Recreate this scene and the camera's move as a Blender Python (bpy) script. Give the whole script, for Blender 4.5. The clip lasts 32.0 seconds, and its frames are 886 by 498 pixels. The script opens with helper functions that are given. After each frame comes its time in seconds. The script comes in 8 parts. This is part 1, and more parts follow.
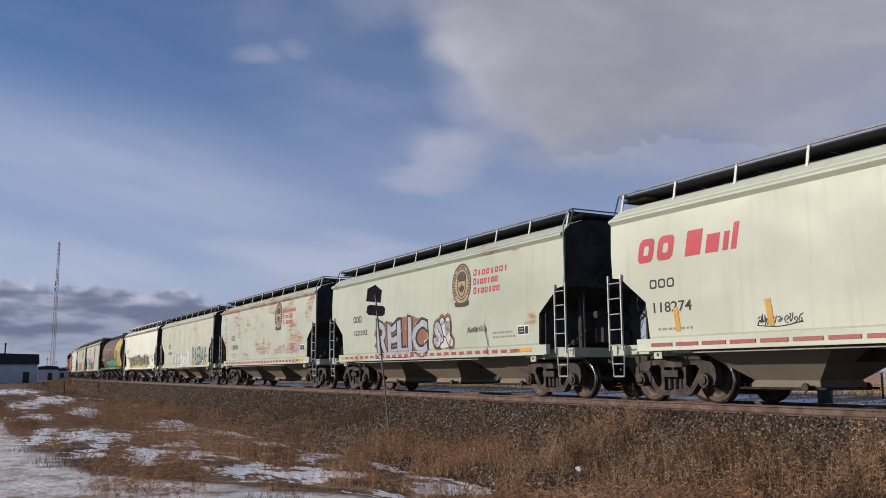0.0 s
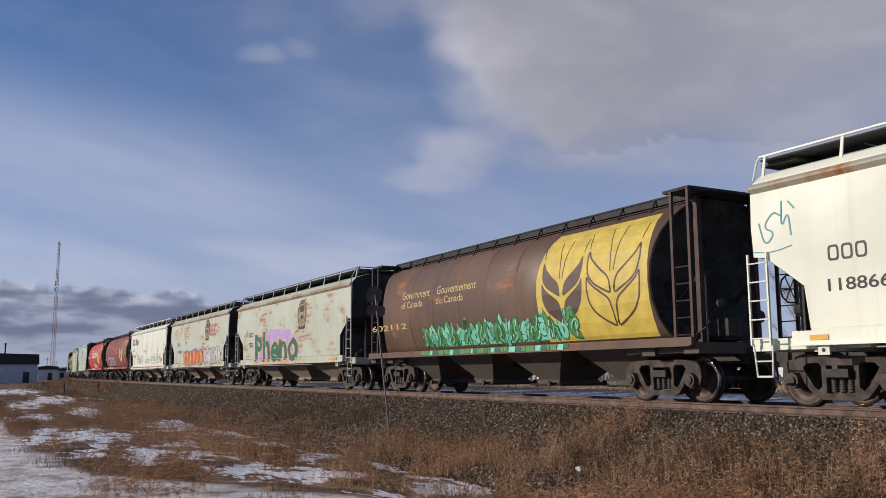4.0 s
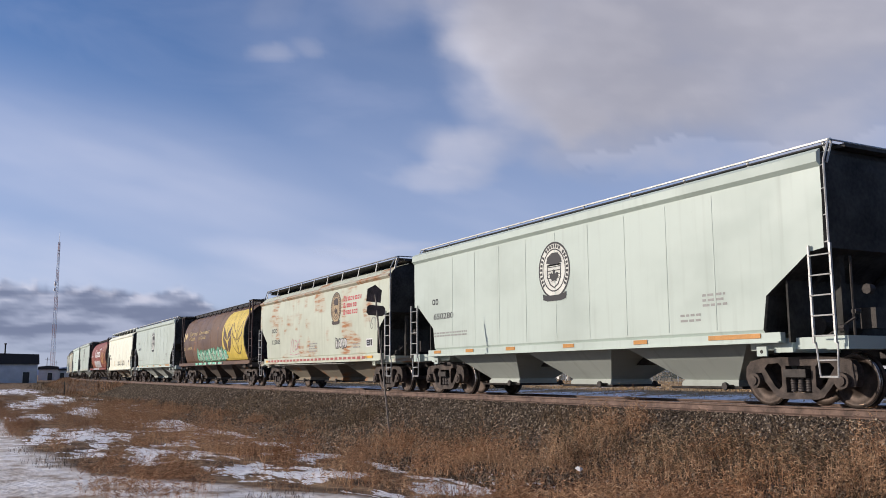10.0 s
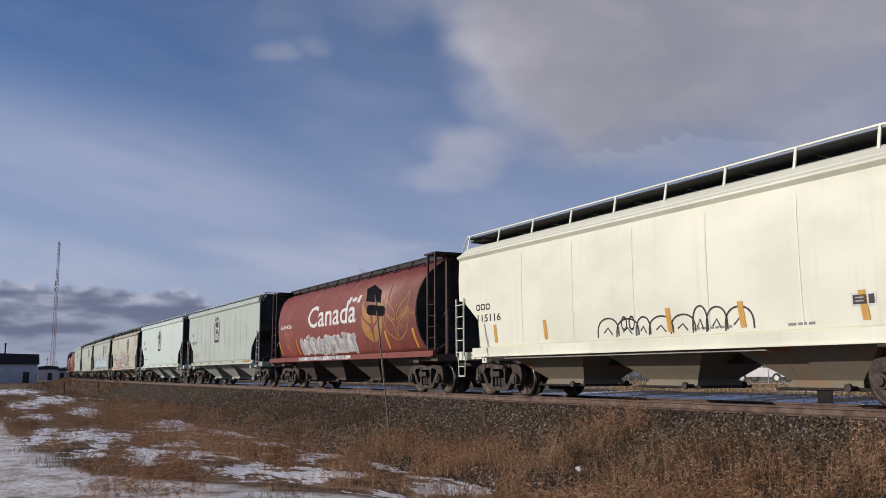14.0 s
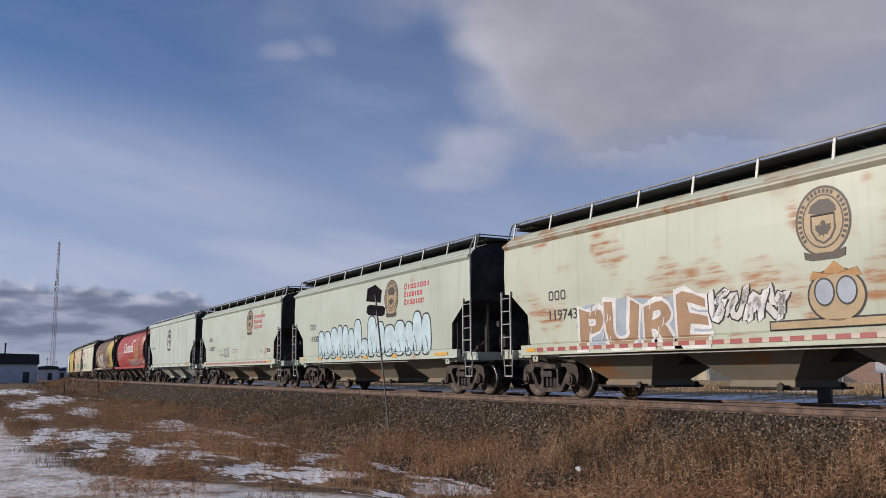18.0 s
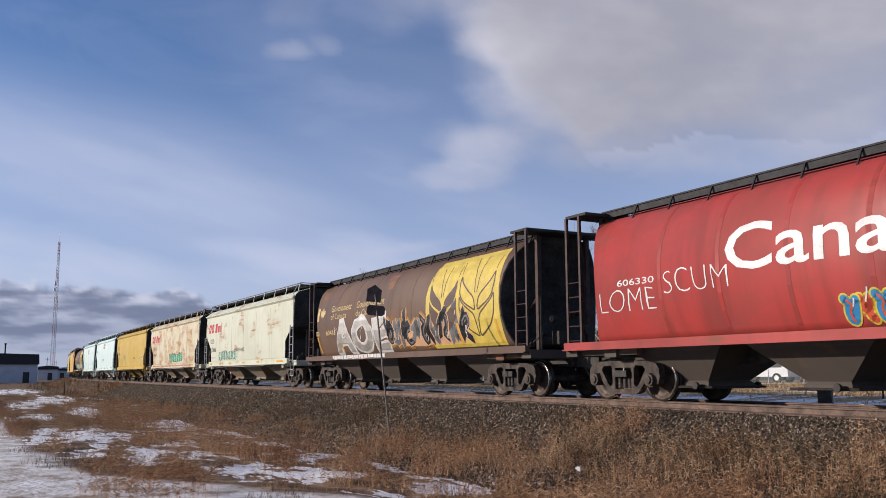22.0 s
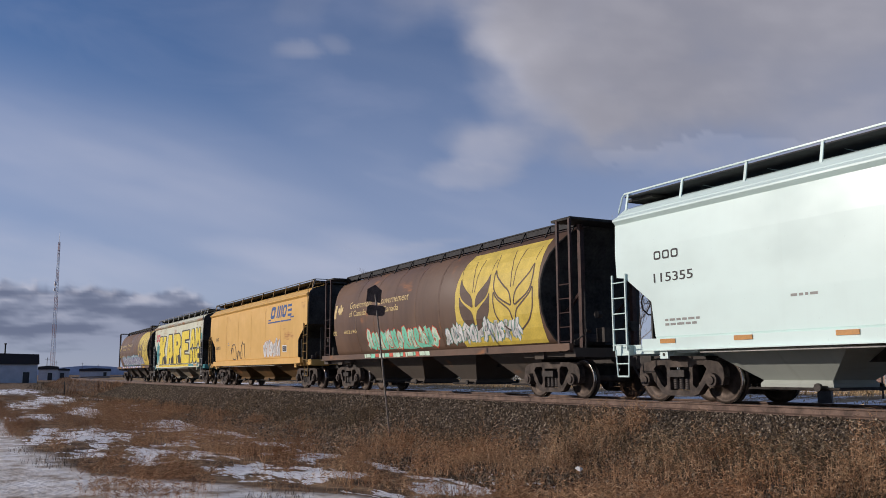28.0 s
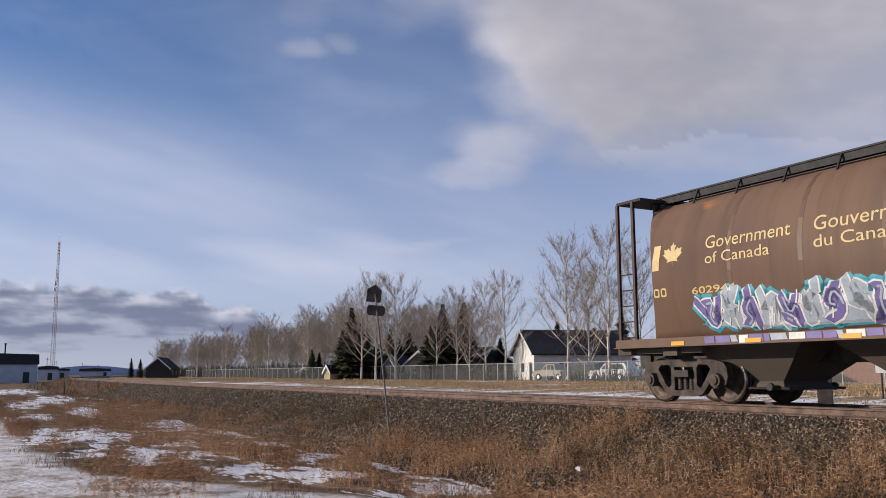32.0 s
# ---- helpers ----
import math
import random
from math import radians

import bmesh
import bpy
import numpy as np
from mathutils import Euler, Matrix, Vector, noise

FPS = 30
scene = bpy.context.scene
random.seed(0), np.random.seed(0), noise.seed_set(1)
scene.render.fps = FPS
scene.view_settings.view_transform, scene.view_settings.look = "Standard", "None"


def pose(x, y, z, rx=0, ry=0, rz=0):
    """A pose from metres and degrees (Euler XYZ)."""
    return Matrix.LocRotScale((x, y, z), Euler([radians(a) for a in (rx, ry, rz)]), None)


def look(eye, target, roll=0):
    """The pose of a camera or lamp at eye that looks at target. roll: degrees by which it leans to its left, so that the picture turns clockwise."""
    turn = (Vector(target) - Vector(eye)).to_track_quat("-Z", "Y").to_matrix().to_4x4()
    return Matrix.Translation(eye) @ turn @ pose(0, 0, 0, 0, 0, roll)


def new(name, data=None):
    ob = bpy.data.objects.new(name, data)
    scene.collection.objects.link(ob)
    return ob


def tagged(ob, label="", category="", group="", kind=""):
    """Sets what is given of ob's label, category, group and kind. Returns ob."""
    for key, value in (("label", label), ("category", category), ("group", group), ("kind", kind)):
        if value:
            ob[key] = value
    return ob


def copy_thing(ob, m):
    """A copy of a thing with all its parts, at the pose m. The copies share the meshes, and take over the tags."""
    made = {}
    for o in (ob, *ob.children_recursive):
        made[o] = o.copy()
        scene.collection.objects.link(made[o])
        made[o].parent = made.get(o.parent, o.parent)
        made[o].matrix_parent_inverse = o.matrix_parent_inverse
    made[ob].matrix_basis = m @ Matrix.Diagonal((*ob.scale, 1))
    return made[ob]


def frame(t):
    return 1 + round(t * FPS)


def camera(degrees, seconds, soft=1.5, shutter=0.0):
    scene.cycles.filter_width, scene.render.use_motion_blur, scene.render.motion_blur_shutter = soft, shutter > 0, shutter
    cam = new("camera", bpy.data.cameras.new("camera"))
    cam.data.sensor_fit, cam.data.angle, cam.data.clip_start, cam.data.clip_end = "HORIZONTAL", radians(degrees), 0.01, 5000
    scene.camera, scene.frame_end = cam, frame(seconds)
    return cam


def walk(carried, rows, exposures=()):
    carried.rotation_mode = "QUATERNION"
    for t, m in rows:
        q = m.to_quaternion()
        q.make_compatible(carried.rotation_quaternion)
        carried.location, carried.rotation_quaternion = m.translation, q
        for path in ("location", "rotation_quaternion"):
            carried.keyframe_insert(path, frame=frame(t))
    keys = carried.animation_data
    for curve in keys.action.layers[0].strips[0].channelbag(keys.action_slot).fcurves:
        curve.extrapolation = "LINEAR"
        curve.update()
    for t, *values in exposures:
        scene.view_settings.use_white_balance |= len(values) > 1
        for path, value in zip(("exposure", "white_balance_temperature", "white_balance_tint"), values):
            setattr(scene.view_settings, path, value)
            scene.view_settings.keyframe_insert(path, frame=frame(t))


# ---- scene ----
# World: x runs along the track (the train goes towards +x), y away from the camera, z = 0 is the rail top.
cam = camera(53.68, 32.0, soft=0.9)
EYE = (0.0, 0.0, 0.627)
YAW, PITCH = radians(28.497), radians(8.048)
AIM = (-math.cos(YAW) * math.cos(PITCH), math.sin(YAW) * math.cos(PITCH), EYE[2] + math.sin(PITCH))
VIEW = look(EYE, AIM, -0.27)
# the clip's camera stops down as bright cars pass
STOPS = [(0, -0.27), (1, -0.24), (2, -0.2), (3, -0.26), (6, -0.18), (7, -0.16), (8, -0.02), (9, 0.02), (10, 0.02), (11, -0.12), (12, -0.06), (13, -0.2), (14, -0.38), (14.6, -0.25), (17, -0.32), (18, -0.27), (20, -0.25), (21, -0.16), (22, 0.02), (23, 0.02), (24, -0.15), (25, -0.2), (27, -0.3), (28, -0.4), (29, 0.0), (30, -0.25), (31, -0.18), (32, 0.03)]
walk(cam, [(0, VIEW), (32, VIEW)], exposures=[(t, ev, 6540 if t > 31 else 6300, 16) for t, ev in STOPS])

TRACK_Y = 14.02        # the track's centre line
CURVE_X, CURVE_R = -72.0, 1250.0   # west of here the track bends away
SPEED = 17.75


def on_track(s):
    """Place and heading (degrees) of the point s metres along the track."""
    if s >= CURVE_X:
        return s, TRACK_Y, 0.0
    a = (CURVE_X - s) / CURVE_R
    return CURVE_X - CURVE_R * math.sin(a), TRACK_Y + CURVE_R * (1 - math.cos(a)), -math.degrees(a)


# ---- light ----
SUN_AZ, SUN_EL = radians(60.0), radians(17.0)   # the way the light travels in plan, and its height
SUN_DIR = Vector((math.cos(SUN_AZ) * math.cos(SUN_EL), math.sin(SUN_AZ) * math.cos(SUN_EL), -math.sin(SUN_EL)))
sun = new("sun", bpy.data.lights.new("sun", "SUN"))
sun.data.energy, sun.data.angle, sun.data.color = 4.0, radians(0.6), (1.0, 0.90, 0.76)
sun.matrix_world = look((0, 0, 60), Vector((0, 0, 60)) + SUN_DIR)
scene.view_settings.exposure = 0.0


def node(nt, kind, **kw):
    n = nt.nodes.new(kind)
    for k, v in kw.items():
        if k in n.inputs:
            n.inputs[k].default_value = v
        else:
            setattr(n, k, v)
    return n


def make_world():
    w = bpy.data.worlds.new("sky")
    scene.world = w
    w.use_nodes = True
    nt = w.node_tree
    nt.nodes.clear()
    L = nt.links.new
    sky = nt.nodes.new("ShaderNodeTexSky")
    sky.sky_type, sky.sun_disc = "NISHITA", False
    sky.sun_elevation = SUN_EL
    to_sun = -SUN_DIR
    sky.sun_rotation = math.atan2(to_sun.x, to_sun.y)
    sky.altitude, sky.air_density, sky.dust_density, sky.ozone_density = 600, 1.0, 0.3, 6.0
    # thin high haze in long streaks over the blue
    tc = nt.nodes.new("ShaderNodeTexCoord")
    mp = nt.nodes.new("ShaderNodeMapping")
    mp.inputs["Rotation"].default_value = (0.25, 0.2, 0.6)
    mp.inputs["Scale"].default_value = (1.2, 2.2, 6.0)
    L(tc.outputs["Generated"], mp.inputs["Vector"])
    nz = node(nt, "ShaderNodeTexNoise", Scale=1.6, Detail=5.0, Roughness=0.5, Distortion=0.4)
    L(mp.outputs[0], nz.inputs["Vector"])
    mr = node(nt, "ShaderNodeMapRange")
    mr.interpolation_type = "SMOOTHSTEP"
    L(nz.outputs[0], mr.inputs["Value"])
    mr.inputs["From Min"].default_value, mr.inputs["From Max"].default_value = 0.35, 0.75
    mr.inputs["To Min"].default_value, mr.inputs["To Max"].default_value = 0.0, 0.25
    # and a paler belt towards the horizon
    sep = nt.nodes.new("ShaderNodeSeparateXYZ")
    L(tc.outputs["Generated"], sep.inputs[0])
    belt = node(nt, "ShaderNodeMapRange")
    belt.interpolation_type = "SMOOTHSTEP"
    L(sep.outputs[2], belt.inputs["Value"])
    belt.inputs["From Min"].default_value, belt.inputs["From Max"].default_value = 0.42, 0.0
    belt.inputs["To Min"].default_value, belt.inputs["To Max"].default_value = 0.0, 0.62
    top = node(nt, "ShaderNodeMath", operation="MAXIMUM")
    L(mr.outputs[0], top.inputs[0])
    L(belt.outputs[0], top.inputs[1])
    mx = nt.nodes.new("ShaderNodeMix")
    mx.data_type = "RGBA"
    L(top.outputs[0], mx.inputs[0])
    L(sky.outputs[0], mx.inputs[6])
    mx.inputs[7].default_value = (4.5, 4.9, 6.4, 1)
    # the haze brightens and whitens towards the low sun
    near = node(nt, "ShaderNodeVectorMath", operation="DOT_PRODUCT")
    L(tc.outputs["Generated"], near.inputs[0])
    near.inputs[1].default_value = to_sun
    glow = node(nt, "ShaderNodeMapRange")
    glow.interpolation_type = "SMOOTHSTEP"
    L(near.outputs["Value"], glow.inputs["Value"])
    glow.inputs["From Min"].default_value, glow.inputs["From Max"].default_value = 0.58, 1.0
    glow.inputs["To Min"].default_value, glow.inputs["To Max"].default_value = 0.0, 0.65
    veil = nt.nodes.new("ShaderNodeMix")
    veil.data_type = "RGBA"
    L(glow.outputs[0], veil.inputs[0])
    L(mx.outputs[2], veil.inputs[6])
    veil.inputs[7].default_value = (7.2, 7.1, 7.0, 1)
    mx = veil
    bg = nt.nodes.new("ShaderNodeBackground")
    bg.inputs["Strength"].default_value = 0.11
    out = nt.nodes.new("ShaderNodeOutputWorld")
    L(mx.outputs[2], bg.inputs[0])
    L(bg.outputs[0], out.inputs[0])


make_world()

# ---- materials ----
MATS = {}


def mat(name, color, rough=0.6, metal=0.0, var=0.12, scale=3.0, bump=0.0, bump_scale=40.0, tint=None, rnd=0.0, spec=0.4):
    """A plain surface with stains at two scales, fine relief and some difference from piece to piece."""
    if name in MATS:
        return MATS[name]
    m = bpy.data.materials.new(name)
    m.use_nodes = True
    nt = m.node_tree
    L = nt.links.new
    b = nt.nodes["Principled BSDF"]
    b.inputs["Roughness"].default_value, b.inputs["Metallic"].default_value = rough, metal
    b.inputs["Specular IOR Level"].default_value = spec
    tc = nt.nodes.new("ShaderNodeTexCoord")
    n1 = node(nt, "ShaderNodeTexNoise", Scale=scale, Detail=4.0)
    n2 = node(nt, "ShaderNodeTexNoise", Scale=scale * 9, Detail=3.0)
    L(tc.outputs["Object"], n1.inputs["Vector"])
    L(tc.outputs["Object"], n2.inputs["Vector"])
    add = node(nt, "ShaderNodeMath", operation="MULTIPLY_ADD")
    L(n2.outputs[0], add.inputs[0])
    add.inputs[1].default_value = 0.5
    L(n1.outputs[0], add.inputs[2])
    ramp = nt.nodes.new("ShaderNodeValToRGB")
    c = Vector(color)
    dark = c * (1 - var * 2) if tint is None else Vector(tint)
    ramp.color_ramp.elements[0].position, ramp.color_ramp.elements[1].position = 0.5, 1.0
    ramp.color_ramp.elements[0].color = (*dark, 1)
    ramp.color_ramp.elements[1].color = (*(c * (1 + var)), 1)
    L(add.outputs[0], ramp.inputs[0])
    src = ramp.outputs[0]
    if rnd:
        info = nt.nodes.new("ShaderNodeObjectInfo")
        hsv = nt.nodes.new("ShaderNodeHueSaturation")
        mr = node(nt, "ShaderNodeMapRange")
        L(info.outputs["Random"], mr.inputs["Value"])
        mr.inputs["To Min"].default_value, mr.inputs["To Max"].default_value = 1 - rnd, 1 + rnd
        L(mr.outputs[0], hsv.inputs["Value"])
        L(src, hsv.inputs["Color"])
        src = hsv.outputs[0]
    L(src, b.inputs["Base Color"])
    if bump:
        bp = node(nt, "ShaderNodeBump", Strength=bump, Distance=0.02)
        n3 = node(nt, "ShaderNodeTexNoise", Scale=bump_scale, Detail=5.0)
        L(tc.outputs["Object"], n3.inputs["Vector"])
        L(n3.outputs[0], bp.inputs["Height"])
        L(bp.outputs[0], b.inputs["Normal"])
    MATS[name] = m
    return m


# ---- mesh helpers ----
class Shape:
    """Collects boxes, bars and prisms into one mesh."""

    def __init__(self):
        self.v, self.f = [], []

    def add(self, verts, faces):
        k = len(self.v)
        self.v += [tuple(p) for p in verts]
        self.f += [tuple(k + i for i in f) for f in faces]
        return self

    def box(self, x0, x1, y0, y1, z0, z1):
        return self.add([(x0, y0, z0), (x1, y0, z0), (x1, y1, z0), (x0, y1, z0), (x0, y0, z1), (x1, y0, z1), (x1, y1, z1), (x0, y1, z1)],
                        [(3, 2, 1, 0), (4, 5, 6, 7), (0, 1, 5, 4), (1, 2, 6, 5), (2, 3, 7, 6), (3, 0, 4, 7)])

    def bar(self, a, b, r, n=6, r2=None):
        a, b = Vector(a), Vector(b)
        d = (b - a).normalized()
        u = d.orthogonal().normalized()
        w = d.cross(u)
        r2 = r if r2 is None else r2
        vs = []
        for p, q in ((a, r), (b, r2)):
            vs += [p + (u * math.cos(2 * math.pi * i / n) + w * math.sin(2 * math.pi * i / n)) * q for i in range(n)]
        fs = [(i, (i + 1) % n, n + (i + 1) % n, n + i) for i in range(n)]
        return self.add(vs, fs + [tuple(range(n - 1, -1, -1)), tuple(range(n, 2 * n))])

    def prism(self, pts, y0, y1):
        """A polygon in x, z pushed from y0 to y1."""
        n = len(pts)
        vs = [(x, y0, z) for x, z in pts] + [(x, y1, z) for x, z in pts]
        return self.add(vs, [(i, (i + 1) % n, n + (i + 1) % n, n + i) for i in range(n)] + [tuple(range(n - 1, -1, -1)), tuple(range(n, 2 * n))])

    def rings(self, rings, caps=True):
        n = len(rings[0])
        vs = [p for r in rings for p in r]
        fs = [(k * n + i, k * n + (i + 1) % n, (k + 1) * n + (i + 1) % n, (k + 1) * n + i) for k in range(len(rings) - 1) for i in range(n)]
        if caps:
            fs += [tuple(range(n - 1, -1, -1)), tuple((len(rings) - 1) * n + i for i in range(n))]
        return self.add(vs, fs)

    def mesh(self, name, smooth=False):
        me = bpy.data.meshes.new(name)
        me.from_pydata(self.v, [], self.f)
        bm = bmesh.new()
        bm.from_mesh(me)
        bmesh.ops.recalc_face_normals(bm, faces=bm.faces)
        bm.to_mesh(me)
        bm.free()
        if smooth:
            me.polygons.foreach_set("use_smooth", [True] * len(me.polygons))
        return me


def put(name, me, material, parent=None, label="", m=None):
    """Links a mesh as one object, a part of its parent, with its own paint."""
    ob = new(name, me)
    if parent is not None:
        ob.parent = parent
    if m is not None:
        ob.matrix_basis = m
    if not me.materials:
        me.materials.append(material)
    if me.materials[0] is not material:
        ob.material_slots[0].link = "OBJECT"
        ob.material_slots[0].material = material
    if label:
        ob["label"] = label
    return ob


def part(name, bm, material, parent, label=""):
    me = bpy.data.meshes.new(name)
    bm.to_mesh(me)
    bm.free()
    return put(name, me, material, parent, label)


def thing(name, label, category, group="", m=None, kind=""):
    ob = new(name)
    ob.empty_display_size = 0.3
    if m is not None:
        ob.matrix_basis = m
    return tagged(ob, label, category, group, kind)

# also colours in the shade under the end slopes
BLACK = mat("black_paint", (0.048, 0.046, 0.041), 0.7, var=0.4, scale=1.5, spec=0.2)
STEEL_DARK = mat("dark_oiled_steel", (0.05, 0.043, 0.038), 0.65, 0.3, var=0.35, scale=5, bump=0.3)
CAST = mat("dusty_cast_steel", (0.080, 0.062, 0.051), 0.75, 0.2, var=0.4, scale=6, bump=0.4)
WHEEL = mat("wheel_steel", (0.095, 0.070, 0.055), 0.6, 0.5, var=0.35, scale=5)
TREAD = mat("polished_wheel_tread", (0.36, 0.34, 0.32), 0.25, 0.95, var=0.1)
SPRING = mat("spring_steel", (0.07, 0.06, 0.055), 0.6, 0.4, var=0.3, scale=12)
GALV = mat("galvanised_bar", (0.5, 0.5, 0.47), 0.5, 0.3, var=0.2, scale=4)
RAILGREY = mat("dull_steel_edge", (0.17, 0.17, 0.165), 0.55, 0.3, var=0.25, scale=4)
MESHDARK = mat("walkway_grating", (0.03, 0.03, 0.032), 0.7, 0.2, var=0.3, scale=8)
RAIL = mat("rusty_rail", (0.17, 0.115, 0.09), 0.7, 0.3, var=0.3, scale=5, bump=0.2)
RAILTOP = mat("worn_rail_head", (0.38, 0.36, 0.35), 0.3, 0.9, var=0.15, scale=3)
TIE = mat("creosoted_timber", (0.09, 0.065, 0.05), 0.9, var=0.35, scale=6, bump=0.6, rnd=0.3)
REFLECT_Y = mat("yellow_reflector", (0.75, 0.38, 0.03), 0.4, var=0.1)
REFLECT_O = mat("orange_reflector", (0.52, 0.24, 0.05), 0.4, var=0.15)
REFLECT_R = mat("red_reflector", (0.38, 0.085, 0.07), 0.4, var=0.15)
REFLECT_W = mat("white_reflector", (0.55, 0.47, 0.38), 0.4, var=0.1)


def car_paint(name, color, rust=0.0, streak=0.3, rust_color=(0.34, 0.14, 0.045), gloss=0.42, fade=None, vertical=False, bands=0.0):
    """Weathered car paint: dirt runs down it, rust breaks out in brushed patches."""
    if name in MATS:
        return MATS[name]
    m = bpy.data.materials.new(name)
    m.use_nodes = True
    nt = m.node_tree
    L = nt.links.new
    b = nt.nodes["Principled BSDF"]
    b.inputs["Roughness"].default_value = gloss
    b.inputs["Specular IOR Level"].default_value = 0.28
    tc = nt.nodes.new("ShaderNodeTexCoord")
    info = nt.nodes.new("ShaderNodeObjectInfo")
    off = node(nt, "ShaderNodeVectorMath", operation="MULTIPLY_ADD")
    comb = nt.nodes.new("ShaderNodeCombineXYZ")
    for k in range(3):
        L(info.outputs["Random"], comb.inputs[k])
    L(comb.outputs[0], off.inputs[0])
    off.inputs[1].default_value = (37.0, 0.0, 11.0)
    L(tc.outputs["Object"], off.inputs[2])

    def noise_at(sx, sz, detail=4.0, scale=1.0, rough=0.55):
        mp = nt.nodes.new("ShaderNodeMapping")
        mp.inputs["Scale"].default_value = (sx, 0.6, sz)
        L(off.outputs[0], mp.inputs["Vector"])
        n = node(nt, "ShaderNodeTexNoise", Scale=scale, Detail=detail, Roughness=rough)
        L(mp.outputs[0], n.inputs["Vector"])
        return n.outputs[0]

    def ramp(src, lo, hi):
        r = node(nt, "ShaderNodeMapRange")
        r.interpolation_type = "SMOOTHSTEP"
        L(src, r.inputs["Value"])
        r.inputs["From Min"].default_value, r.inputs["From Max"].default_value = lo, hi
        return r.outputs[0]

    def mix(fac, a, bcol, amount=1.0):
        mx = nt.nodes.new("ShaderNodeMix")
        mx.data_type = "RGBA"
        if fac is None:
            mx.inputs[0].default_value = amount
        else:
            k = node(nt, "ShaderNodeMath", operation="MULTIPLY")
            L(fac, k.inputs[0])
            k.inputs[1].default_value = amount
            L(k.outputs[0], mx.inputs[0])
        for sock, v in ((6, a), (7, bcol)):
            if isinstance(v, tuple):
                mx.inputs[sock].default_value = (*v, 1)
            else:
                L(v, mx.inputs[sock])
        return mx.outputs[2]

    c = Vector(color)
    big = ramp(noise_at(0.35, 0.5), 0.35, 0.7)
    col = mix(big, tuple(c), tuple(c * 0.82 if fade is None else Vector(fade)), 0.8)
    runs = ramp(noise_at(5.0, 0.25, 5.0), 0.5, 0.78)
    col = mix(runs, col, tuple(c * 0.55 + Vector((0.03, 0.02, 0.01))), streak)
    specks = ramp(noise_at(14.0, 14.0, 3.0), 0.66, 0.8)
    col = mix(specks, col, tuple(c * 0.5), 0.25)
    if bands:   # soft dirt bands that run down the tank
        col = mix(ramp(noise_at(1.5, 0.22, 3.0), 0.46, 0.72), col, tuple(c * 0.45 + Vector((0.02, 0.014, 0.01))), bands)
        col = mix(ramp(noise_at(0.8, 1.3, 6.0, 1.0, 0.65), 0.52, 0.75), col, tuple(c * 0.6 + Vector((0.03, 0.022, 0.016))), bands)
    if rust > 0:
        patch = ramp(noise_at(0.9, 0.45, 2.0) if vertical else noise_at(0.7, 0.85, 2.0), 0.64 - 0.22 * rust, 0.76 - 0.2 * rust)
        brush = ramp(noise_at(5.0, 1.0, 6.0, 1.0, 0.65) if vertical else noise_at(0.8, 8.0 if rust < 0.8 else 3.0, 5.0, 1.0, 0.6), 0.44, 0.62)
        mul = node(nt, "ShaderNodeMath", operation="MULTIPLY")
        L(patch, mul.inputs[0])
        L(brush, mul.inputs[1])
        col = mix(patch, col, tuple(Vector(rust_color) * 0.45 + c * 0.55), 0.45 if rust < 0.8 else 0.85)
        col = mix(mul.outputs[0], col, rust_color, 0.95)
    L(col, b.inputs["Base Color"])
    rr = node(nt, "ShaderNodeMapRange")
    L(big, rr.inputs["Value"])
    rr.inputs["To Min"].default_value, rr.inputs["To Max"].default_value = gloss, min(1, gloss + 0.25)
    L(rr.outputs[0], b.inputs["Roughness"])
    bp = node(nt, "ShaderNodeBump", Strength=0.12, Distance=0.03)
    L(noise_at(0.9, 0.35, 2.0), bp.inputs["Height"])
    L(bp.outputs[0], b.inputs["Normal"])
    MATS[name] = m
    return m


DIRTY_TAN = car_paint("grimy_hopper_paint", (0.25, 0.22, 0.165), 0.5, 0.7, gloss=0.7)
DIRTY_GREEN = car_paint("dusty_grey_green_paint", (0.42, 0.455, 0.41), 0.0, 0.5, gloss=0.6)
DIRTY_BROWN = car_paint("grimy_dark_paint", (0.10, 0.083, 0.068), 0.15, 0.6, gloss=0.7)
DIRTY_ORANGE = car_paint("grimy_orange_paint", (0.13, 0.072, 0.024), 0.3, 0.7, gloss=0.6)
DIRTY_YELLOW = car_paint("grimy_yellow_paint", (0.17, 0.115, 0.03), 0.3, 0.7, gloss=0.6)
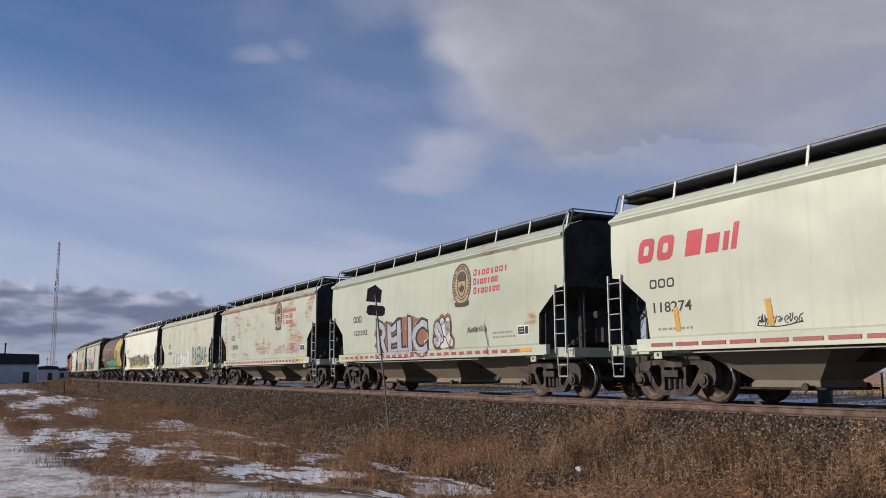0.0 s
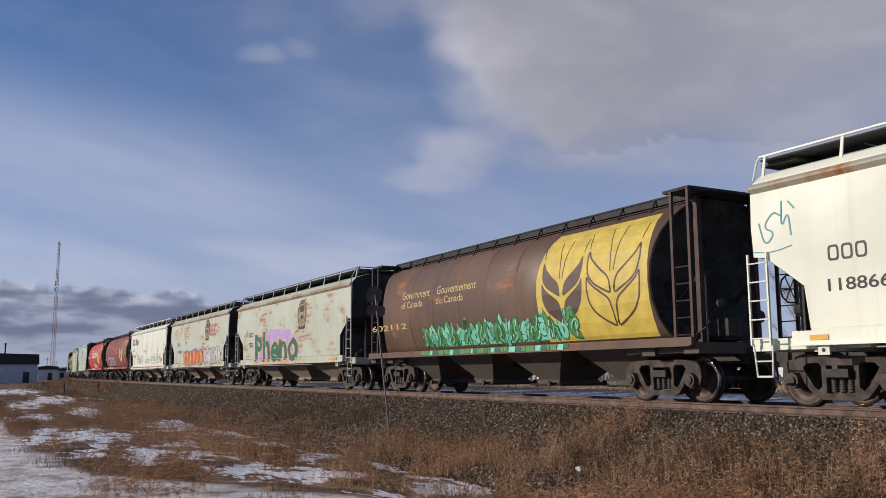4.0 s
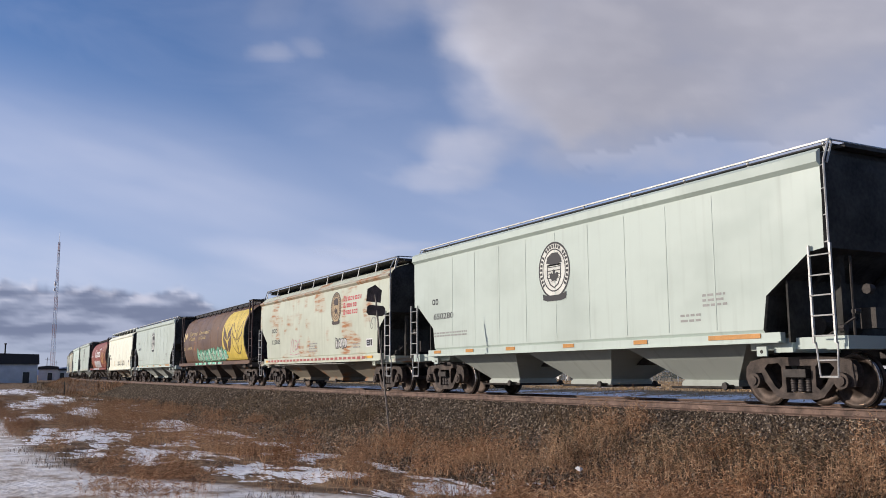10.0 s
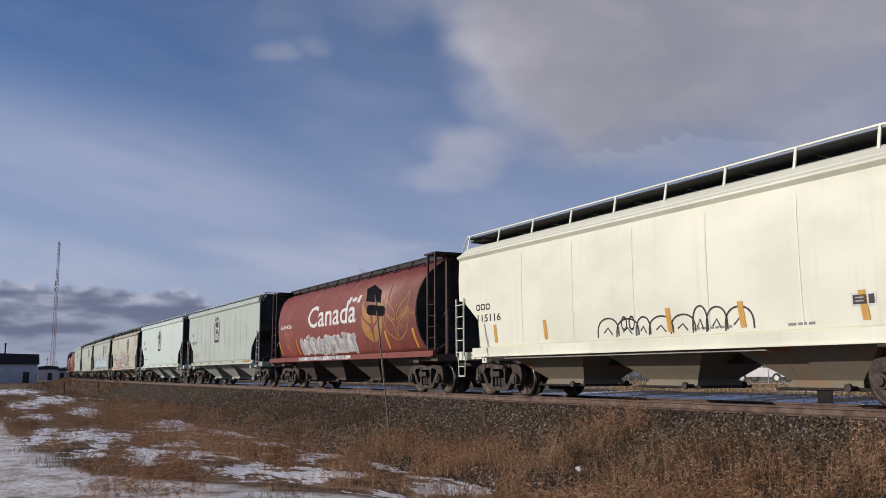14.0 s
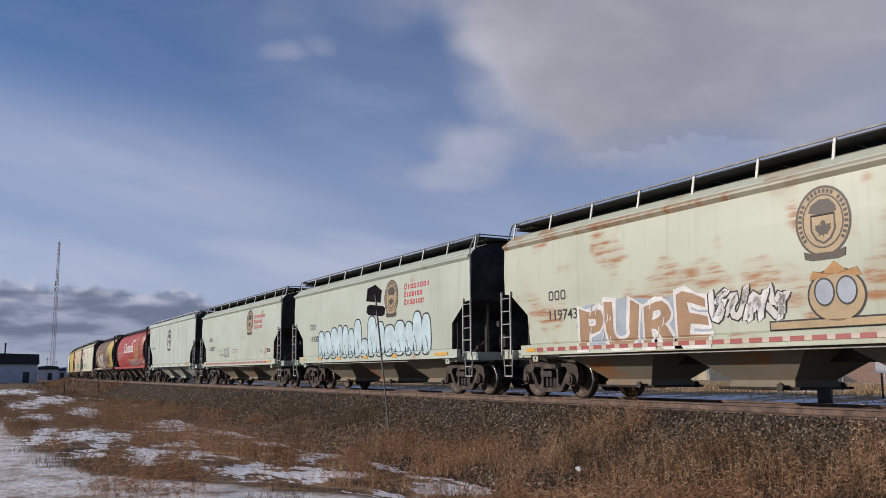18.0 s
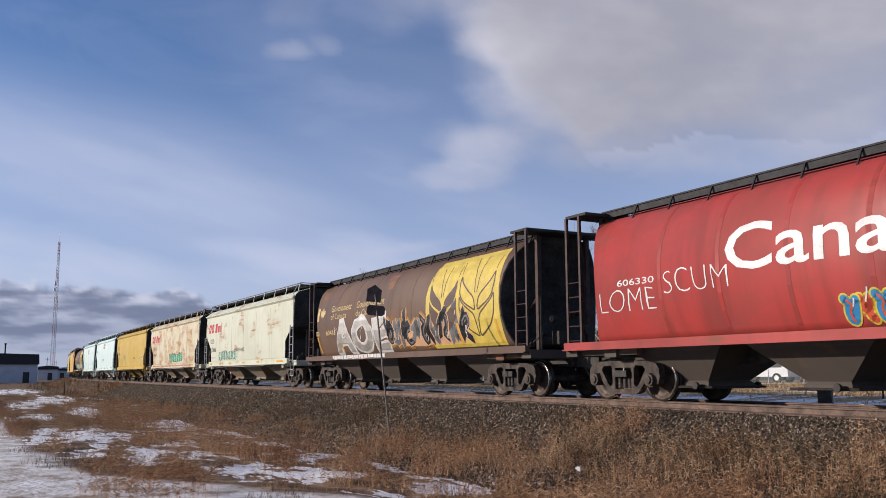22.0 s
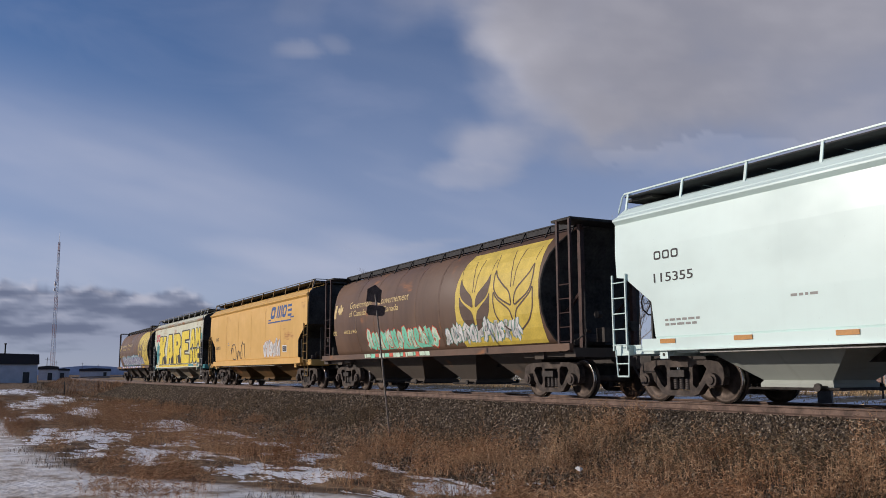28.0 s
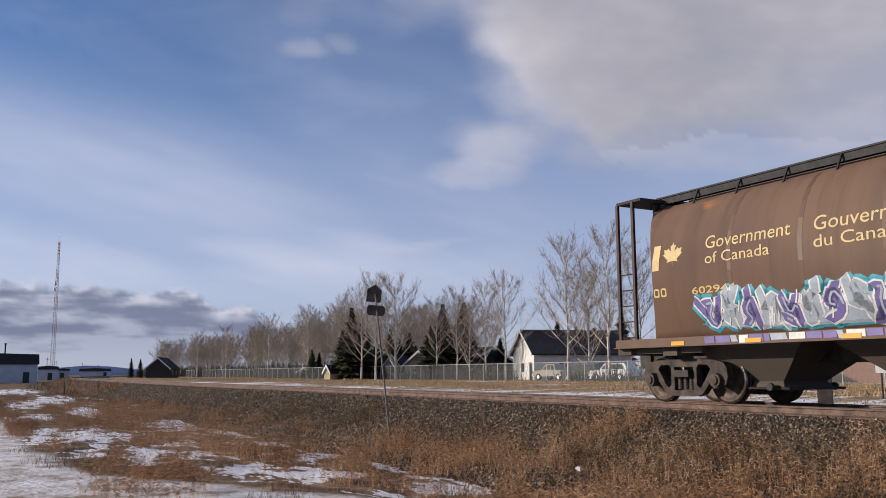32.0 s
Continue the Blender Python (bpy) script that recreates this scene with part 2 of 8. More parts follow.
# ---- what is painted on the cars: car, what, then a box x0, z0, x1, z1 (an emblem: centre and half sizes), then wording and colours ----
MARKS = [
    (0, "rail", -6.64, 2.88, -3.78, 3.38, "RED"),
    (0, "mark", -6.32, 2.32, -5.56, 2.51),
    (0, "num", -6.22, 1.82, -5.14, 2.03, "118274"),
    (0, "small", -6.12, 1.46, -5.11, 1.61),
    (0, "scrawl", -3.56, 1.42, -2.57, 1.64),
    (1, "emblem", 2.61, 3.14, 0.54, 0.59, "BROWN"),
    (1, "cpr", 3.3, 2.76, 5.04, 3.43),
    (1, "mark", -5.39, 2.43, -4.61, 2.65),
    (1, "num", -5.34, 1.97, -4.12, 2.14, "122292"),
    (1, "graf", -3.34, 1.15, 0.48, 2.34, "RELIC", "SILVER", "BLACK", "RUST"),
    (1, "graf", 0.91, 1.31, 1.95, 2.32, "round", "SILVER", "BLACK", "RUST"),
    (1, "scrawl", 2.88, 1.71, 3.93, 1.92),
    (1, "plate", 5.46, 1.56, 5.98, 1.82),
    (1, "small", 4.25, 1.54, 5.33, 1.77),
    (2, "emblem", 2.64, 3.22, 0.53, 0.62, "BROWN"),
    (2, "cpr", 3.34, 2.82, 5.17, 3.47),
    (2, "mark", -5.28, 2.36, -4.55, 2.58),
    (2, "num", -5.24, 1.87, -4.07, 2.11, "120039"),
    (2, "small", -5.21, 1.48, -4.39, 1.73),
    (2, "plate", 5.59, 1.58, 6.12, 1.85),
    (2, "scrawl", 1.86, 1.42, 5.4, 1.97, "PINK"),
    (2, "small", -0.45, 1.63, 0.56, 1.99),
    (3, "mark", -4.96, 2.38, -4.24, 2.6),
    (3, "num", -4.97, 1.94, -3.89, 2.11, "12408"),
    (3, "graf", -4.02, 1.16, -1.35, 2.2, "block", "WHITE", "GREY", ""),
    (3, "graf", -1.2, 1.1, 1.55, 2.12, "toil", "WHITE", "SILVERB", ""),
    (3, "graf", 2.29, 1.12, 6.05, 2.3, "PAEBAK", "GREENF", "PALE", ""),
    (3, "plate", 5.68, 1.56, 6.11, 1.81),
    (4, "graf", -4.69, 1.12, 4.57, 2.23, "block", "BLACK", "YELLOW", "VIOLET"),
    (4, "plate", 5.55, 1.55, 6.05, 1.82),
    (4, "scrawl", 4.93, 1.88, 5.84, 2.18, "BLACK"),
    (4, "num", -5.98, 1.92, -4.86, 2.13, "118866"),
    (4, "mark", -5.96, 2.42, -5.19, 2.68),
    (4, "scrawl", -7.5, 2.73, -6.64, 3.77, "TEAL"),
    (5, "gov", -5.25, 2.86, -3.0, 3.29),
    (5, "gouv", -2.87, 2.88, 0.37, 3.3),
    (5, "panel", 2.56, 1.48, 7.25, 3.9),
    (5, "graf", -3.85, 1.14, 4.06, 2.07, "wild", "GREEN", "GREEN_D", ""),
    (5, "num", -7.59, 2.03, -4.88, 2.22, "602112", "YELLOWP"),
    (6, "graf", -4.45, 1.11, 1.87, 2.54, "Pheno", "GREEN_D", "ORANGE", "VIOLET"),
    (6, "emblem", 2.26, 3.12, 0.44, 0.58, "BROWN"),
    (6, "mark", -5.5, 2.41, -4.75, 2.62),
    (6, "num", -5.45, 1.92, -4.81, 2.14, "1222"),
    (7, "emblem", 2.73, 3.22, 0.58, 0.58, "BROWN"),
    (7, "cpr", 3.4, 2.8, 5.15, 3.52),
    (7, "mark", -5.33, 2.42, -4.6, 2.63),
    (7, "num", -5.28, 1.94, -4.09, 2.17, "119460"),
    (7, "graf", -3.44, 1.15, 1.91, 2.07, "round", "AMBER", "REDO", "BLUE"),
    (7, "graf", 1.99, 1.15, 5.79, 2.24, "round", "PALE", "BLACK", ""),
    (7, "plate", 5.64, 1.6, 6.12, 1.88),
    (8, "rail", -6.71, 2.97, -3.75, 3.51, "MAROONP"),
    (8, "mark", -6.37, 2.48, -5.46, 2.66),
    (8, "num", -6.27, 1.95, -5.03, 2.23, "113795"),
    (8, "scrawl", -4.35, 1.37, -1.56, 2.31, "BLACK"),
    (8, "scrawl", 1.75, 1.42, 4.38, 2.27, "GREY"),
    (8, "scrawl", 4.26, 1.48, 5.14, 2.16, "GREY"),
    (8, "plate", 5.52, 1.54, 6.03, 1.79),
    (8, "small", -0.77, 1.52, 0.91, 1.8),
    (9, "wheat", 2.59, 1.63, 4.42, 3.58, "YELLOWF"),
    (9, "wheatline", 4.44, 1.63, 6.33, 3.55, "YELLOWP"),
    (9, "canada", -3.09, 2.51, 2.04, 3.12, "GHOST"),
    (9, "graf", -5.32, 1.2, -0.98, 2.35, "CAS3", "SILVER", "BLACK", ""),
    (9, "scrawl", -1.22, 1.63, -0.35, 2.13, "WHITE"),
    (9, "scrawl", 3.66, 1.42, 4.24, 1.74, "WHITE"),
    (9, "scrawl", 6.17, 1.36, 6.77, 1.54, "WHITE"),
    (9, "scrawl", -7.38, 1.97, -6.07, 2.28, "WHITE"),
    (10, "canada", -2.91, 2.52, 2.06, 3.21, "WHITE"),
    (10, "flag", 1.41, 3.29, 2.2, 3.5, "WHITE"),
    (10, "num", -6.25, 2.49, -4.96, 2.62, "607923", "WHITE"),
    (10, "mark", -7.36, 2.47, -6.84, 2.67, "WHITE"),
    (10, "wheat", 2.56, 1.72, 4.46, 3.46, "YELLOWF"),
    (10, "wheatline", 4.47, 1.71, 6.48, 3.73, "PALEO"),
    (10, "graf", -1.82, 1.1, 1.6, 1.79, "NEDOLA", "WHITE", "SILVERB", ""),
    (10, "scrawl", 5.99, 1.36, 6.65, 1.78, "WHITE"),
    (11, "emblem", -0.04, 3.08, 0.64, 0.69, "BLACK"),
    (11, "mark", -6.37, 2.66, -5.96, 2.83),
    (11, "num", -6.28, 2.21, -5.06, 2.39, "650280"),
    (11, "small", -6.28, 1.69, -4.22, 1.86),
    (11, "small", 4.79, 1.86, 5.41, 2.15),
    (11, "small", 4.18, 1.59, 4.72, 1.8),
    (12, "emblem", 2.49, 3.12, 0.54, 0.56, "BROWN"),
    (12, "cpr", 3.18, 2.84, 4.93, 3.42),
    (12, "mark", -5.51, 2.46, -4.74, 2.64),
    (12, "num", -5.44, 1.94, -4.31, 2.14, "122035"),
    (12, "scrawl", -2.98, 1.43, -1.73, 2.33, "PINK"),
    (12, "graf", 2.42, 1.55, 3.51, 1.93, "round", "SAGEF", "BLACK", ""),
    (12, "plate", 5.33, 1.55, 5.87, 1.83),
    (12, "scrawl", 5.51, 1.94, 6.44, 2.89, "GREY"),
    (12, "small", 4.12, 1.54, 4.79, 1.77),
    (12, "small", -0.56, 1.5, 0.41, 1.9),
    (13, "gov", -5.4, 2.69, -3.32, 3.23),
    (13, "gouv", -2.89, 2.72, -0.41, 3.21),
    (13, "leaf", -7.02, 2.67, -6.0, 3.22),
    (13, "num", -5.9, 2.14, -4.71, 2.3, "604176", "YELLOWP"),
    (13, "mark", -6.97, 2.12, -6.55, 2.29, "YELLOWP"),
    (13, "graf", -3.57, 1.13, 3.32, 2.04, "wild", "MINT", "BLACK", "MINTD"),
    (13, "panel", 2.5, 1.14, 7.05, 3.65),
    (14, "emblem", -0.15, 3.04, 0.66, 0.69, "BLACK"),
    (14, "mark", -6.4, 2.96, -6.06, 3.14),
    (14, "num", -6.4, 2.52, -5.24, 2.69, "650482"),
    (14, "small", -6.33, 1.71, -4.34, 1.86),
    (14, "small", 4.66, 1.86, 5.24, 2.15),
    (14, "small", 3.99, 1.64, 4.41, 1.79),
    (15, "mark", -6.55, 2.32, -5.79, 2.49),
    (15, "num", -6.47, 2.0, -5.28, 2.2, "115116"),
    (15, "bubble", -1.24, 1.38, 3.31, 1.93, "BLACK"),
    (15, "plate", 5.21, 1.64, 5.66, 1.86),
    (15, "small", 1.71, 1.43, 2.71, 1.59),
    (15, "small", 3.95, 1.4, 4.52, 1.55),
    (16, "canada", -3.02, 2.46, 2.02, 3.07, "WHITE"),
    (16, "flag", 1.14, 3.18, 2.27, 3.44, "WHITE"),
    (16, "graf", -4.1, 1.2, 1.85, 2.14, "round", "SILVER", "WHITE", ""),
    (16, "wheat", 2.58, 1.71, 4.39, 3.17, "DULLO"),
    (16, "wheatline", 4.52, 1.74, 6.26, 2.78, "DULLO"),
    (16, "num", -6.53, 2.56, -5.04, 2.73, "608426", "WHITE"),
    (17, "emblem", -0.64, 3.12, 0.64, 0.75, "BLACK"),
    (17, "mark", -6.62, 2.9, -6.25, 3.06),
    (17, "num", -6.6, 2.42, -5.49, 2.59, "652073"),
    (17, "small", -6.3, 1.63, -4.67, 1.87),
    (18, "emblem", -0.22, 3.04, 0.64, 0.68, "BLACK"),
    (18, "mark", -6.4, 2.94, -6.05, 3.14),
    (18, "num", -6.41, 2.5, -5.33, 2.65, "651804"),
    (18, "small", -6.39, 1.74, -4.35, 1.85),
    (18, "small", 3.75, 1.62, 4.14, 1.76),
    (19, "emblem", 2.35, 3.1, 0.54, 0.57, "BROWN"),
    (19, "mark", -5.53, 2.34, -4.8, 2.57),
    (19, "num", -5.5, 1.86, -4.4, 2.11, "119743"),
    (19, "graf", -4.32, 1.09, -0.3, 2.13, "PURE", "TANB", "WHITE", "GREYBLUE"),
    (19, "graf", -0.28, 1.49, 1.53, 2.2, "wild", "WHITE", "BLACK", ""),
    (19, "animal", 1.31, 1.3, 3.39, 2.27),
    (20, "mark", -5.5, 2.38, -4.81, 2.59),
    (20, "num", -5.47, 1.88, -4.37, 2.11, "119304"),
    (20, "cpr", 3.21, 2.88, 5.0, 3.54),
    (20, "emblem", 2.29, 3.12, 0.45, 0.55, "BROWN"),
    (20, "bubblefill", -4.61, 1.16, 2.52, 2.46),
    (21, "emblem", 2.52, 3.19, 0.55, 0.6, "BROWN"),
    (21, "cpr", 3.18, 2.82, 5.0, 3.48),
    (21, "mark", -5.61, 2.44, -4.84, 2.64),
    (21, "num", -5.54, 1.92, -4.36, 2.16, "119827"),
    (21, "plate", 5.41, 1.59, 5.92, 1.84),
    (21, "small", -0.6, 1.73, 0.45, 1.98),
    (21, "word", -3.40, 1.82, -2.55, 1.99, "this is", "GREYT"),
    (21, "scrawl", -3.25, 1.58, -2.45, 1.74, "GREYT"),
    (21, "graf", -2.29, 1.56, -1.41, 1.96, "RIDE", "SAGEF", "GREYT", ""),
    (21, "small", 4.28, 1.63, 4.79, 1.81),
    (22, "emblem", -0.32, 2.98, 0.63, 0.69, "BLACK"),
    (22, "mark", -6.46, 2.92, -6.08, 3.11),
    (22, "num", -6.45, 2.45, -5.36, 2.62, "651033"),
    (22, "small", -6.12, 1.64, -4.46, 1.75),
    (23, "canada", -3.03, 2.54, 2.25, 3.17, "WHITE"),
    (23, "flag", 1.32, 3.3, 2.42, 3.54, "WHITE"),
    (23, "wheat", 2.67, 1.9, 4.44, 3.42, "DULLO"),
    (23, "wheatline", 4.51, 1.92, 6.42, 3.15, "DULLO"),
    (23, "num", -6.12, 2.46, -4.95, 2.6, "606330", "WHITE"),
    (23, "word", -6.75, 1.92, -5.0, 2.38, "LOME", "WHITE"),
    (23, "word", -4.7, 2.2, -2.95, 2.66, "SCUM", "WHITE"),
    (23, "graf", -0.67, 1.34, 3.68, 1.93, "round", "BLUE", "YELLOW", ""),
    (23, "scrawl", 3.73, 1.35, 7.05, 2.06, "WHITE"),
    (24, "gov", -5.48, 2.69, -3.52, 3.16),
    (24, "gouv", -2.98, 2.73, -0.64, 3.15),
    (24, "leaf", -7.07, 2.7, -6.02, 3.23),
    (24, "num", -5.96, 2.09, -4.97, 2.28, "60416", "YELLOWP"),
    (24, "mark", -7.04, 2.1, -6.68, 2.28, "YELLOWP"),
    (24, "graf", -5.2, 1.24, -0.31, 2.58, "AOE", "CHROME", "SILVERB", ""),
    (24, "graf", -0.39, 1.42, 5.27, 2.51, "wild", "BLACK", "PALEO", "OCHRE"),
    (24, "panel", 2.82, 1.56, 7.82, 3.77),
    (25, "rail", -7.17, 2.92, -4.2, 3.43, "RED"),
    (25, "mark", -6.71, 2.34, -5.9, 2.57),
    (25, "num", -6.64, 1.86, -5.47, 2.1, "117666"),
    (25, "graf", -4.84, 1.37, -1.2, 1.86, "round", "TEALG", "GREEN_D", ""),
    (25, "scrawl", -1.56, 1.74, 0.19, 2.0, "BLACK"),
    (25, "small", -6.54, 1.5, -5.57, 1.66),
    (26, "rail", -7.21, 2.89, -4.23, 3.41, "RED"),
    (26, "mark", -6.69, 2.4, -5.94, 2.6),
    (26, "num", -6.59, 1.93, -5.48, 2.13, "116671"),
    (26, "graf", -0.78, 1.42, 3.22, 2.01, "round", "GREEN", "BLACK", ""),
    (27, "mark", -7.19, 2.81, -6.25, 3.08),
    (27, "num", -7.12, 2.31, -5.79, 2.57, "51945"),
    (27, "scrawl", -4.18, 1.8, -2.54, 2.47, "TEAL"),
    (27, "scrawl", 1.55, 1.86, 2.42, 2.11, "BLACK"),
    (27, "plate", 5.77, 1.87, 6.16, 2.11),
    (27, "small", 4.56, 1.85, 5.15, 2.07),
    (27, "small", -7.12, 1.93, -5.66, 2.11),
    (28, "cp", -1.26, 3.25, 0.18, 3.74, "RED"),
    (28, "mark", -7.1, 2.97, -6.39, 3.17),
    (28, "small", -1.69, 2.05, -0.64, 2.24),
    (29, "cp", -0.75, 3.05, 0.53, 3.55, "RED"),
    (29, "mark", -6.52, 2.91, -5.77, 3.09),
    (29, "num", -6.53, 2.44, -5.42, 2.63, "115355"),
    (29, "small", -3.14, 1.9, -2.53, 2.04),
    (29, "small", 4.96, 1.83, 5.72, 2.05),
    (29, "small", -6.26, 1.55, -5.28, 1.73),
    (29, "small", 1.28, 1.82, 2.76, 1.85),
    (30, "gov", -5.53, 2.57, -3.54, 3.14),
    (30, "gouv", -3.07, 2.54, -1.24, 2.95),
    (30, "leaf", -7.05, 2.6, -6.01, 3.16),
    (30, "num", -5.92, 2.07, -4.76, 2.2, "602190", "YELLOWP"),
    (30, "mark", -7.01, 2.05, -6.66, 2.21, "YELLOWP"),
    (30, "graf", -3.96, 1.18, 1.38, 2.18, "block", "PALEM", "REDO", ""),
    (30, "graf", 1.8, 1.43, 5.8, 2.03, "wild", "WHITE", "TEALG", ""),
    (30, "panel", 2.92, 1.51, 7.74, 3.79),
    (31, "dme", 3.16, 2.93, 6.26, 3.67),
    (31, "mark", -6.83, 2.43, -6.22, 2.59),
    (31, "num", -6.78, 1.96, -5.89, 2.13, "51012"),
    (31, "graf", 2.1, 1.32, 4.64, 2.22, "round", "WHITE", "PALEO", ""),
    (31, "loops", -3.65, 1.31, -1.0, 2.3),
    (31, "plate", 4.93, 1.57, 5.51, 1.87),
    (31, "small", -4.34, 2.11, -4.01, 2.35),
    (32, "cp", -6.82, 2.94, -5.52, 3.48, "RED"),
    (32, "kare", -5.6, 1.24, 4.0, 3.44, "KARE"),
    (32, "kare", 4.12, 2.22, 7.0, 3.5, "AM"),
    (32, "kare", 4.08, 1.28, 6.72, 2.24, "DUC"),
    (32, "num", -6.36, 1.94, -5.19, 2.12, "117045"),
    (32, "mark", -6.4, 2.4, -5.72, 2.56),
    (32, "teal", -6.61, 1.38, -5.7, 2.9),
    (32, "teal", 6.76, 2.6, 7.32, 3.11),
    (32, "scrawl", -7.5, 2.95, -6.75, 3.42, "BLACK"),
    (33, "gov", -5.37, 2.7, -3.39, 3.2),
    (33, "gouv", -2.93, 2.67, -1.27, 3.11),
    (33, "leaf", -6.93, 2.7, -5.86, 3.27),
    (33, "num", -5.8, 2.12, -4.69, 2.26, "602944", "YELLOWP"),
    (33, "mark", -6.89, 2.13, -6.48, 2.31, "YELLOWP"),
    (33, "graf", -5.59, 1.18, 4.68, 2.11, "wild", "VIOLETG", "WHITE", "TURQ"),
    (33, "panel", 2.75, 1.57, 7.86, 3.83),
]


def text_shapes(words):
    """Flat meshes of words in the built-in font, thin and bold, scaled to a unit box."""
    obs = []
    for w, bold in words:
        c = bpy.data.curves.new("words", "FONT")
        c.body, c.offset, c.resolution_u, c.fill_mode = w, bold, 3, "FRONT"
        if bold > 0.03:
            c.space_character = 1.06
        ob = new("words", c)
        obs.append((w, bold, ob))
    dg = bpy.context.evaluated_depsgraph_get()
    out = {}
    for w, bold, ob in obs:
        me = bpy.data.meshes.new_from_object(ob.evaluated_get(dg))
        vs = [v.co.copy() for v in me.vertices]
        x0, x1 = min(v.x for v in vs), max(v.x for v in vs)
        y0, y1 = min(v.y for v in vs), max(v.y for v in vs)
        out[w, bold] = ([((v.x - x0) / (x1 - x0), (v.y - y0) / (y1 - y0)) for v in vs], [tuple(p.vertices) for p in me.polygons])
        bpy.data.meshes.remove(me)
    for _, _, ob in obs:
        c = ob.data
        bpy.data.objects.remove(ob)
        bpy.data.curves.remove(c)
    return out


WORDS = {("Government", 0.0), ("of Canada", 0.0), ("Gouvernement", 0.0), ("du Canada", 0.0), ("Canada", 0.012)}
for row in MARKS:
    if row[1] == "num":
        WORDS.add((row[6], 0.01))
    elif row[6:] and row[6] in ("CAS3", "RELIC", "Pheno", "PURE", "NEDOLA", "RIDE", "AOE", "toil", "PAEBAK"):
        WORDS |= {(row[6], 0.085), (row[6], 0.03), (row[6], 0.0)}
WORDS |= {("LOME", -0.025), ("SCUM", -0.025), ("this is", -0.025)}
TEXT = text_shapes(sorted(WORDS))
# ---- ground ----
# the icy lane passes on the near side of this line: degrees, distance
LANE = [(-4.0, 120.0), (0.2, 57.3), (2.0, 37.6), (2.7, 28.3), (3.9, 22.9), (5.6, 19.7), (7.0, 17.5), (9.9, 15.7), (14.9, 14.6), (20.4, 13.5), (23.3, 12.9), (26.1, 12.0), (40.0, 9.0), (90.0, 6.0), (180.0, 6.0)]


def lane_gap(x, y):
    """How far (x, y) lies beyond the lane's edge; negative on the lane."""
    a, r = math.degrees(math.atan2(y, -x)), math.hypot(x, y)
    for (a0, r0), (a1, r1) in zip(LANE, LANE[1:]):
        if a <= a1:
            return r - (r0 + (r1 - r0) * max(0.0, (a - a0) / (a1 - a0)))
    return 50.0


def track_offset(x, y):
    """How far (x, y) lies from the track's centre line; the near side is negative."""
    if x >= CURVE_X:
        return y - TRACK_Y
    return CURVE_R - math.hypot(x - CURVE_X, y - TRACK_Y - CURVE_R)


def smooth(a, b, t):
    t = min(1.0, max(0.0, (t - a) / (b - a)))
    return t * t * (3 - 2 * t)


def height(x, y):
    """The lie of the land: the bank under the track, the ditch, the lane."""
    d = track_offset(x, y)
    bumps = 0.10 * noise.noise(Vector((x * 0.35, y * 0.5, 0))) + 0.05 * noise.noise(Vector((x * 1.1, y * 1.3, 3)))
    near = -1.22 + 0.10 * smooth(-6.5, -11, d)
    far = -0.55 + 0.3 * smooth(5, 14, d)
    base = near if d < 0 else far
    if abs(d) < 30:
        k = smooth(1.2, 4.2, abs(d)) if d < 0 else smooth(1.2, 3.4, d)
        base = -0.45 * (1 - k) + (base + bumps) * k
    else:
        base += bumps * 0.6
    if d < -4 and x < 3 and lane_gap(x, y) < 1.5:
        k = smooth(1.5, -0.6, lane_gap(x, y))
        base = base * (1 - k) + (-1.12 + bumps * 0.25) * k
    return base


# snow patches: degrees to the right of the straight track, distance, half widths of both
SNOW = [(7.1, 27.9, 1.9, 3.0), (4.1, 26.5, 1.0, 1.5), (4.4, 30.2, 0.6, 1.9), (6.0, 25.1, 0.5, 0.6), (6.7, 21.7, 1.1, 1.0), (10.2, 21.6, 1.3, 2.3), (12.9, 20.5, 1.4, 1.3), (12.3, 34.5, 1.5, 4.9), (15.9, 28.8, 2.3, 3.0),
        (20.1, 24.3, 2.5, 2.2), (16.5, 17.5, 1.9, 1.2), (19.5, 17.9, 1.0, 0.8), (20.5, 16.2, 2.8, 0.8), (21.7, 20.0, 0.9, 0.9), (24.3, 18.2, 0.7, 0.8), (27.7, 15.3, 1.4, 1.2), (31.1, 15.7, 2.5, 1.5), (4.7, 70.2, 0.9, 12.0),
        (6.5, 46.5, 0.8, 5.2), (3.3, 57.2, 0.8, 7.2), (3.6, 40.9, 0.9, 2.7), (2.8, 104.8, 1.0, 14.0)]


def snow_at(x, y):
    v = 0.0
    d = track_offset(x, y)
    if d < -3:
        a, r = math.degrees(math.atan2(y, -x)), math.hypot(x, y)
        for ca, cr, ra, rr in SNOW:
            da, dr = (a - ca) / (ra * 1.3), (r - cr) / (rr * 1.15)
            q = da * da + dr * dr
            if q < 2.5:
                v = max(v, 0.86 - 0.42 * q)
        if -5.3 < d < -4.3 and -42 < x < -17:
            v = max(v, 0.62)   # the gravelly toe of the bank
        if v == 0.0 and -9 < d < -4.5 and -80 < x:
            v = 0.25
    elif 3.0 < d < 13.0:
        v = max(v, 0.25 + 0.5 * smooth(4.0, 7.0, d) + 0.6 * noise.noise(Vector((x * 0.22, y * 0.55, 9))))
    elif 13.0 <= d < 40:
        v = max(v, 0.12 + 0.8 * noise.noise(Vector((x * 0.10, y * 0.4, 5))))
    return max(0.0, v + 0.75 * noise.noise(Vector((x * 0.75, y * 1.1, 1))) + 0.75 * noise.noise(Vector((x * 1.7, y * 2.8, 2)))) if v > 0 else 0.0


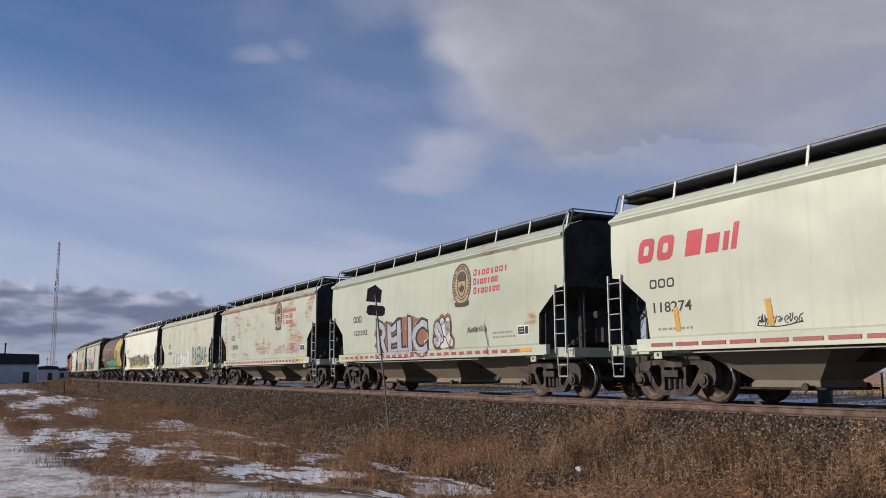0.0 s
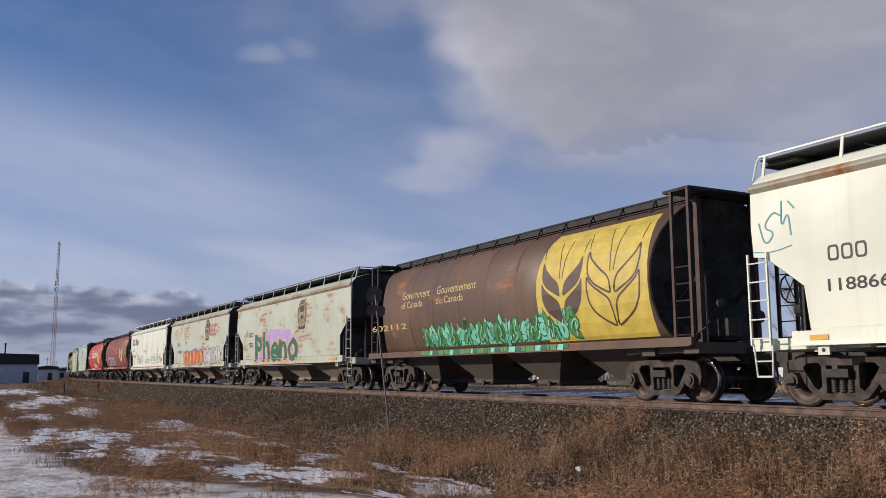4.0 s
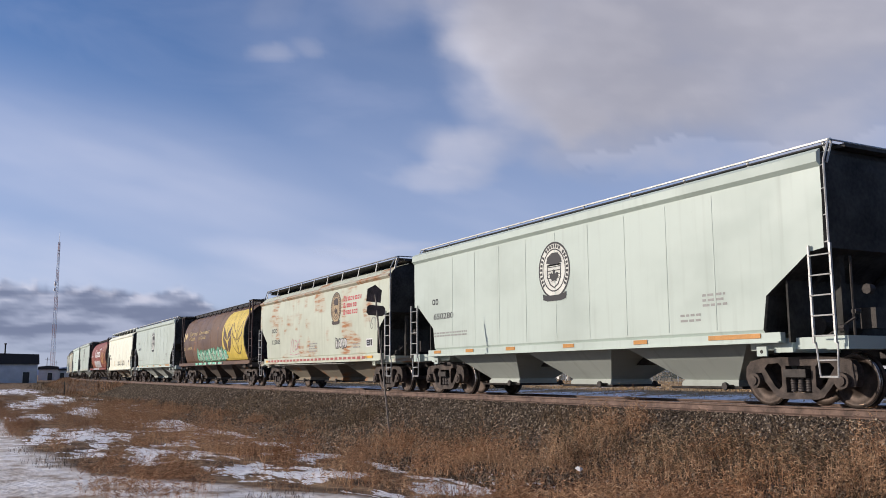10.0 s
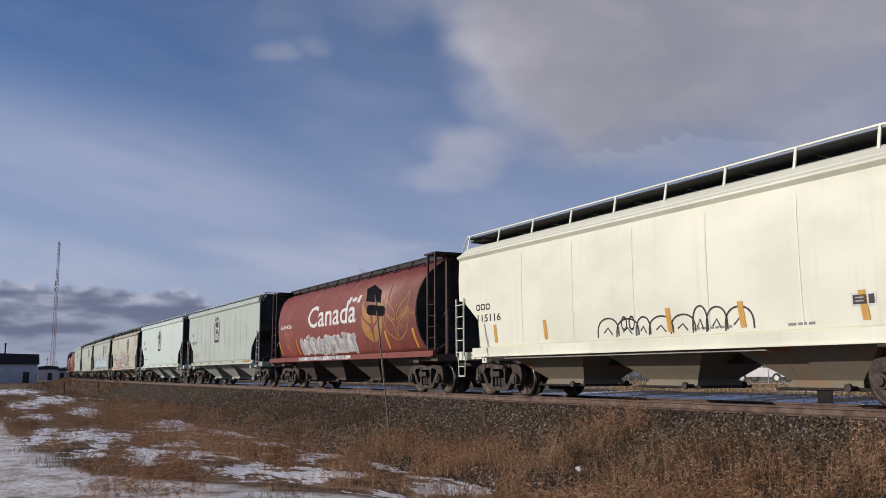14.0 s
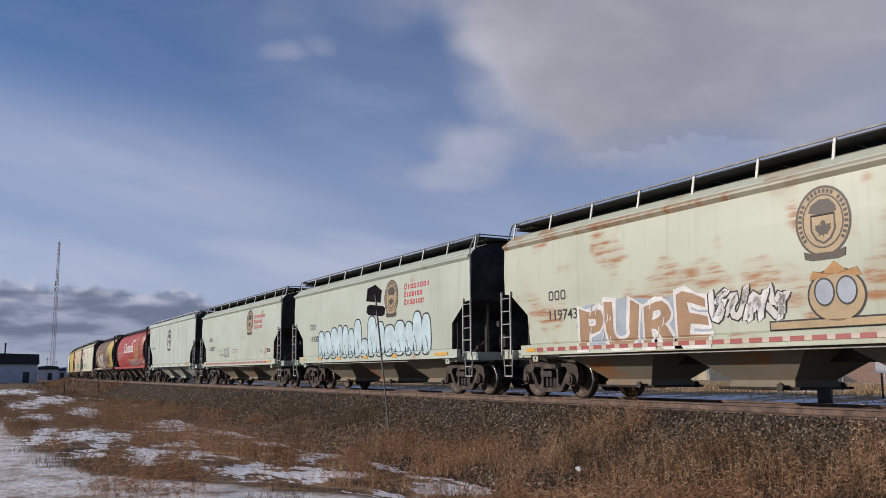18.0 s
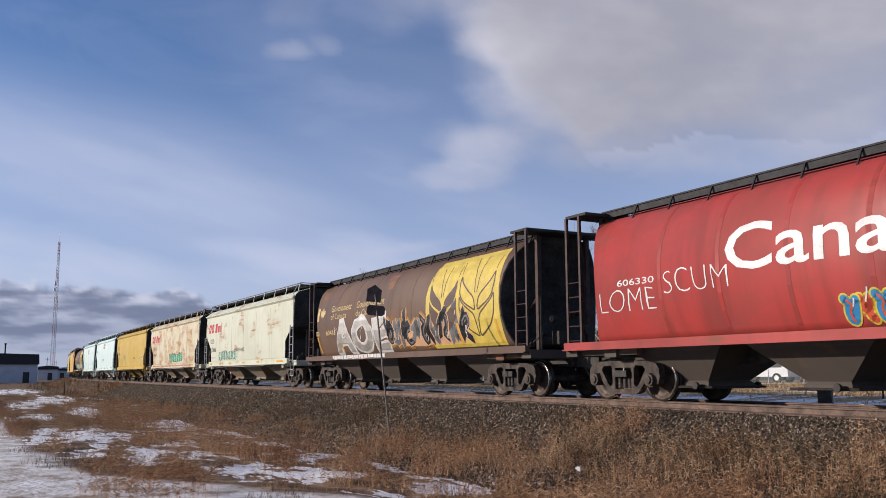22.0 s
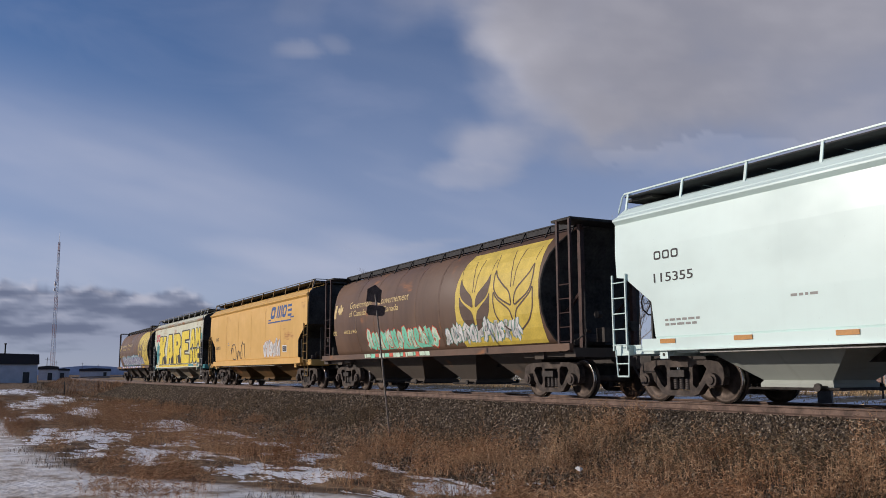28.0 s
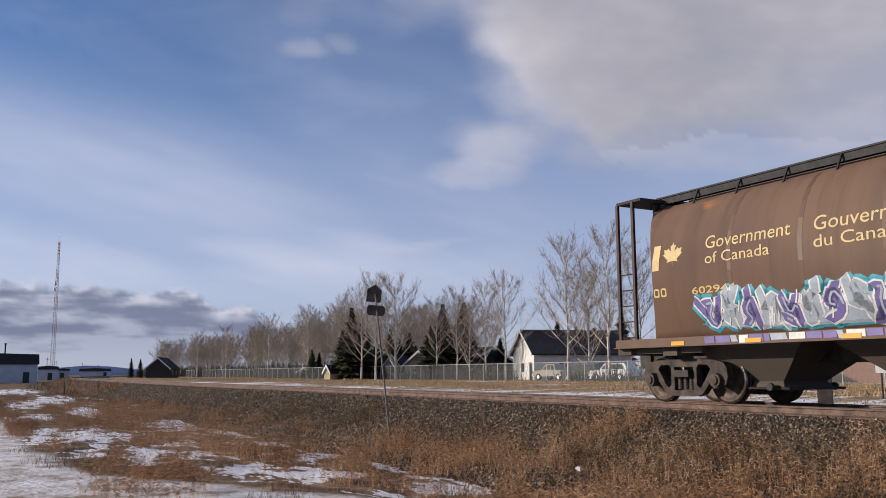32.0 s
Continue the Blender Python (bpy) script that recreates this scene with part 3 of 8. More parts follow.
def spaced(stops):
    out = []
    for (a, b, step) in stops:
        n = max(1, round((b - a) / step))
        out += [a + (b - a) * i / n for i in range(n)]
    return out + [stops[-1][1]]


def make_ground():
    xs = spaced([(-4000, -1000, 600), (-1000, -300, 70), (-300, -120, 12), (-120, -60, 2.5), (-60, -30, 0.5), (-30, -2, 0.22), (-2, 20, 2), (20, 200, 30), (200, 1500, 260)])
    ys = spaced([(-1500, -200, 260), (-200, -20, 30), (-20, -1, 2.0), (-1, 2, 0.4), (2, 12.2, 0.14), (12.2, 17, 0.6), (17, 24, 0.5), (24, 60, 4), (60, 300, 30), (300, 4000, 740)])
    verts, mask, lane = [], [], []
    for x in xs:
        for y in ys:
            verts.append((x, y, height(x, y)))
            mask.append(min(1.0, snow_at(x, y)) if -130 < x < 20 and -5 < y < 60 else 0.0)
            e = lane_gap(x, y) + 0.9 * noise.noise(Vector((x * 0.6, y * 0.8, 4))) if y < TRACK_Y - 4 and -140 < x else 5.0
            lane.append(smooth(0.4, -0.4, e))
    n = len(ys)
    faces = [(i * n + j, (i + 1) * n + j, (i + 1) * n + j + 1, i * n + j + 1) for i in range(len(xs) - 1) for j in range(n - 1)]
    me = bpy.data.meshes.new("ground")
    me.from_pydata(verts, [], faces)
    me.polygons.foreach_set("use_smooth", [True] * len(faces))
    field = [smooth(5.0, 8.0, track_offset(x, y)) for x, y, _ in verts]
    for name, vals in (("snow", mask), ("lane", lane), ("field", field)):
        at = me.attributes.new(name, "FLOAT", "POINT")
        at.data.foreach_set("value", vals)
    m = bpy.data.materials.new("winter_ground")
    m.use_nodes = True
    nt = m.node_tree
    L = nt.links.new
    b = nt.nodes["Principled BSDF"]
    b.inputs["Roughness"].default_value = 0.95
    b.inputs["Specular IOR Level"].default_value = 0.2
    tc = nt.nodes.new("ShaderNodeTexCoord")

    def noisy(scale, detail=6.0):
        q = node(nt, "ShaderNodeTexNoise", Scale=scale, Detail=detail)
        L(tc.outputs["Object"], q.inputs["Vector"])
        return q.outputs[0]

    def colors(src, stops):
        r = nt.nodes.new("ShaderNodeValToRGB")
        el = r.color_ramp.elements
        while len(el) < len(stops):
            el.new(0.5)
        for e, (p, c) in zip(el, stops):
            e.position, e.color = p, (*c, 1)
        L(src, r.inputs[0])
        return r.outputs[0]

    def mixed(fac, a, c):
        mx = nt.nodes.new("ShaderNodeMix")
        mx.data_type = "RGBA"
        L(fac, mx.inputs[0])
        L(a, mx.inputs[6])
        L(c, mx.inputs[7])
        return mx.outputs[2]

    soil = colors(noisy(2.2, 9.0), [(0.3, (0.06, 0.040, 0.024)), (0.5, (0.185, 0.115, 0.064)), (0.7, (0.40, 0.27, 0.155))])
    dirt = colors(noisy(2.2, 9.0), [(0.32, (0.33, 0.26, 0.195)), (0.43, (0.60, 0.54, 0.475)), (0.53, (0.77, 0.73, 0.68)), (0.68, (0.91, 0.89, 0.86))])
    snow = colors(noisy(5.0, 8.0), [(0.3, (0.66, 0.62, 0.60)), (0.45, (0.90, 0.88, 0.87)), (0.7, (0.95, 0.94, 0.93))])
    at1 = node(nt, "ShaderNodeAttribute", attribute_name="lane")
    at2 = node(nt, "ShaderNodeAttribute", attribute_name="snow")
    edge = node(nt, "ShaderNodeMapRange")
    edge.interpolation_type = "SMOOTHSTEP"
    addn = node(nt, "ShaderNodeMath", operation="MULTIPLY_ADD")
    blow = nt.nodes.new("ShaderNodeMapping")   # wind has drawn the snow out along the bank
    blow.inputs["Scale"].default_value = (1.6, 4.2, 1.0)
    blow.inputs["Rotation"].default_value = (0, 0, 0.12)
    L(tc.outputs["Object"], blow.inputs["Vector"])
    drawn = node(nt, "ShaderNodeTexNoise", Scale=1.9, Detail=9.0, Roughness=0.62)
    L(blow.outputs[0], drawn.inputs["Vector"])
    L(drawn.outputs[0], addn.inputs[0])
    addn.inputs[1].default_value = 2.0
    L(at2.outputs["Fac"], addn.inputs[2])
    L(addn.outputs[0], edge.inputs["Value"])
    edge.inputs["From Min"].default_value, edge.inputs["From Max"].default_value = 1.50, 1.62
    at3 = node(nt, "ShaderNodeAttribute", attribute_name="field")
    straw = colors(noisy(1.3, 9.0), [(0.3, (0.20, 0.125, 0.062)), (0.5, (0.36, 0.245, 0.13)), (0.7, (0.52, 0.38, 0.22))])
    col = mixed(at1.outputs["Fac"], mixed(at3.outputs["Fac"], soil, straw), dirt)
    col = mixed(edge.outputs[0], col, snow)
    L(col, b.inputs["Base Color"])
    bp = node(nt, "ShaderNodeBump", Strength=0.7, Distance=0.06)
    L(noisy(9.0), bp.inputs["Height"])
    L(bp.outputs[0], b.inputs["Normal"])
    me.materials.append(m)
    g = new("ground", me)
    tagged(g, "frozen field of dry grass soil with patches of snow and an icy dirt lane", "ground", kind="structure")


make_ground()


# ---- track ----
def sweep(profile, stations):
    """A closed profile (offset, z) carried along the track."""
    rings = []
    for s in stations:
        x, y, a = on_track(s)
        c, si = math.cos(radians(a)), math.sin(radians(a))
        rings.append([(x - o * si, y + o * c, z) for o, z in profile])
    return Shape().rings(rings)


STATIONS = [500, 100] + list(range(20, -72, -23)) + list(range(-72, -600, -16))
track = thing("railway_track", "single railway track of brown rails on timber sleepers in grey ballast", "railway track", kind="structure")
RAILPROF = [(-0.075, -0.172), (0.075, -0.172), (0.075, -0.155), (0.012, -0.13), (0.012, -0.045), (0.036, -0.03), (0.036, -0.006), (0.028, 0.0), (-0.028, 0.0), (-0.036, -0.006), (-0.036, -0.03), (-0.012, -0.045), (-0.012, -0.13), (-0.075, -0.155)]
for side in (-1, 1):
    r = put("rail", sweep([(o + side * 0.753, z) for o, z in RAILPROF], STATIONS).mesh("rail"), RAIL, track, "rust-brown steel rail with a worn head")
    put("rail_head", sweep([(side * 0.753 - 0.024, 0.0), (side * 0.753 + 0.024, 0.0), (side * 0.753 + 0.02, 0.004), (side * 0.753 - 0.02, 0.004)], STATIONS).mesh("rail_head"), RAILTOP, r)
BALLAST = mat("ballast_bed", (0.115, 0.086, 0.063), 0.95, var=0.45, scale=9, bump=1.0, bump_scale=16)
bed = put("ballast_bed", sweep([(-4.5, -1.5), (-4.3, -1.16), (-3.2, -0.72), (-2.0, -0.24), (-1.75, -0.19), (1.75, -0.19), (2.1, -0.25), (3.6, -0.8), (3.6, -1.5)], STATIONS).mesh("ballast_bed"), BALLAST, track, "grey-brown crushed stone ballast bank")

TIES = 190
tie = Shape().box(-0.11, 0.11, -1.28, 1.28, -0.36, -0.175).mesh("sleeper")
for i in range(TIES):
    x, y, a = on_track(4 - i * 0.56)
    put("sleeper", tie, TIE, track, "", pose(x, y, 0.006 * math.sin(i * 7.3), 0, 0, a + 1.2 * math.sin(i * 3.7)))


# ---- loose stones and grass ----
def raw_mesh(name, verts, faces_flat, sizes, material, parent=None, label=""):
    me = bpy.data.meshes.new(name)
    me.vertices.add(len(verts))
    me.vertices.foreach_set("co", np.asarray(verts, dtype=np.float32).ravel())
    me.loops.add(len(faces_flat))
    me.loops.foreach_set("vertex_index", np.asarray(faces_flat, dtype=np.int32))
    me.polygons.add(len(sizes))
    starts = np.concatenate(([0], np.cumsum(sizes)[:-1])).astype(np.int32)
    me.polygons.foreach_set("loop_start", starts)
    me.update(calc_edges=True)
    me.validate()
    ob = new(name, me)
    me.materials.append(material)
    if parent is not None:
        ob.parent = parent
    if label:
        ob["label"] = label
    return ob


def island_mat(name, stops, rough=0.9, patchy=None):
    """Colour differs from piece to piece, and from patch to patch where a second tint is given."""
    m = bpy.data.materials.new(name)
    m.use_nodes = True
    nt = m.node_tree
    b = nt.nodes["Principled BSDF"]
    b.inputs["Roughness"].default_value = rough
    b.inputs["Specular IOR Level"].default_value = 0.2
    g = nt.nodes.new("ShaderNodeNewGeometry")
    r = nt.nodes.new("ShaderNodeValToRGB")
    el = r.color_ramp.elements
    while len(el) < len(stops):
        el.new(0.5)
    for e, (p, c) in zip(el, stops):
        e.position, e.color = p, (*c, 1)
    nt.links.new(g.outputs["Random Per Island"], r.inputs[0])
    src = r.outputs[0]
    if patchy:
        tc = nt.nodes.new("ShaderNodeTexCoord")
        for size, lo, hi, tint in ((0.55, 0.42, 0.62, patchy), (1.7, 0.44, 0.68, (0.52, 0.46, 0.42))):
            nz = node(nt, "ShaderNodeTexNoise", Scale=size, Detail=4.0)
            nt.links.new(tc.outputs["Object"], nz.inputs["Vector"])
            k = node(nt, "ShaderNodeMapRange")
            nt.links.new(nz.outputs[0], k.inputs["Value"])
            k.inputs["From Min"].default_value, k.inputs["From Max"].default_value = lo, hi
            mx = nt.nodes.new("ShaderNodeMix")
            mx.data_type, mx.blend_type = "RGBA", "MULTIPLY"
            nt.links.new(k.outputs[0], mx.inputs[0])
            nt.links.new(src, mx.inputs[6])
            mx.inputs[7].default_value = (*tint, 1)
            src = mx.outputs[2]
    nt.links.new(src, b.inputs["Base Color"])
    return m


def bed_height(d):
    return np.interp(d, [-4.5, -4.3, -3.2, -2.0, -1.75, 1.75, 2.1, 3.6], [-1.3, -1.16, -0.72, -0.24, -0.19, -0.19, -0.25, -0.8])


rng = np.random.default_rng(5)
STONE = island_mat("crushed_stone", [(0.0, (0.028, 0.020, 0.013)), (0.45, (0.076, 0.055, 0.037)), (0.8, (0.17, 0.128, 0.087)), (1.0, (0.48, 0.39, 0.29))])


def stones(n, x0, x1, d0, d1, size):
    x = x1 - (x1 - x0) * rng.random(n) ** 1.3
    d = d0 + (d1 - d0) * rng.random(n)
    c = np.stack([x, TRACK_Y + d, bed_height(d) + 0.005], 1)
    r = size * (0.55 + 0.9 * rng.random((n, 1, 1)))
    base = np.array([(1, 0, 0), (-1, 0, 0), (0, 1, 0), (0, -1, 0), (0, 0, 1), (0, 0, -1)], float)
    v = base[None] * (0.6 + 0.8 * rng.random((n, 6, 3))) + 0.35 * (rng.random((n, 6, 3)) - 0.5)
    v = c[:, None] + v * r
    f = np.array([(0, 2, 4), (2, 1, 4), (1, 3, 4), (3, 0, 4), (2, 0, 5), (1, 2, 5), (3, 1, 5), (0, 3, 5)])
    ff = (f[None] + 6 * np.arange(n)[:, None, None]).reshape(-1)
    return v.reshape(-1, 3), ff, np.full(n * 8, 3)


o = raw_mesh("ballast_stones", *stones(110000, -85, -3, -4.4, -1.3, 0.0255), STONE, track, "sharp grey-brown ballast stones")
o["kind"] = "stuff"
o = raw_mesh("ballast_stones", *stones(9000, -45, -3, -1.3, 1.4, 0.03), STONE, track, "sharp grey-brown ballast stones")
o["kind"] = "stuff"
STONY = (-42.0, -5.0)


def toe_stones(n, size):
    """Stones that rolled down to the foot of the bank and lie among the grass."""
    x = STONY[1] - (STONY[1] - STONY[0]) * rng.random(n) ** 1.4
    d = -4.3 - 2.2 * rng.random(n) ** 1.6
    z = np.array([top_height(a, TRACK_Y + b) + 0.008 for a, b in zip(x, d)])
    v, f, s = stones(n, STONY[0], STONY[1], -4.4, -4.3, size)
    v = v.reshape(n, 6, 3)
    v += (np.stack([x, TRACK_Y + d, z], 1) - v.mean(axis=1))[:, None]
    return v.reshape(-1, 3), f, s


def blades(x, y, z, h, lean, w):
    """Bent grass blades standing at the given places."""
    n = len(x)
    a = rng.random(n) * 2 * np.pi
    t = rng.random(n) * 2 * np.pi
    sx, sy = np.cos(t) * w, np.sin(t) * w
    lx, ly = np.cos(a) * lean * h, np.sin(a) * lean * h
    v = np.zeros((n, 5, 3))
    v[:, 0] = np.stack([x - sx, y - sy, z - 0.03], 1)
    v[:, 1] = np.stack([x + sx, y + sy, z - 0.03], 1)
    v[:, 2] = np.stack([x + lx * 0.35 + sx * 0.7, y + ly * 0.35 + sy * 0.7, z + h * 0.55], 1)
    v[:, 3] = np.stack([x + lx * 0.35 - sx * 0.7, y + ly * 0.35 - sy * 0.7, z + h * 0.55], 1)
    v[:, 4] = np.stack([x + lx, y + ly, z + h * (1 - 0.35 * lean)], 1)
    k = 5 * np.arange(n)[:, None]
    f = np.concatenate([k + np.array([[0, 1, 2, 3]]), k + np.array([[3, 2, 4]])], 1).reshape(-1)
    return v.reshape(-1, 3), f, np.tile([4, 3], n)


def top_height(x, y):
    d = track_offset(x, y)
    h = height(x, y)
    if -4.5 < d < 3.6:
        h = max(h, float(bed_height(d)))
    return h


def grass(name, n, x0, x1, pick, hmin, hmax, w, material, label, clump=0.5, per=14, lean=(0.15, 0.75), y1=28):
    """Tufts of blades; pick(x, y) gives how thick they stand."""
    xs, ys, zs, hs = [], [], [], []
    tries = 0
    while len(xs) < n and tries < n * 6:
        tries += 1
        x = x1 - (x1 - x0) * rng.random() ** 1.5
        y = -2 + (y1 + 2) * rng.random()
        q = pick(x, y)
        if rng.random() > q:
            continue
        z = top_height(x, y)
        hh = (hmin + (hmax - hmin) * rng.random() ** 2) * (0.5 + 1.0 * smooth(-0.3, 0.4, noise.noise(Vector((x * 0.8, y * 1.1, 41)))))
        for _ in range(per):
            xs.append(x + clump * rng.normal() * 0.3)
            ys.append(y + clump * rng.normal() * 0.3)
            zs.append(z)
            hs.append(hh * (0.5 + 0.6 * rng.random()))
    x, y, z, h = (np.array(q) for q in (xs, ys, zs, hs))
    ob = raw_mesh(name, *blades(x, y, z, h, lean[0] + lean[1] * rng.random(len(x)) ** 1.7, w), material)
    tagged(ob, label, "grass", kind="stuff")


DRY = island_mat("dry_grass", [(0.0, (0.035, 0.025, 0.015)), (0.5, (0.11, 0.078, 0.046)), (0.8, (0.27, 0.195, 0.112)), (1.0, (0.60, 0.47, 0.31))], patchy=(0.88, 0.79, 0.7))
GOLDEN = island_mat("golden_field_grass", [(0.0, (0.20, 0.125, 0.055)), (0.5, (0.43, 0.285, 0.14)), (1.0, (0.66, 0.49, 0.28))])
RUSSET = island_mat("russet_grass", [(0.0, (0.12, 0.066, 0.036)), (0.5, (0.37, 0.208, 0.110)), (1.0, (0.70, 0.50, 0.31))], patchy=(0.92, 0.80, 0.72))


def drift_near(x, y):
    """Growth stays thin on the snow drifts and just before them."""
    return any(snow_at(x * k, y * k) > 0.42 for k in (1.0, 1.06, 1.12))


def clump(x, y, k, lo, hi):
    return smooth(lo, hi, noise.noise(Vector((x * 0.42, y * 0.7, k))) + 0.5 * noise.noise(Vector((x * 1.3, y * 1.7, k + 3))))


def tall_here(x, y):
    d = track_offset(x, y)
    if d < -8.0 or d > -2.9 or lane_gap(x, y) < 0.6:
        return 0.0
    near = smooth(-28, -14, x)   # the growth is thickest where the bank comes close
    q = smooth(-3.7, -5.5, d) * (0.05 + 0.95 * clump(x, y, 7, 0.02 + 0.12 * near, 0.45 + 0.1 * near)) * (0.35 + 0.65 * near)
    if d < -5.5:
        q *= 0.35 + 0.65 * near
    return q * (0.06 if (x < -13 and drift_near(x, y)) else 1.0)


def short_here(x, y):
    d = track_offset(x, y)
    if d > -4.0 or lane_gap(x, y) < -0.15:
        return 0.0
    bare = 0.35 if d > -6.6 and x > -26 else 1.0   # stones show through beside the near bank
    return bare * (0.04 if drift_near(x, y) else 1.0) * (0.08 + 0.92 * clump(x, y, 17, -0.2, 0.3))


def far_here(x, y):
    d = track_offset(x, y)
    return 0.0 if d < 3.2 else (0.02 if snow_at(x, y) > 0.5 else (0.35 if d < 10 else 1.0))


def bank_here(x, y):
    d = track_offset(x, y)
    return smooth(-1.9, -3.6, d) * (0.1 + 0.9 * clump(x, y, 37, -0.1, 0.4)) if -4.4 < d < -1.8 else 0.0


def slope_here(x, y):
    return 1.0 if -4.6 < track_offset(x, y) < -1.7 else 0.0


def verge_here(x, y):
    a, r = math.degrees(math.atan2(y, -x)), math.hypot(x, y)
    return 1.0 if 7.0 < a < 13.5 and 12.6 < r < 14.6 + 0.1 * (10 - a) and noise.noise(Vector((x * 0.9, y * 1.1, 3))) > -0.1 else 0.0


def lane_here(x, y):
    e = lane_gap(x, y)
    return 0.0 if e > 0 or e < -3.5 or x < -30 else smooth(0.1, 0.5, noise.noise(Vector((x * 0.6, y * 0.8, 27))))


def fuzz(name, n, x0, x1, pick, hmin, hmax, material, label):
    """Feathery plants: a thin stalk and a plume of short fine hairs."""
    vs, fs, sz = [], [], []
    k = made = tries = 0
    while made < n and tries < n * 40:
        tries += 1
        x = x1 - (x1 - x0) * rng.random() ** 1.5
        y = -2 + 15 * rng.random()
        if rng.random() > pick(x, y):
            continue
        made += 1
        z = top_height(x, y)
        for _ in range(4):
            h = hmin + (hmax - hmin) * rng.random() ** 1.6
            a, l = rng.random() * 6.283, 0.05 + 0.6 * rng.random()
            px, py = x + 0.14 * rng.normal(), y + 0.14 * rng.normal()
            dx, dy = math.cos(a) * l * h, math.sin(a) * l * h
            vs += [(px - 0.003, py, z - 0.02), (px + 0.003, py + 0.002, z - 0.02), (px + dx, py + dy, z + h)]
            fs += [k, k + 1, k + 2]
            sz.append(3)
            k += 3
            for _ in range(9):
                t = 0.45 + 0.55 * rng.random()
                b = rng.random() * 6.283
                q = 0.03 + 0.07 * rng.random()
                cx, cy, cz = px + dx * t, py + dy * t, z + h * t
                vs += [(cx, cy, cz - 0.004), (cx, cy, cz + 0.004), (cx + math.cos(b) * q * 0.9, cy + math.sin(b) * q * 0.9, cz + q * (rng.random() - 0.1))]
                fs += [k, k + 1, k + 2]
                sz.append(3)
                k += 3
    ob = raw_mesh(name, np.array(vs), fs, np.array(sz), material)
    tagged(ob, label, "grass", kind="stuff")


# stands of taller growth: degrees, distance, radius
TUFTS = [(24.4, 17.6, 0.5), (25.2, 20.0, 0.5), (25.4, 22.0, 0.6), (27.2, 20.5, 0.5), (23.0, 19.0, 0.35), (16.5, 22.5, 0.7), (36.5, 16.8, 0.8), (39.0, 17.5, 0.8), (54.0, 12.6, 0.8), (55.5, 13.2, 0.7), (52.3, 12.4, 0.6),
         (31.0, 18.5, 0.7), (44.5, 14.6, 0.5), (48.0, 13.6, 0.5), (13.5, 22.5, 0.9), (15.7, 20.1, 0.8), (17.3, 19.4, 0.8), (11.1, 25.6, 1.0), (19.5, 20.0, 0.7), (24.9, 20.0, 0.7), (9.5, 31.0, 1.2), (7.8, 37.0, 1.5), (13.8, 27.0, 0.9),
         (12.0, 18.3, 0.5), (22.5, 15.2, 0.5), (28.5, 16.6, 0.7), (33.5, 16.2, 0.6), (41.0, 15.0, 0.6)]


def tuft_here(x, y):
    a, r = math.degrees(math.atan2(y, -x)), math.hypot(x, y)
    for ca, cr, rad in TUFTS:
        if (radians(a - ca) * r) ** 2 + (r - cr) ** 2 < rad * rad:
            return 1.0
    return 0.0


o = raw_mesh("ballast_stones", *toe_stones(30000, 0.030), STONE, track, "loose stones at the foot of the bank")
o["kind"] = "stuff"
grass("tall_grass", 23000, -70, -4, tall_here, 0.07, 0.44, 0.0034, DRY, "tall dry tan grass along the foot of the railway bank", 0.5, 9, (0.25, 1.5))
grass("far_bank_grass", 16000, -230, -60, tall_here, 0.15, 0.5, 0.014, DRY, "dry grass along the far railway bank", 1.6, 8)
grass("bank_grass", 13000, -50, -4, bank_here, 0.08, 0.36, 0.003, DRY, "sparse dry grass growing through the ballast", 0.3, 7, (0.2, 1.3))
fuzz("feathery_weeds", 1700, -45, -5, tall_here, 0.10, 0.5, RUSSET, "feathery russet weeds at the foot of the bank")
fuzz("tuft_weeds", 1300, -40, -5, tuft_here, 0.22, 0.85, RUSSET, "tall feathery russet tufts at the foot of the bank")
fuzz("bank_weeds", 900, -40, -5, bank_here, 0.15, 0.6, DRY, "pale feathery weeds on the ballast bank")
grass("short_grass", 110000, -95, -8, short_here, 0.02, 0.13, 0.004, RUSSET, "short russet winter grass between snow patches", 0.6, 14, (0.1, 0.7))
fuzz("ditch_weeds", 3200, -60, -9, short_here, 0.08, 0.36, RUSSET, "russet weeds between the snow patches")
grass("far_slope_grass", 14000, -300, -78, slope_here, 0.15, 0.45, 0.016, RUSSET, "dry grass over the far railway bank", 1.4, 8)
fuzz("lane_side_weeds", 70, -16, -12, verge_here, 0.15, 0.5, RUSSET, "dead weeds beside the icy lane")
grass("lane_weeds", 3600, -30, -8, lane_here, 0.08, 0.35, 0.003, DRY, "thin dry weeds beside the icy lane", 0.6, 10)
grass("field_grass", 120000, -190, -5, far_here, 0.05, 0.19, 0.013, GOLDEN, "dry field grass beyond the track", 1.8, 10, (0.4, 0.7), 56)
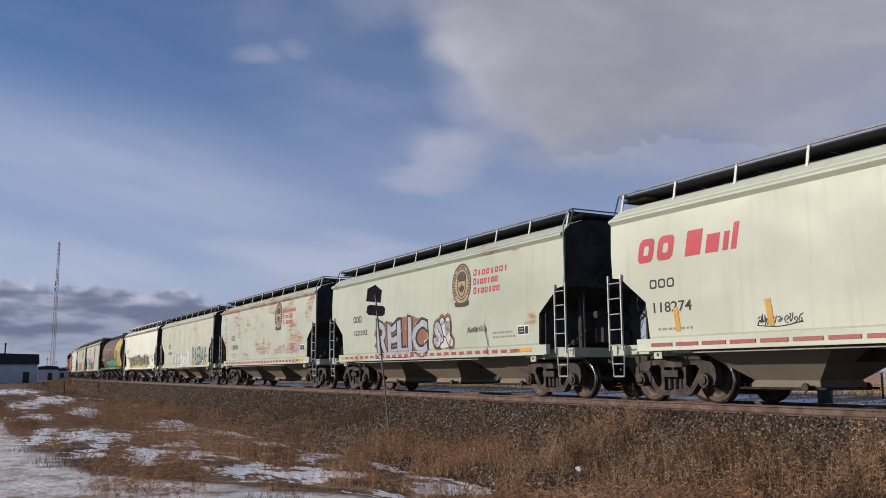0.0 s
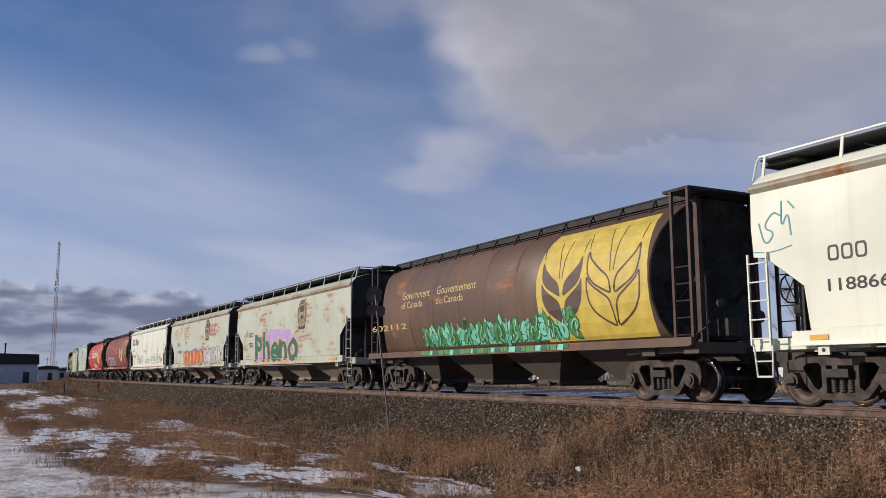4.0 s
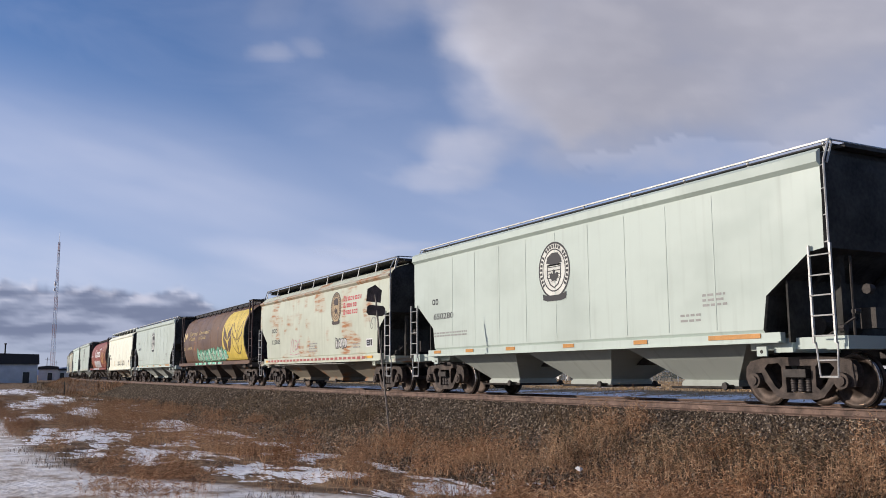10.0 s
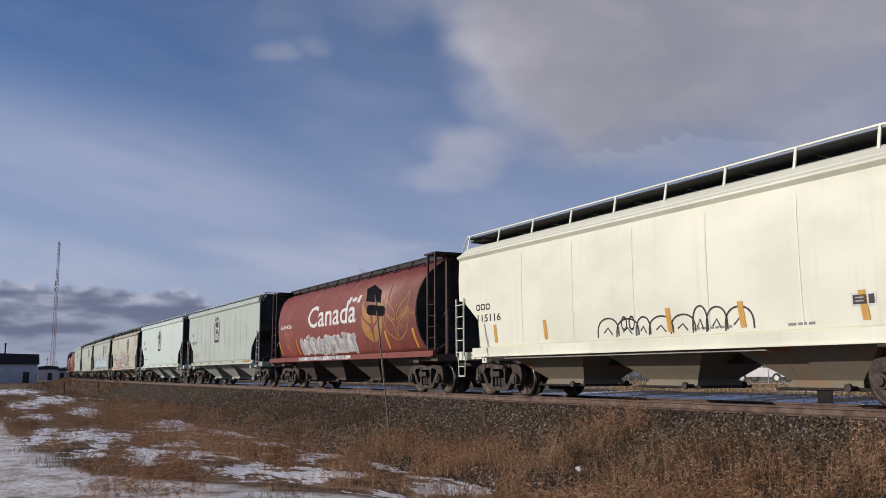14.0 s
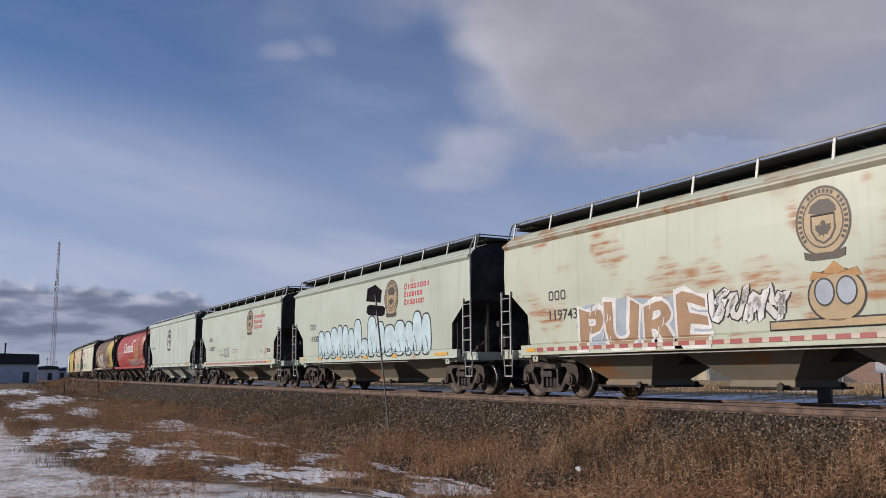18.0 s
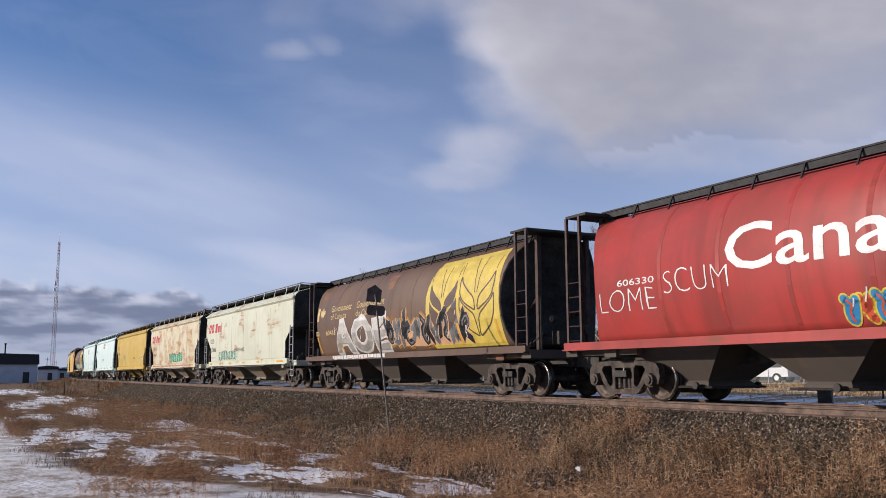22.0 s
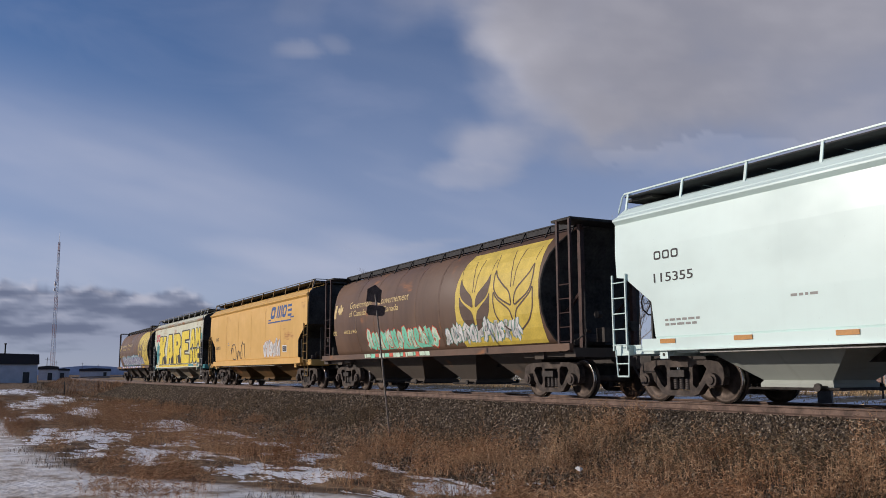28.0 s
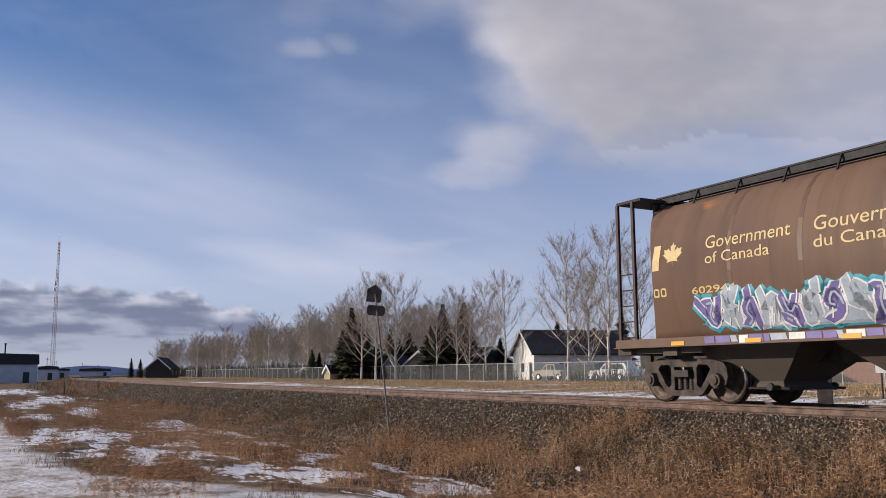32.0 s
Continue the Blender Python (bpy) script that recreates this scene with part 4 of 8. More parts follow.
# ---- hopper cars: local x forward, near side at -y, z from the rail top ----
KINDS = {
    # rings: z, half length, half width; ladder: half span; truck: half distance; bays: centres, half top length
    "smooth": dict(half=8.37, ladder=7.6, truck=6.25, sill=6.75, bays=(-3.85, 0.0, 3.85), bay=1.92,
                   rings=[(1.28, 6.42, 1.54), (1.34, 6.42, 1.58), (2.06, 6.48, 1.605), (2.62, 7.25, 1.61), (2.66, 7.52, 1.61), (3.2, 7.55, 1.61), (3.84, 7.55, 1.585), (4.03, 7.52, 1.53),
                          (4.18, 7.48, 1.36), (4.30, 7.45, 1.0), (4.37, 7.42, 0.5)]),
    "ribbed": dict(half=8.52, ladder=7.72, truck=6.5, sill=6.6, bays=(-3.9, 0.0, 3.9), bay=1.94,
                   rings=[(1.30, 6.25, 1.56), (1.36, 6.25, 1.60), (1.95, 6.35, 1.60), (2.62, 7.3, 1.60), (2.66, 7.6, 1.60), (3.5, 7.62, 1.60), (4.06, 7.62, 1.60), (4.28, 7.6, 1.57),
                          (4.37, 7.55, 1.25), (4.43, 7.5, 0.6)]),
    "round": dict(half=8.92, ladder=8.05, truck=6.62, sill=8.1, bays=(-5.0, -1.68, 1.68, 5.0), bay=1.62,
                  rings=[(1.30, 7.25, 1.26), (1.45, 7.15, 1.36), (1.75, 7.02, 1.48), (2.1, 6.95, 1.57), (2.5, 6.92, 1.61), (2.9, 6.95, 1.60), (3.25, 7.02, 1.53), (3.55, 7.13, 1.42),
                         (3.8, 7.26, 1.27), (4.0, 7.4, 1.08), (4.15, 7.5, 0.85), (4.24, 7.52, 0.5)]),
}


def half_width(kind, z):
    rg = KINDS[kind]["rings"]
    for (z0, _, w0), (z1, _, w1) in zip(rg, rg[1:]):
        if z <= z1:
            return w0 + (w1 - w0) * (z - z0) / (z1 - z0)
    return rg[-1][2]


def body_mesh(kind):
    s = Shape()
    rings = []
    for z, h, w in KINDS[kind]["rings"]:
        e = 0.03
        rings.append([(-h + e, -w, z), (h - e, -w, z), (h, -w + e, z), (h, w - e, z), (h - e, w, z), (-h + e, w, z), (-h, w - e, z), (-h, -w + e, z)])
    s.rings(rings)
    me = s.mesh("body")
    me.materials.append(None)
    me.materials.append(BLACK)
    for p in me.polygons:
        # end walls are painted black; shade under the end slopes is coloured in too
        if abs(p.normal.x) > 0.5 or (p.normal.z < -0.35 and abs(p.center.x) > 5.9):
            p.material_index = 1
        elif kind == "round" and abs(p.normal.z) < 0.95:
            p.use_smooth = True
    return me


def fitted(kind, side, x0, x1, z0, z1, t=0.02, n=6):
    """A strip that lies on the car's side."""
    s = Shape()
    zs = sorted({z0, z1} | {z for z, _, _ in KINDS[kind]["rings"] if z0 < z < z1})
    ring = []
    for x in (x0, x1):
        ring.append([(x, side * (half_width(kind, z) - 0.004), z) for z in zs] + [(x, side * (half_width(kind, z) + t), z) for z in reversed(zs)])
    return s.rings(ring)


def truck_meshes():
    """One four-wheeled truck, centred on its pivot: side frame, springs, wheels, axles."""
    fr = Shape()
    half = [(1.13, 0.37), (1.18, 0.52), (1.16, 0.70), (1.06, 0.81), (0.80, 0.86), (0.40, 0.875)]
    low = [(0.99, 0.36), (0.93, 0.60), (0.80, 0.60), (0.76, 0.46), (0.50, 0.18), (0.36, 0.14)]
    outer = [(-x, z) for x, z in half] + [(x, z) for x, z in reversed(half)] + low + [(-x, z) for x, z in reversed(low)]
    bm = bmesh.new()
    eye = [(0.74, 0.68), (0.66, 0.76), (0.42, 0.77), (0.36, 0.70), (0.36, 0.36), (0.44, 0.30), (0.52, 0.36)]
    loops = [outer, [(-x, z) for x, z in eye], eye, [(-0.27, 0.72), (0.27, 0.72), (0.27, 0.25), (-0.27, 0.25)]]
    edges = []
    for lp in loops:
        vs = [bm.verts.new((x, -1.11, z)) for x, z in lp]
        edges += [bm.edges.new((vs[i], vs[(i + 1) % len(vs)])) for i in range(len(vs))]
    bmesh.ops.triangle_fill(bm, edges=edges, use_beauty=True)
    ext = bmesh.ops.extrude_face_region(bm, geom=bm.faces[:])
    bmesh.ops.translate(bm, vec=(0, 0.16, 0), verts=[v for v in ext["geom"] if isinstance(v, bmesh.types.BMVert)])
    bmesh.ops.recalc_face_normals(bm, faces=bm.faces)
    me = bpy.data.meshes.new("side_frame")
    bm.to_mesh(me)
    bm.free()
    cap = Shape()
    cap.bar((0, -1.20, 0.46), (0, -0.92, 0.46), 0.14, 12)
    cap.bar((0, -1.23, 0.46), (0, -1.19, 0.46), 0.085, 10)
    spring = Shape()
    prof = []
    for k in range(6):
        prof += [(0.05, 0.265 + k * 0.044), (0.07, 0.28 + k * 0.044), (0.07, 0.292 + k * 0.044)]
    spring.rings([[(r * math.cos(2 * math.pi * i / 9), -1.03 + r * math.sin(2 * math.pi * i / 9), z) for i in range(9)] for r, z in prof])
    bolster = Shape().box(-0.24, 0.24, -1.22, 1.22, 0.52, 0.66).box(-0.2, 0.2, -0.9, 0.9, 0.6, 0.86)
    wheel = Shape()
    n = 28
    prof = [(0.09, -0.10), (0.16, -0.09), (0.20, -0.05), (0.36, -0.03), (0.385, -0.07), (0.452, -0.07), (0.457, 0.03), (0.485, 0.05), (0.485, 0.075), (0.37, 0.075), (0.30, 0.02), (0.09, 0.06)]
    wheel.rings([[(r * math.cos(2 * math.pi * i / n), y, r * math.sin(2 * math.pi * i / n)) for i in range(n)] for r, y in prof], caps=False)
    wm = wheel.mesh("wheel", True)
    tread = Shape()
    tread.rings([[(r * math.cos(2 * math.pi * i / n), y, r * math.sin(2 * math.pi * i / n)) for i in range(n)] for r, y in [(0.447, -0.073), (0.457, -0.071), (0.4595, 0.03), (0.4575, 0.03)]], caps=False)
    axle = Shape().bar((0, -0.95, 0), (0, 0.95, 0), 0.085, 10)
    return dict(side_frame=me, cap=cap.mesh("bearing_cap"), spring=spring.mesh("spring", True), bolster=bolster.mesh("bolster"), wheel=wm, tread=tread.mesh("tread", True), axle=axle.mesh("axle"))


TRUCK = truck_meshes()
MIRROR = Matrix.Rotation(math.pi, 4, "Z")


def add_truck(car, x):
    tr = put("truck", TRUCK["bolster"], STEEL_DARK, car, "dusty cast-steel four-wheel truck", pose(x, 0, 0))
    for m in (Matrix(), MIRROR):
        for bx in (-0.92, 0.92):
            put("bearing_cap", TRUCK["cap"], CAST, tr, "", m @ pose(bx, 0, 0))
        put("side_frame", TRUCK["side_frame"], CAST, tr, "", m)
        for bx in (-0.16, 0.0, 0.16):
            put("spring", TRUCK["spring"], SPRING, tr, "", m @ pose(bx, 0, 0))
    for wx in (-0.92, 0.92):
        put("axle", TRUCK["axle"], WHEEL, tr, "", pose(wx, 0, 0.46))
        for sy, m in ((-0.76, Matrix()), (0.76, MIRROR)):
            put("wheel", TRUCK["wheel"], WHEEL, tr, "", pose(wx, sy, 0.46) @ m)
            put("wheel_tread", TRUCK["tread"], TREAD, tr, "", pose(wx, sy, 0.46) @ m)


def bay_mesh(kind, a):
    w = half_width(kind, 1.36) - 0.06
    s = Shape()
    rg = []
    rows = ((1.32, a, w), (0.46, 0.74, 0.58), (0.40, 0.78, 0.63), (0.33, 0.78, 0.63))
    if kind == "round":
        rows = ((1.32, a * 0.97, w), (1.04, a * 0.76, w - 0.14), (0.44, 0.44, 0.60), (0.38, 0.50, 0.66), (0.32, 0.50, 0.66))
    for z, h, y in rows:
        rg.append([(-h, -y, z), (h, -y, z), (h, y, z), (-h, y, z)])
    s.rings(rg)
    return s.mesh("hopper_bay")


def gate_mesh(hx=0.84, hy=0.70):
    s = Shape().box(-hx, hx, -hy, hy, 0.28, 0.335)
    for y in (-hy - 0.02, hy + 0.02):
        s.bar((-hx - 0.13, y, 0.31), (hx + 0.13, y, 0.31), 0.025)
    s.bar((hx - 0.2, -hy - 0.15, 0.34), (hx - 0.2, hy + 0.15, 0.34), 0.03)
    for y in (-hy - 0.15, hy + 0.15):
        s.bar((hx - 0.2, y - 0.03, 0.34), (hx - 0.2, y + 0.03, 0.34), 0.075, 8)
    return s.mesh("outlet_gate")


def ladder_mesh(kind, lo, hi, w, rungs):
    s = Shape()
    y = -1.645
    for x in (-w, 0.0):
        s.box(x - 0.017, x + 0.017, y - 0.02, y + 0.02, lo, hi)
    for i in range(rungs):
        z = lo + 0.12 + (hi - lo - 0.3) * i / (rungs - 1)
        s.bar((-w, y - 0.02, z), (0, y - 0.02, z), 0.014)
    return s.mesh("ladder")


def step_mesh():
    s = Shape()
    for x in (-0.42, 0.0):
        s.bar((x, -1.60, 1.1), (x * 0.8 - 0.03, -1.60, 0.52), 0.016)
    s.bar((-0.37, -1.60, 0.53), (-0.03, -1.60, 0.53), 0.02)
    s.bar((-0.39, -1.60, 0.80), (-0.02, -1.60, 0.80), 0.014)
    return s.mesh("stirrup_step")


def walkway(kind):
    """Roof walkway: grating, edge rail, posts, hatch trough."""
    h = KINDS[kind]["rings"][-2][1] + 0.05
    gr, rail, trough = Shape(), Shape(), Shape()
    posts = Shape()
    if kind == "smooth":
        zt, yo, n = 4.555, 1.30, 10
    elif kind == "ribbed":
        zt, yo, n = 4.535, 1.34, 10
    else:
        zt, yo, n = 4.40, 0.80, 14
    for sy in (-1, 1):
        gr.box(-h, h, *sorted((sy * 0.40, sy * yo)), zt - 0.085, zt - 0.062)
        if kind == "round":
            gr.box(-h, h, *sorted((sy * (yo - 0.02), sy * yo)), zt - 0.16, zt)
        rail.box(-h, h, *sorted((sy * (yo - 0.015), sy * (yo + 0.025))), zt - 0.02, zt + 0.012)
    trough.rings([[(-h + 0.5, -0.34, z), (h - 0.5, -0.34, z), (h - 0.5, 0.34, z), (-h + 0.5, 0.34, z)] for z in (4.2, zt - 0.08)] + [[(-h + 0.5, -0.2, zt), (h - 0.5, -0.2, zt), (h - 0.5, 0.2, zt), (-h + 0.5, 0.2, zt)]])
    foot = {"smooth": 4.14, "ribbed": 4.36, "round": 4.05}[kind]
    if kind == "round":
        posts.bar((0, -half_width(kind, foot) + 0.03, foot), (0, -yo, zt), 0.022, 4)
    else:   # a flat upright, and the arm that carries the grating
        y0 = -half_width(kind, foot) + 0.02
        posts.add([(x, y, z) for x in (-0.028, 0.028) for y, z in ((y0 - 0.012, foot), (y0 + 0.012, foot), (-yo + 0.012, zt), (-yo - 0.012, zt))],
                  [(0, 1, 2, 3), (7, 6, 5, 4), (0, 3, 7, 4), (1, 5, 6, 2), (3, 2, 6, 7), (0, 4, 5, 1)])
        posts.bar((0, -yo, zt - 0.05), (0, -0.36, zt - 0.09), 0.016, 4)
    spots = [-h + 0.12 + (2 * h - 0.24) * k / (n - 1) for k in range(n)]
    # end hoops
    for sx in (-1, 1):
        for sy in (-1, 1):
            if kind == "round":
                rail.bar((sx * h, sy * yo, zt), (sx * (h + 0.16), sy * (yo + 0.05), zt - 0.22), 0.018)
            else:
                rail.bar((sx * h, sy * yo, zt - 0.004), (sx * (h + 0.06), sy * (yo + 0.01), zt - 0.06), 0.018)
                rail.bar((sx * (h + 0.06), sy * (yo + 0.01), zt - 0.06), (sx * (h + 0.05), sy * (yo + 0.15), 4.10), 0.018)
        rail.bar((sx * h, -yo, zt), (sx * h, yo, zt), 0.018)
    return gr.mesh("grating"), rail.mesh("edge_rail"), trough.mesh("hatch_trough"), posts.mesh("walkway_bracket"), spots


def corner_post(kind):
    """Handrail from the ladder up to the roof walkway."""
    s = Shape()
    y = -1.64
    s.bar((-0.02, y, 2.6), (-0.02, y, 4.12), 0.019)
    s.bar((-0.02, y, 4.12), (-0.05, -1.44, 4.50), 0.019)
    s.bar((-0.05, -1.44, 4.50), (-0.10, -1.32, 4.54), 0.019)
    for z in (2.75, 3.2, 3.65, 4.05):
        s.bar((-0.02, y, z), (-0.14, y + 0.06, z), 0.012)
    return s.mesh("handrail")


def round_ladder():
    s = Shape()
    y = -1.50
    for x in (-0.50, 0.0):
        s.box(x - 0.035, x + 0.035, y - 0.03, y + 0.03, 1.1, 4.28)
    for i in range(5):
        z = 1.35 + i * 0.34
        s.bar((-0.5, y, z), (0, y, z), 0.014)
    return s.mesh("ladder")


def end_frame(kind):
    """Platform, uprights and coupler end; built for the leading end."""
    k = KINDS[kind]
    p = Shape()
    p.box(k["ladder"] - 0.30, k["ladder"] + 0.12, -1.5, 1.5, 0.98, 1.2)
    p.box(k["truck"] - 0.2, k["truck"] + 0.2, -1.45, 1.45, 0.95, 1.12)
    for y in (-1.3, 1.3):
        p.box(k["truck"] - 0.8, k["ladder"], y - 0.07, y + 0.07, 1.0, 1.2)
    u = Shape()
    u.box(k["ladder"] - 0.55, k["ladder"] - 0.43, -0.06, 0.06, 1.2, 2.8 if kind != "round" else 4.26)
    u.bar((k["ladder"] - 0.5, 0, 2.6), (k["truck"] - 0.9, 0, 1.2), 0.05)
    roof = Shape()
    zr = 4.40 if kind != "round" else 4.27
    yr = 1.12 if kind != "round" else 1.5
    roof.box(k["ladder"] - 0.75, k["ladder"] + 0.03, -yr, yr, zr, zr + 0.06)
    # added sheet that closes the open end recess so it looks dark
    u2 = Shape().box(k["ladder"] - 1.05, k["ladder"] - 1.01, -1.5, 1.5, 1.12, 2.6)
    brake = Shape().bar((k["ladder"] - 0.35, 0.45, 1.75), (k["ladder"] - 0.05, 0.45, 1.75), 0.13, 10)
    brake.box(k["ladder"] - 0.4, k["ladder"] - 0.1, -0.45, -0.05, 1.35, 1.7)
    brake.bar((k["ladder"] - 0.9, -0.9, 1.42), (k["ladder"] - 0.9, 0.1, 1.42), 0.16, 12)
    brake.bar((k["ladder"] - 0.12, -1.0, 1.1), (k["ladder"] - 0.12, -1.0, 2.55), 0.022, 6)
    brake.bar((k["ladder"] - 0.12, -1.0, 1.62), (k["ladder"] - 0.12, -0.86, 1.62), 0.05, 8)
    brake.bar((k["ladder"] - 0.12, -1.35, 1.32), (k["ladder"] - 0.02, -1.35, 1.32), 0.07, 8)
    brake.bar((k["ladder"] - 0.05, -0.72, 2.0), (k["ladder"] - 0.05, -0.60, 2.0), 0.09, 8)
    for q in range(10 if kind != "round" else 0):   # hand-brake wheel rim
        a0, a1 = q * math.pi / 5, (q + 1) * math.pi / 5
        brake.bar((k["ladder"] + 0.02, 0.55 + 0.27 * math.cos(a0), 2.15 + 0.27 * math.sin(a0)), (k["ladder"] + 0.02, 0.55 + 0.27 * math.cos(a1), 2.15 + 0.27 * math.sin(a1)), 0.018, 5)
    for q in range(3 if kind != "round" else 0):
        a0 = q * math.pi / 3
        brake.bar((k["ladder"] + 0.02, 0.55 - 0.26 * math.cos(a0), 2.15 - 0.26 * math.sin(a0)), (k["ladder"] + 0.02, 0.55 + 0.26 * math.cos(a0), 2.15 + 0.26 * math.sin(a0)), 0.012, 4)
    brake.bar((k["ladder"] - 0.4, -1.35, 1.2), (k["ladder"] + 0.06, -1.2, 1.5), 0.02, 5)
    cp = Shape().box(k["ladder"] - 0.1, k["half"] - 0.1, -0.1, 0.1, 0.76, 0.98).prism([(k["half"] - 0.28, 0.7), (k["half"] + 0.05, 0.7), (k["half"] + 0.05, 1.02), (k["half"] - 0.28, 1.02)], -0.17, 0.17)
    cp.bar((k["half"] - 0.25, -0.2, 0.75), (k["half"], -0.12, 0.36), 0.025)
    return p.mesh("end_platform"), u.mesh("end_post"), brake.mesh("brake_gear"), cp.mesh("coupler"), roof.mesh("roof_platform"), u2.mesh("end_plate")


PARTS = {}
for kind, k in KINDS.items():
    d = PARTS[kind] = {}
    d["body"] = body_mesh(kind)
    d["bay"] = bay_mesh(kind, k["bay"])
    d["walk"] = walkway(kind)
    d["end"] = end_frame(kind)
    d["ladder"] = round_ladder() if kind == "round" else ladder_mesh(kind, 1.08, 2.72, 0.42, 5)
    d["post"] = corner_post(kind)
    s = Shape()
    for side in (-1,):
        wb = half_width(kind, 1.36)
        lo = 1.06 if kind == "smooth" else 1.13
        s.prism([(-k["sill"], lo), (k["sill"], lo), (k["sill"], 1.30), (-k["sill"], 1.30)], -1.62, -1.50)
        s.prism([(-k["sill"], lo - 0.012), (k["sill"], lo - 0.012), (k["sill"], lo + 0.012), (-k["sill"], lo + 0.012)], -1.68, -1.5)
    d["sill"] = s.mesh("side_sill")
    d["center"] = Shape().box(-k["half"] + 0.7, k["half"] - 0.7, -0.2, 0.2, 0.78, 1.1).mesh("centre_sill")
    if kind != "round":
        x, z, w = (7.5, 3.80, 1.60) if kind == "smooth" else (7.6, 4.02, 1.61)
        tall = 0.0 if kind == "smooth" else 0.13
        prof = [(-w + 0.03, z), (-w - 0.075, z + 0.09), (-w - 0.075, z + 0.125 + tall), (-w + 0.03, z + 0.20 + tall)]
        d["chord"] = Shape().rings([[(-x, y, q) for y, q in prof], [(x, y, q) for y, q in prof]]).mesh("top_chord")
GATE, GATE_SMALL = gate_mesh(), gate_mesh(0.58, 0.74)
PAD = Shape().box(-0.11, 0.11, -0.02, 0.02, -0.09, 0.08).mesh("jacking_pad")
PADHOLE = Shape().bar((0, -0.024, -0.01), (0, -0.018, -0.01), 0.035, 10).mesh("pad_hole")
PIPE = Shape().bar((-5.2, -1.56, 1.0), (3.4, -1.56, 1.0), 0.016, 6).bar((-5.2, -1.56, 1.0), (-5.2, -1.3, 1.02), 0.016, 6).bar((3.4, -1.56, 1.0), (3.4, -1.2, 0.95), 0.016, 6).mesh("brake_pipe")
STEP = step_mesh()
RIB = {}


END_STEEL = mat("dark_maroon_end_steel", (0.062, 0.032, 0.026), 0.6, 0.1, var=0.35, scale=4)


def add_car(kind, label, paint, under, trim=None, walk_rail=None, seams=0, category="hopper car", chord=None, ends=None):
    """One covered hopper car with all its running gear; returns its base."""
    k, d = KINDS[kind], PARTS[kind]
    car = thing("grain_hopper_car", label, category, "cars of the train")
    trim = trim or GALV
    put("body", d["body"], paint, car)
    for x in k["bays"]:
        bay = put("hopper_bay", d["bay"], under, car, "", pose(x, 0, 0))
        put("outlet_gate", GATE if kind != "round" else GATE_SMALL, STEEL_DARK, bay)
    put("centre_sill", d["center"], STEEL_DARK, car)
    if kind == "smooth":
        put("brake_pipe", PIPE, GALV, car)
    if kind != "round":
        for x in (-6.15, 6.15):
            pad = put("jacking_pad", PAD, paint, car, "", pose(x, -1.58, 0.98))
            # black disc on the solid pad paints in the dark of a hole
            put("pad_hole", PADHOLE, BLACK, pad)
    for m in (Matrix(), MIRROR):
        put("side_sill", d["sill"], paint, car, "", m)
        if kind != "round":
            put("top_chord", d["chord"], chord or paint, car, "", m)
        pl, up, br, cp, rf, ep = d["end"]
        put("end_platform", pl, ends or (paint if kind != "round" else under), car, "oversprayed turquoise end platform" if ends else "", m)
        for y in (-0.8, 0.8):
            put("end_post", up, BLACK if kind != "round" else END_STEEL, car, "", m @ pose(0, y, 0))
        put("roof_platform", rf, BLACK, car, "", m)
        # the added black sheet stands in for the darkness of the recess
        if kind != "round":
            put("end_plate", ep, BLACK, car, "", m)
        put("brake_gear", br, STEEL_DARK, car, "", m)
        put("coupler", cp, STEEL_DARK, car, "", m)
        # ladders at both corners of the side
        lm = trim if kind != "round" else END_STEEL
        x = k["ladder"]
        put("ladder", d["ladder"], lm, car, "", m @ pose(x, 0, 0))
        put("ladder", d["ladder"], lm, car, "", m @ pose(-x + (0.42 if kind != "round" else 0.5), 0, 0))
        if kind != "round":
            put("stirrup_step", STEP, lm, car, "", m @ pose(x, 0, 0))
            put("stirrup_step", STEP, lm, car, "", m @ pose(-x + 0.42, 0, 0))
            put("handrail", d["post"], lm, car, "", m @ pose(x, 0, 0))
    gr, rail, trough, posts, spots = d["walk"]
    wk = put("roof_walkway", gr, MESHDARK, car, "dark steel roof walkway")
    put("edge_rail", rail, walk_rail if walk_rail in (WHITE, MINT) else (MESHDARK if kind == "round" else GALV if kind == "ribbed" else RAILGREY), wk)
    put("hatch_trough", trough, paint, wk)
    for x in spots:
        put("walkway_bracket", posts, (walk_rail or trim) if kind != "round" else MESHDARK, wk, "", pose(x, 0, 0))
        put("walkway_bracket", posts, (walk_rail or trim) if kind != "round" else MESHDARK, wk, "", pose(x, 0, 0) @ MIRROR)
    add_truck(car, k["truck"])
    add_truck(car, -k["truck"])
    if seams:
        if (kind, seams) not in RIB:
            RIB[kind, seams] = fitted(kind, -1, *((-0.05, 0.05) if kind == "round" else (-0.014, 0.014)), 1.40, 3.98 if kind == "ribbed" else (3.68 if kind == "smooth" else 4.1), 0.003 if kind == "round" else 0.006, 10).mesh("panel_seam")
        for i in range(seams):
            x = -6.4 + 12.8 * i / (seams - 1)
            z = 1.40
            if abs(x) > 6.0:
                continue
            put("panel_seam", RIB[kind, seams], paint, car, "", pose(x, 0, 0))
    return car
# ---- beyond the track ----
def bearing(deg, dist):
    """A place seen that many degrees to the right of the track's straight line, that far off."""
    a = radians(deg)
    return -math.cos(a) * dist, math.sin(a) * dist


def across(px):
    return math.degrees(YAW + math.atan((px - 784) / 1549.4))


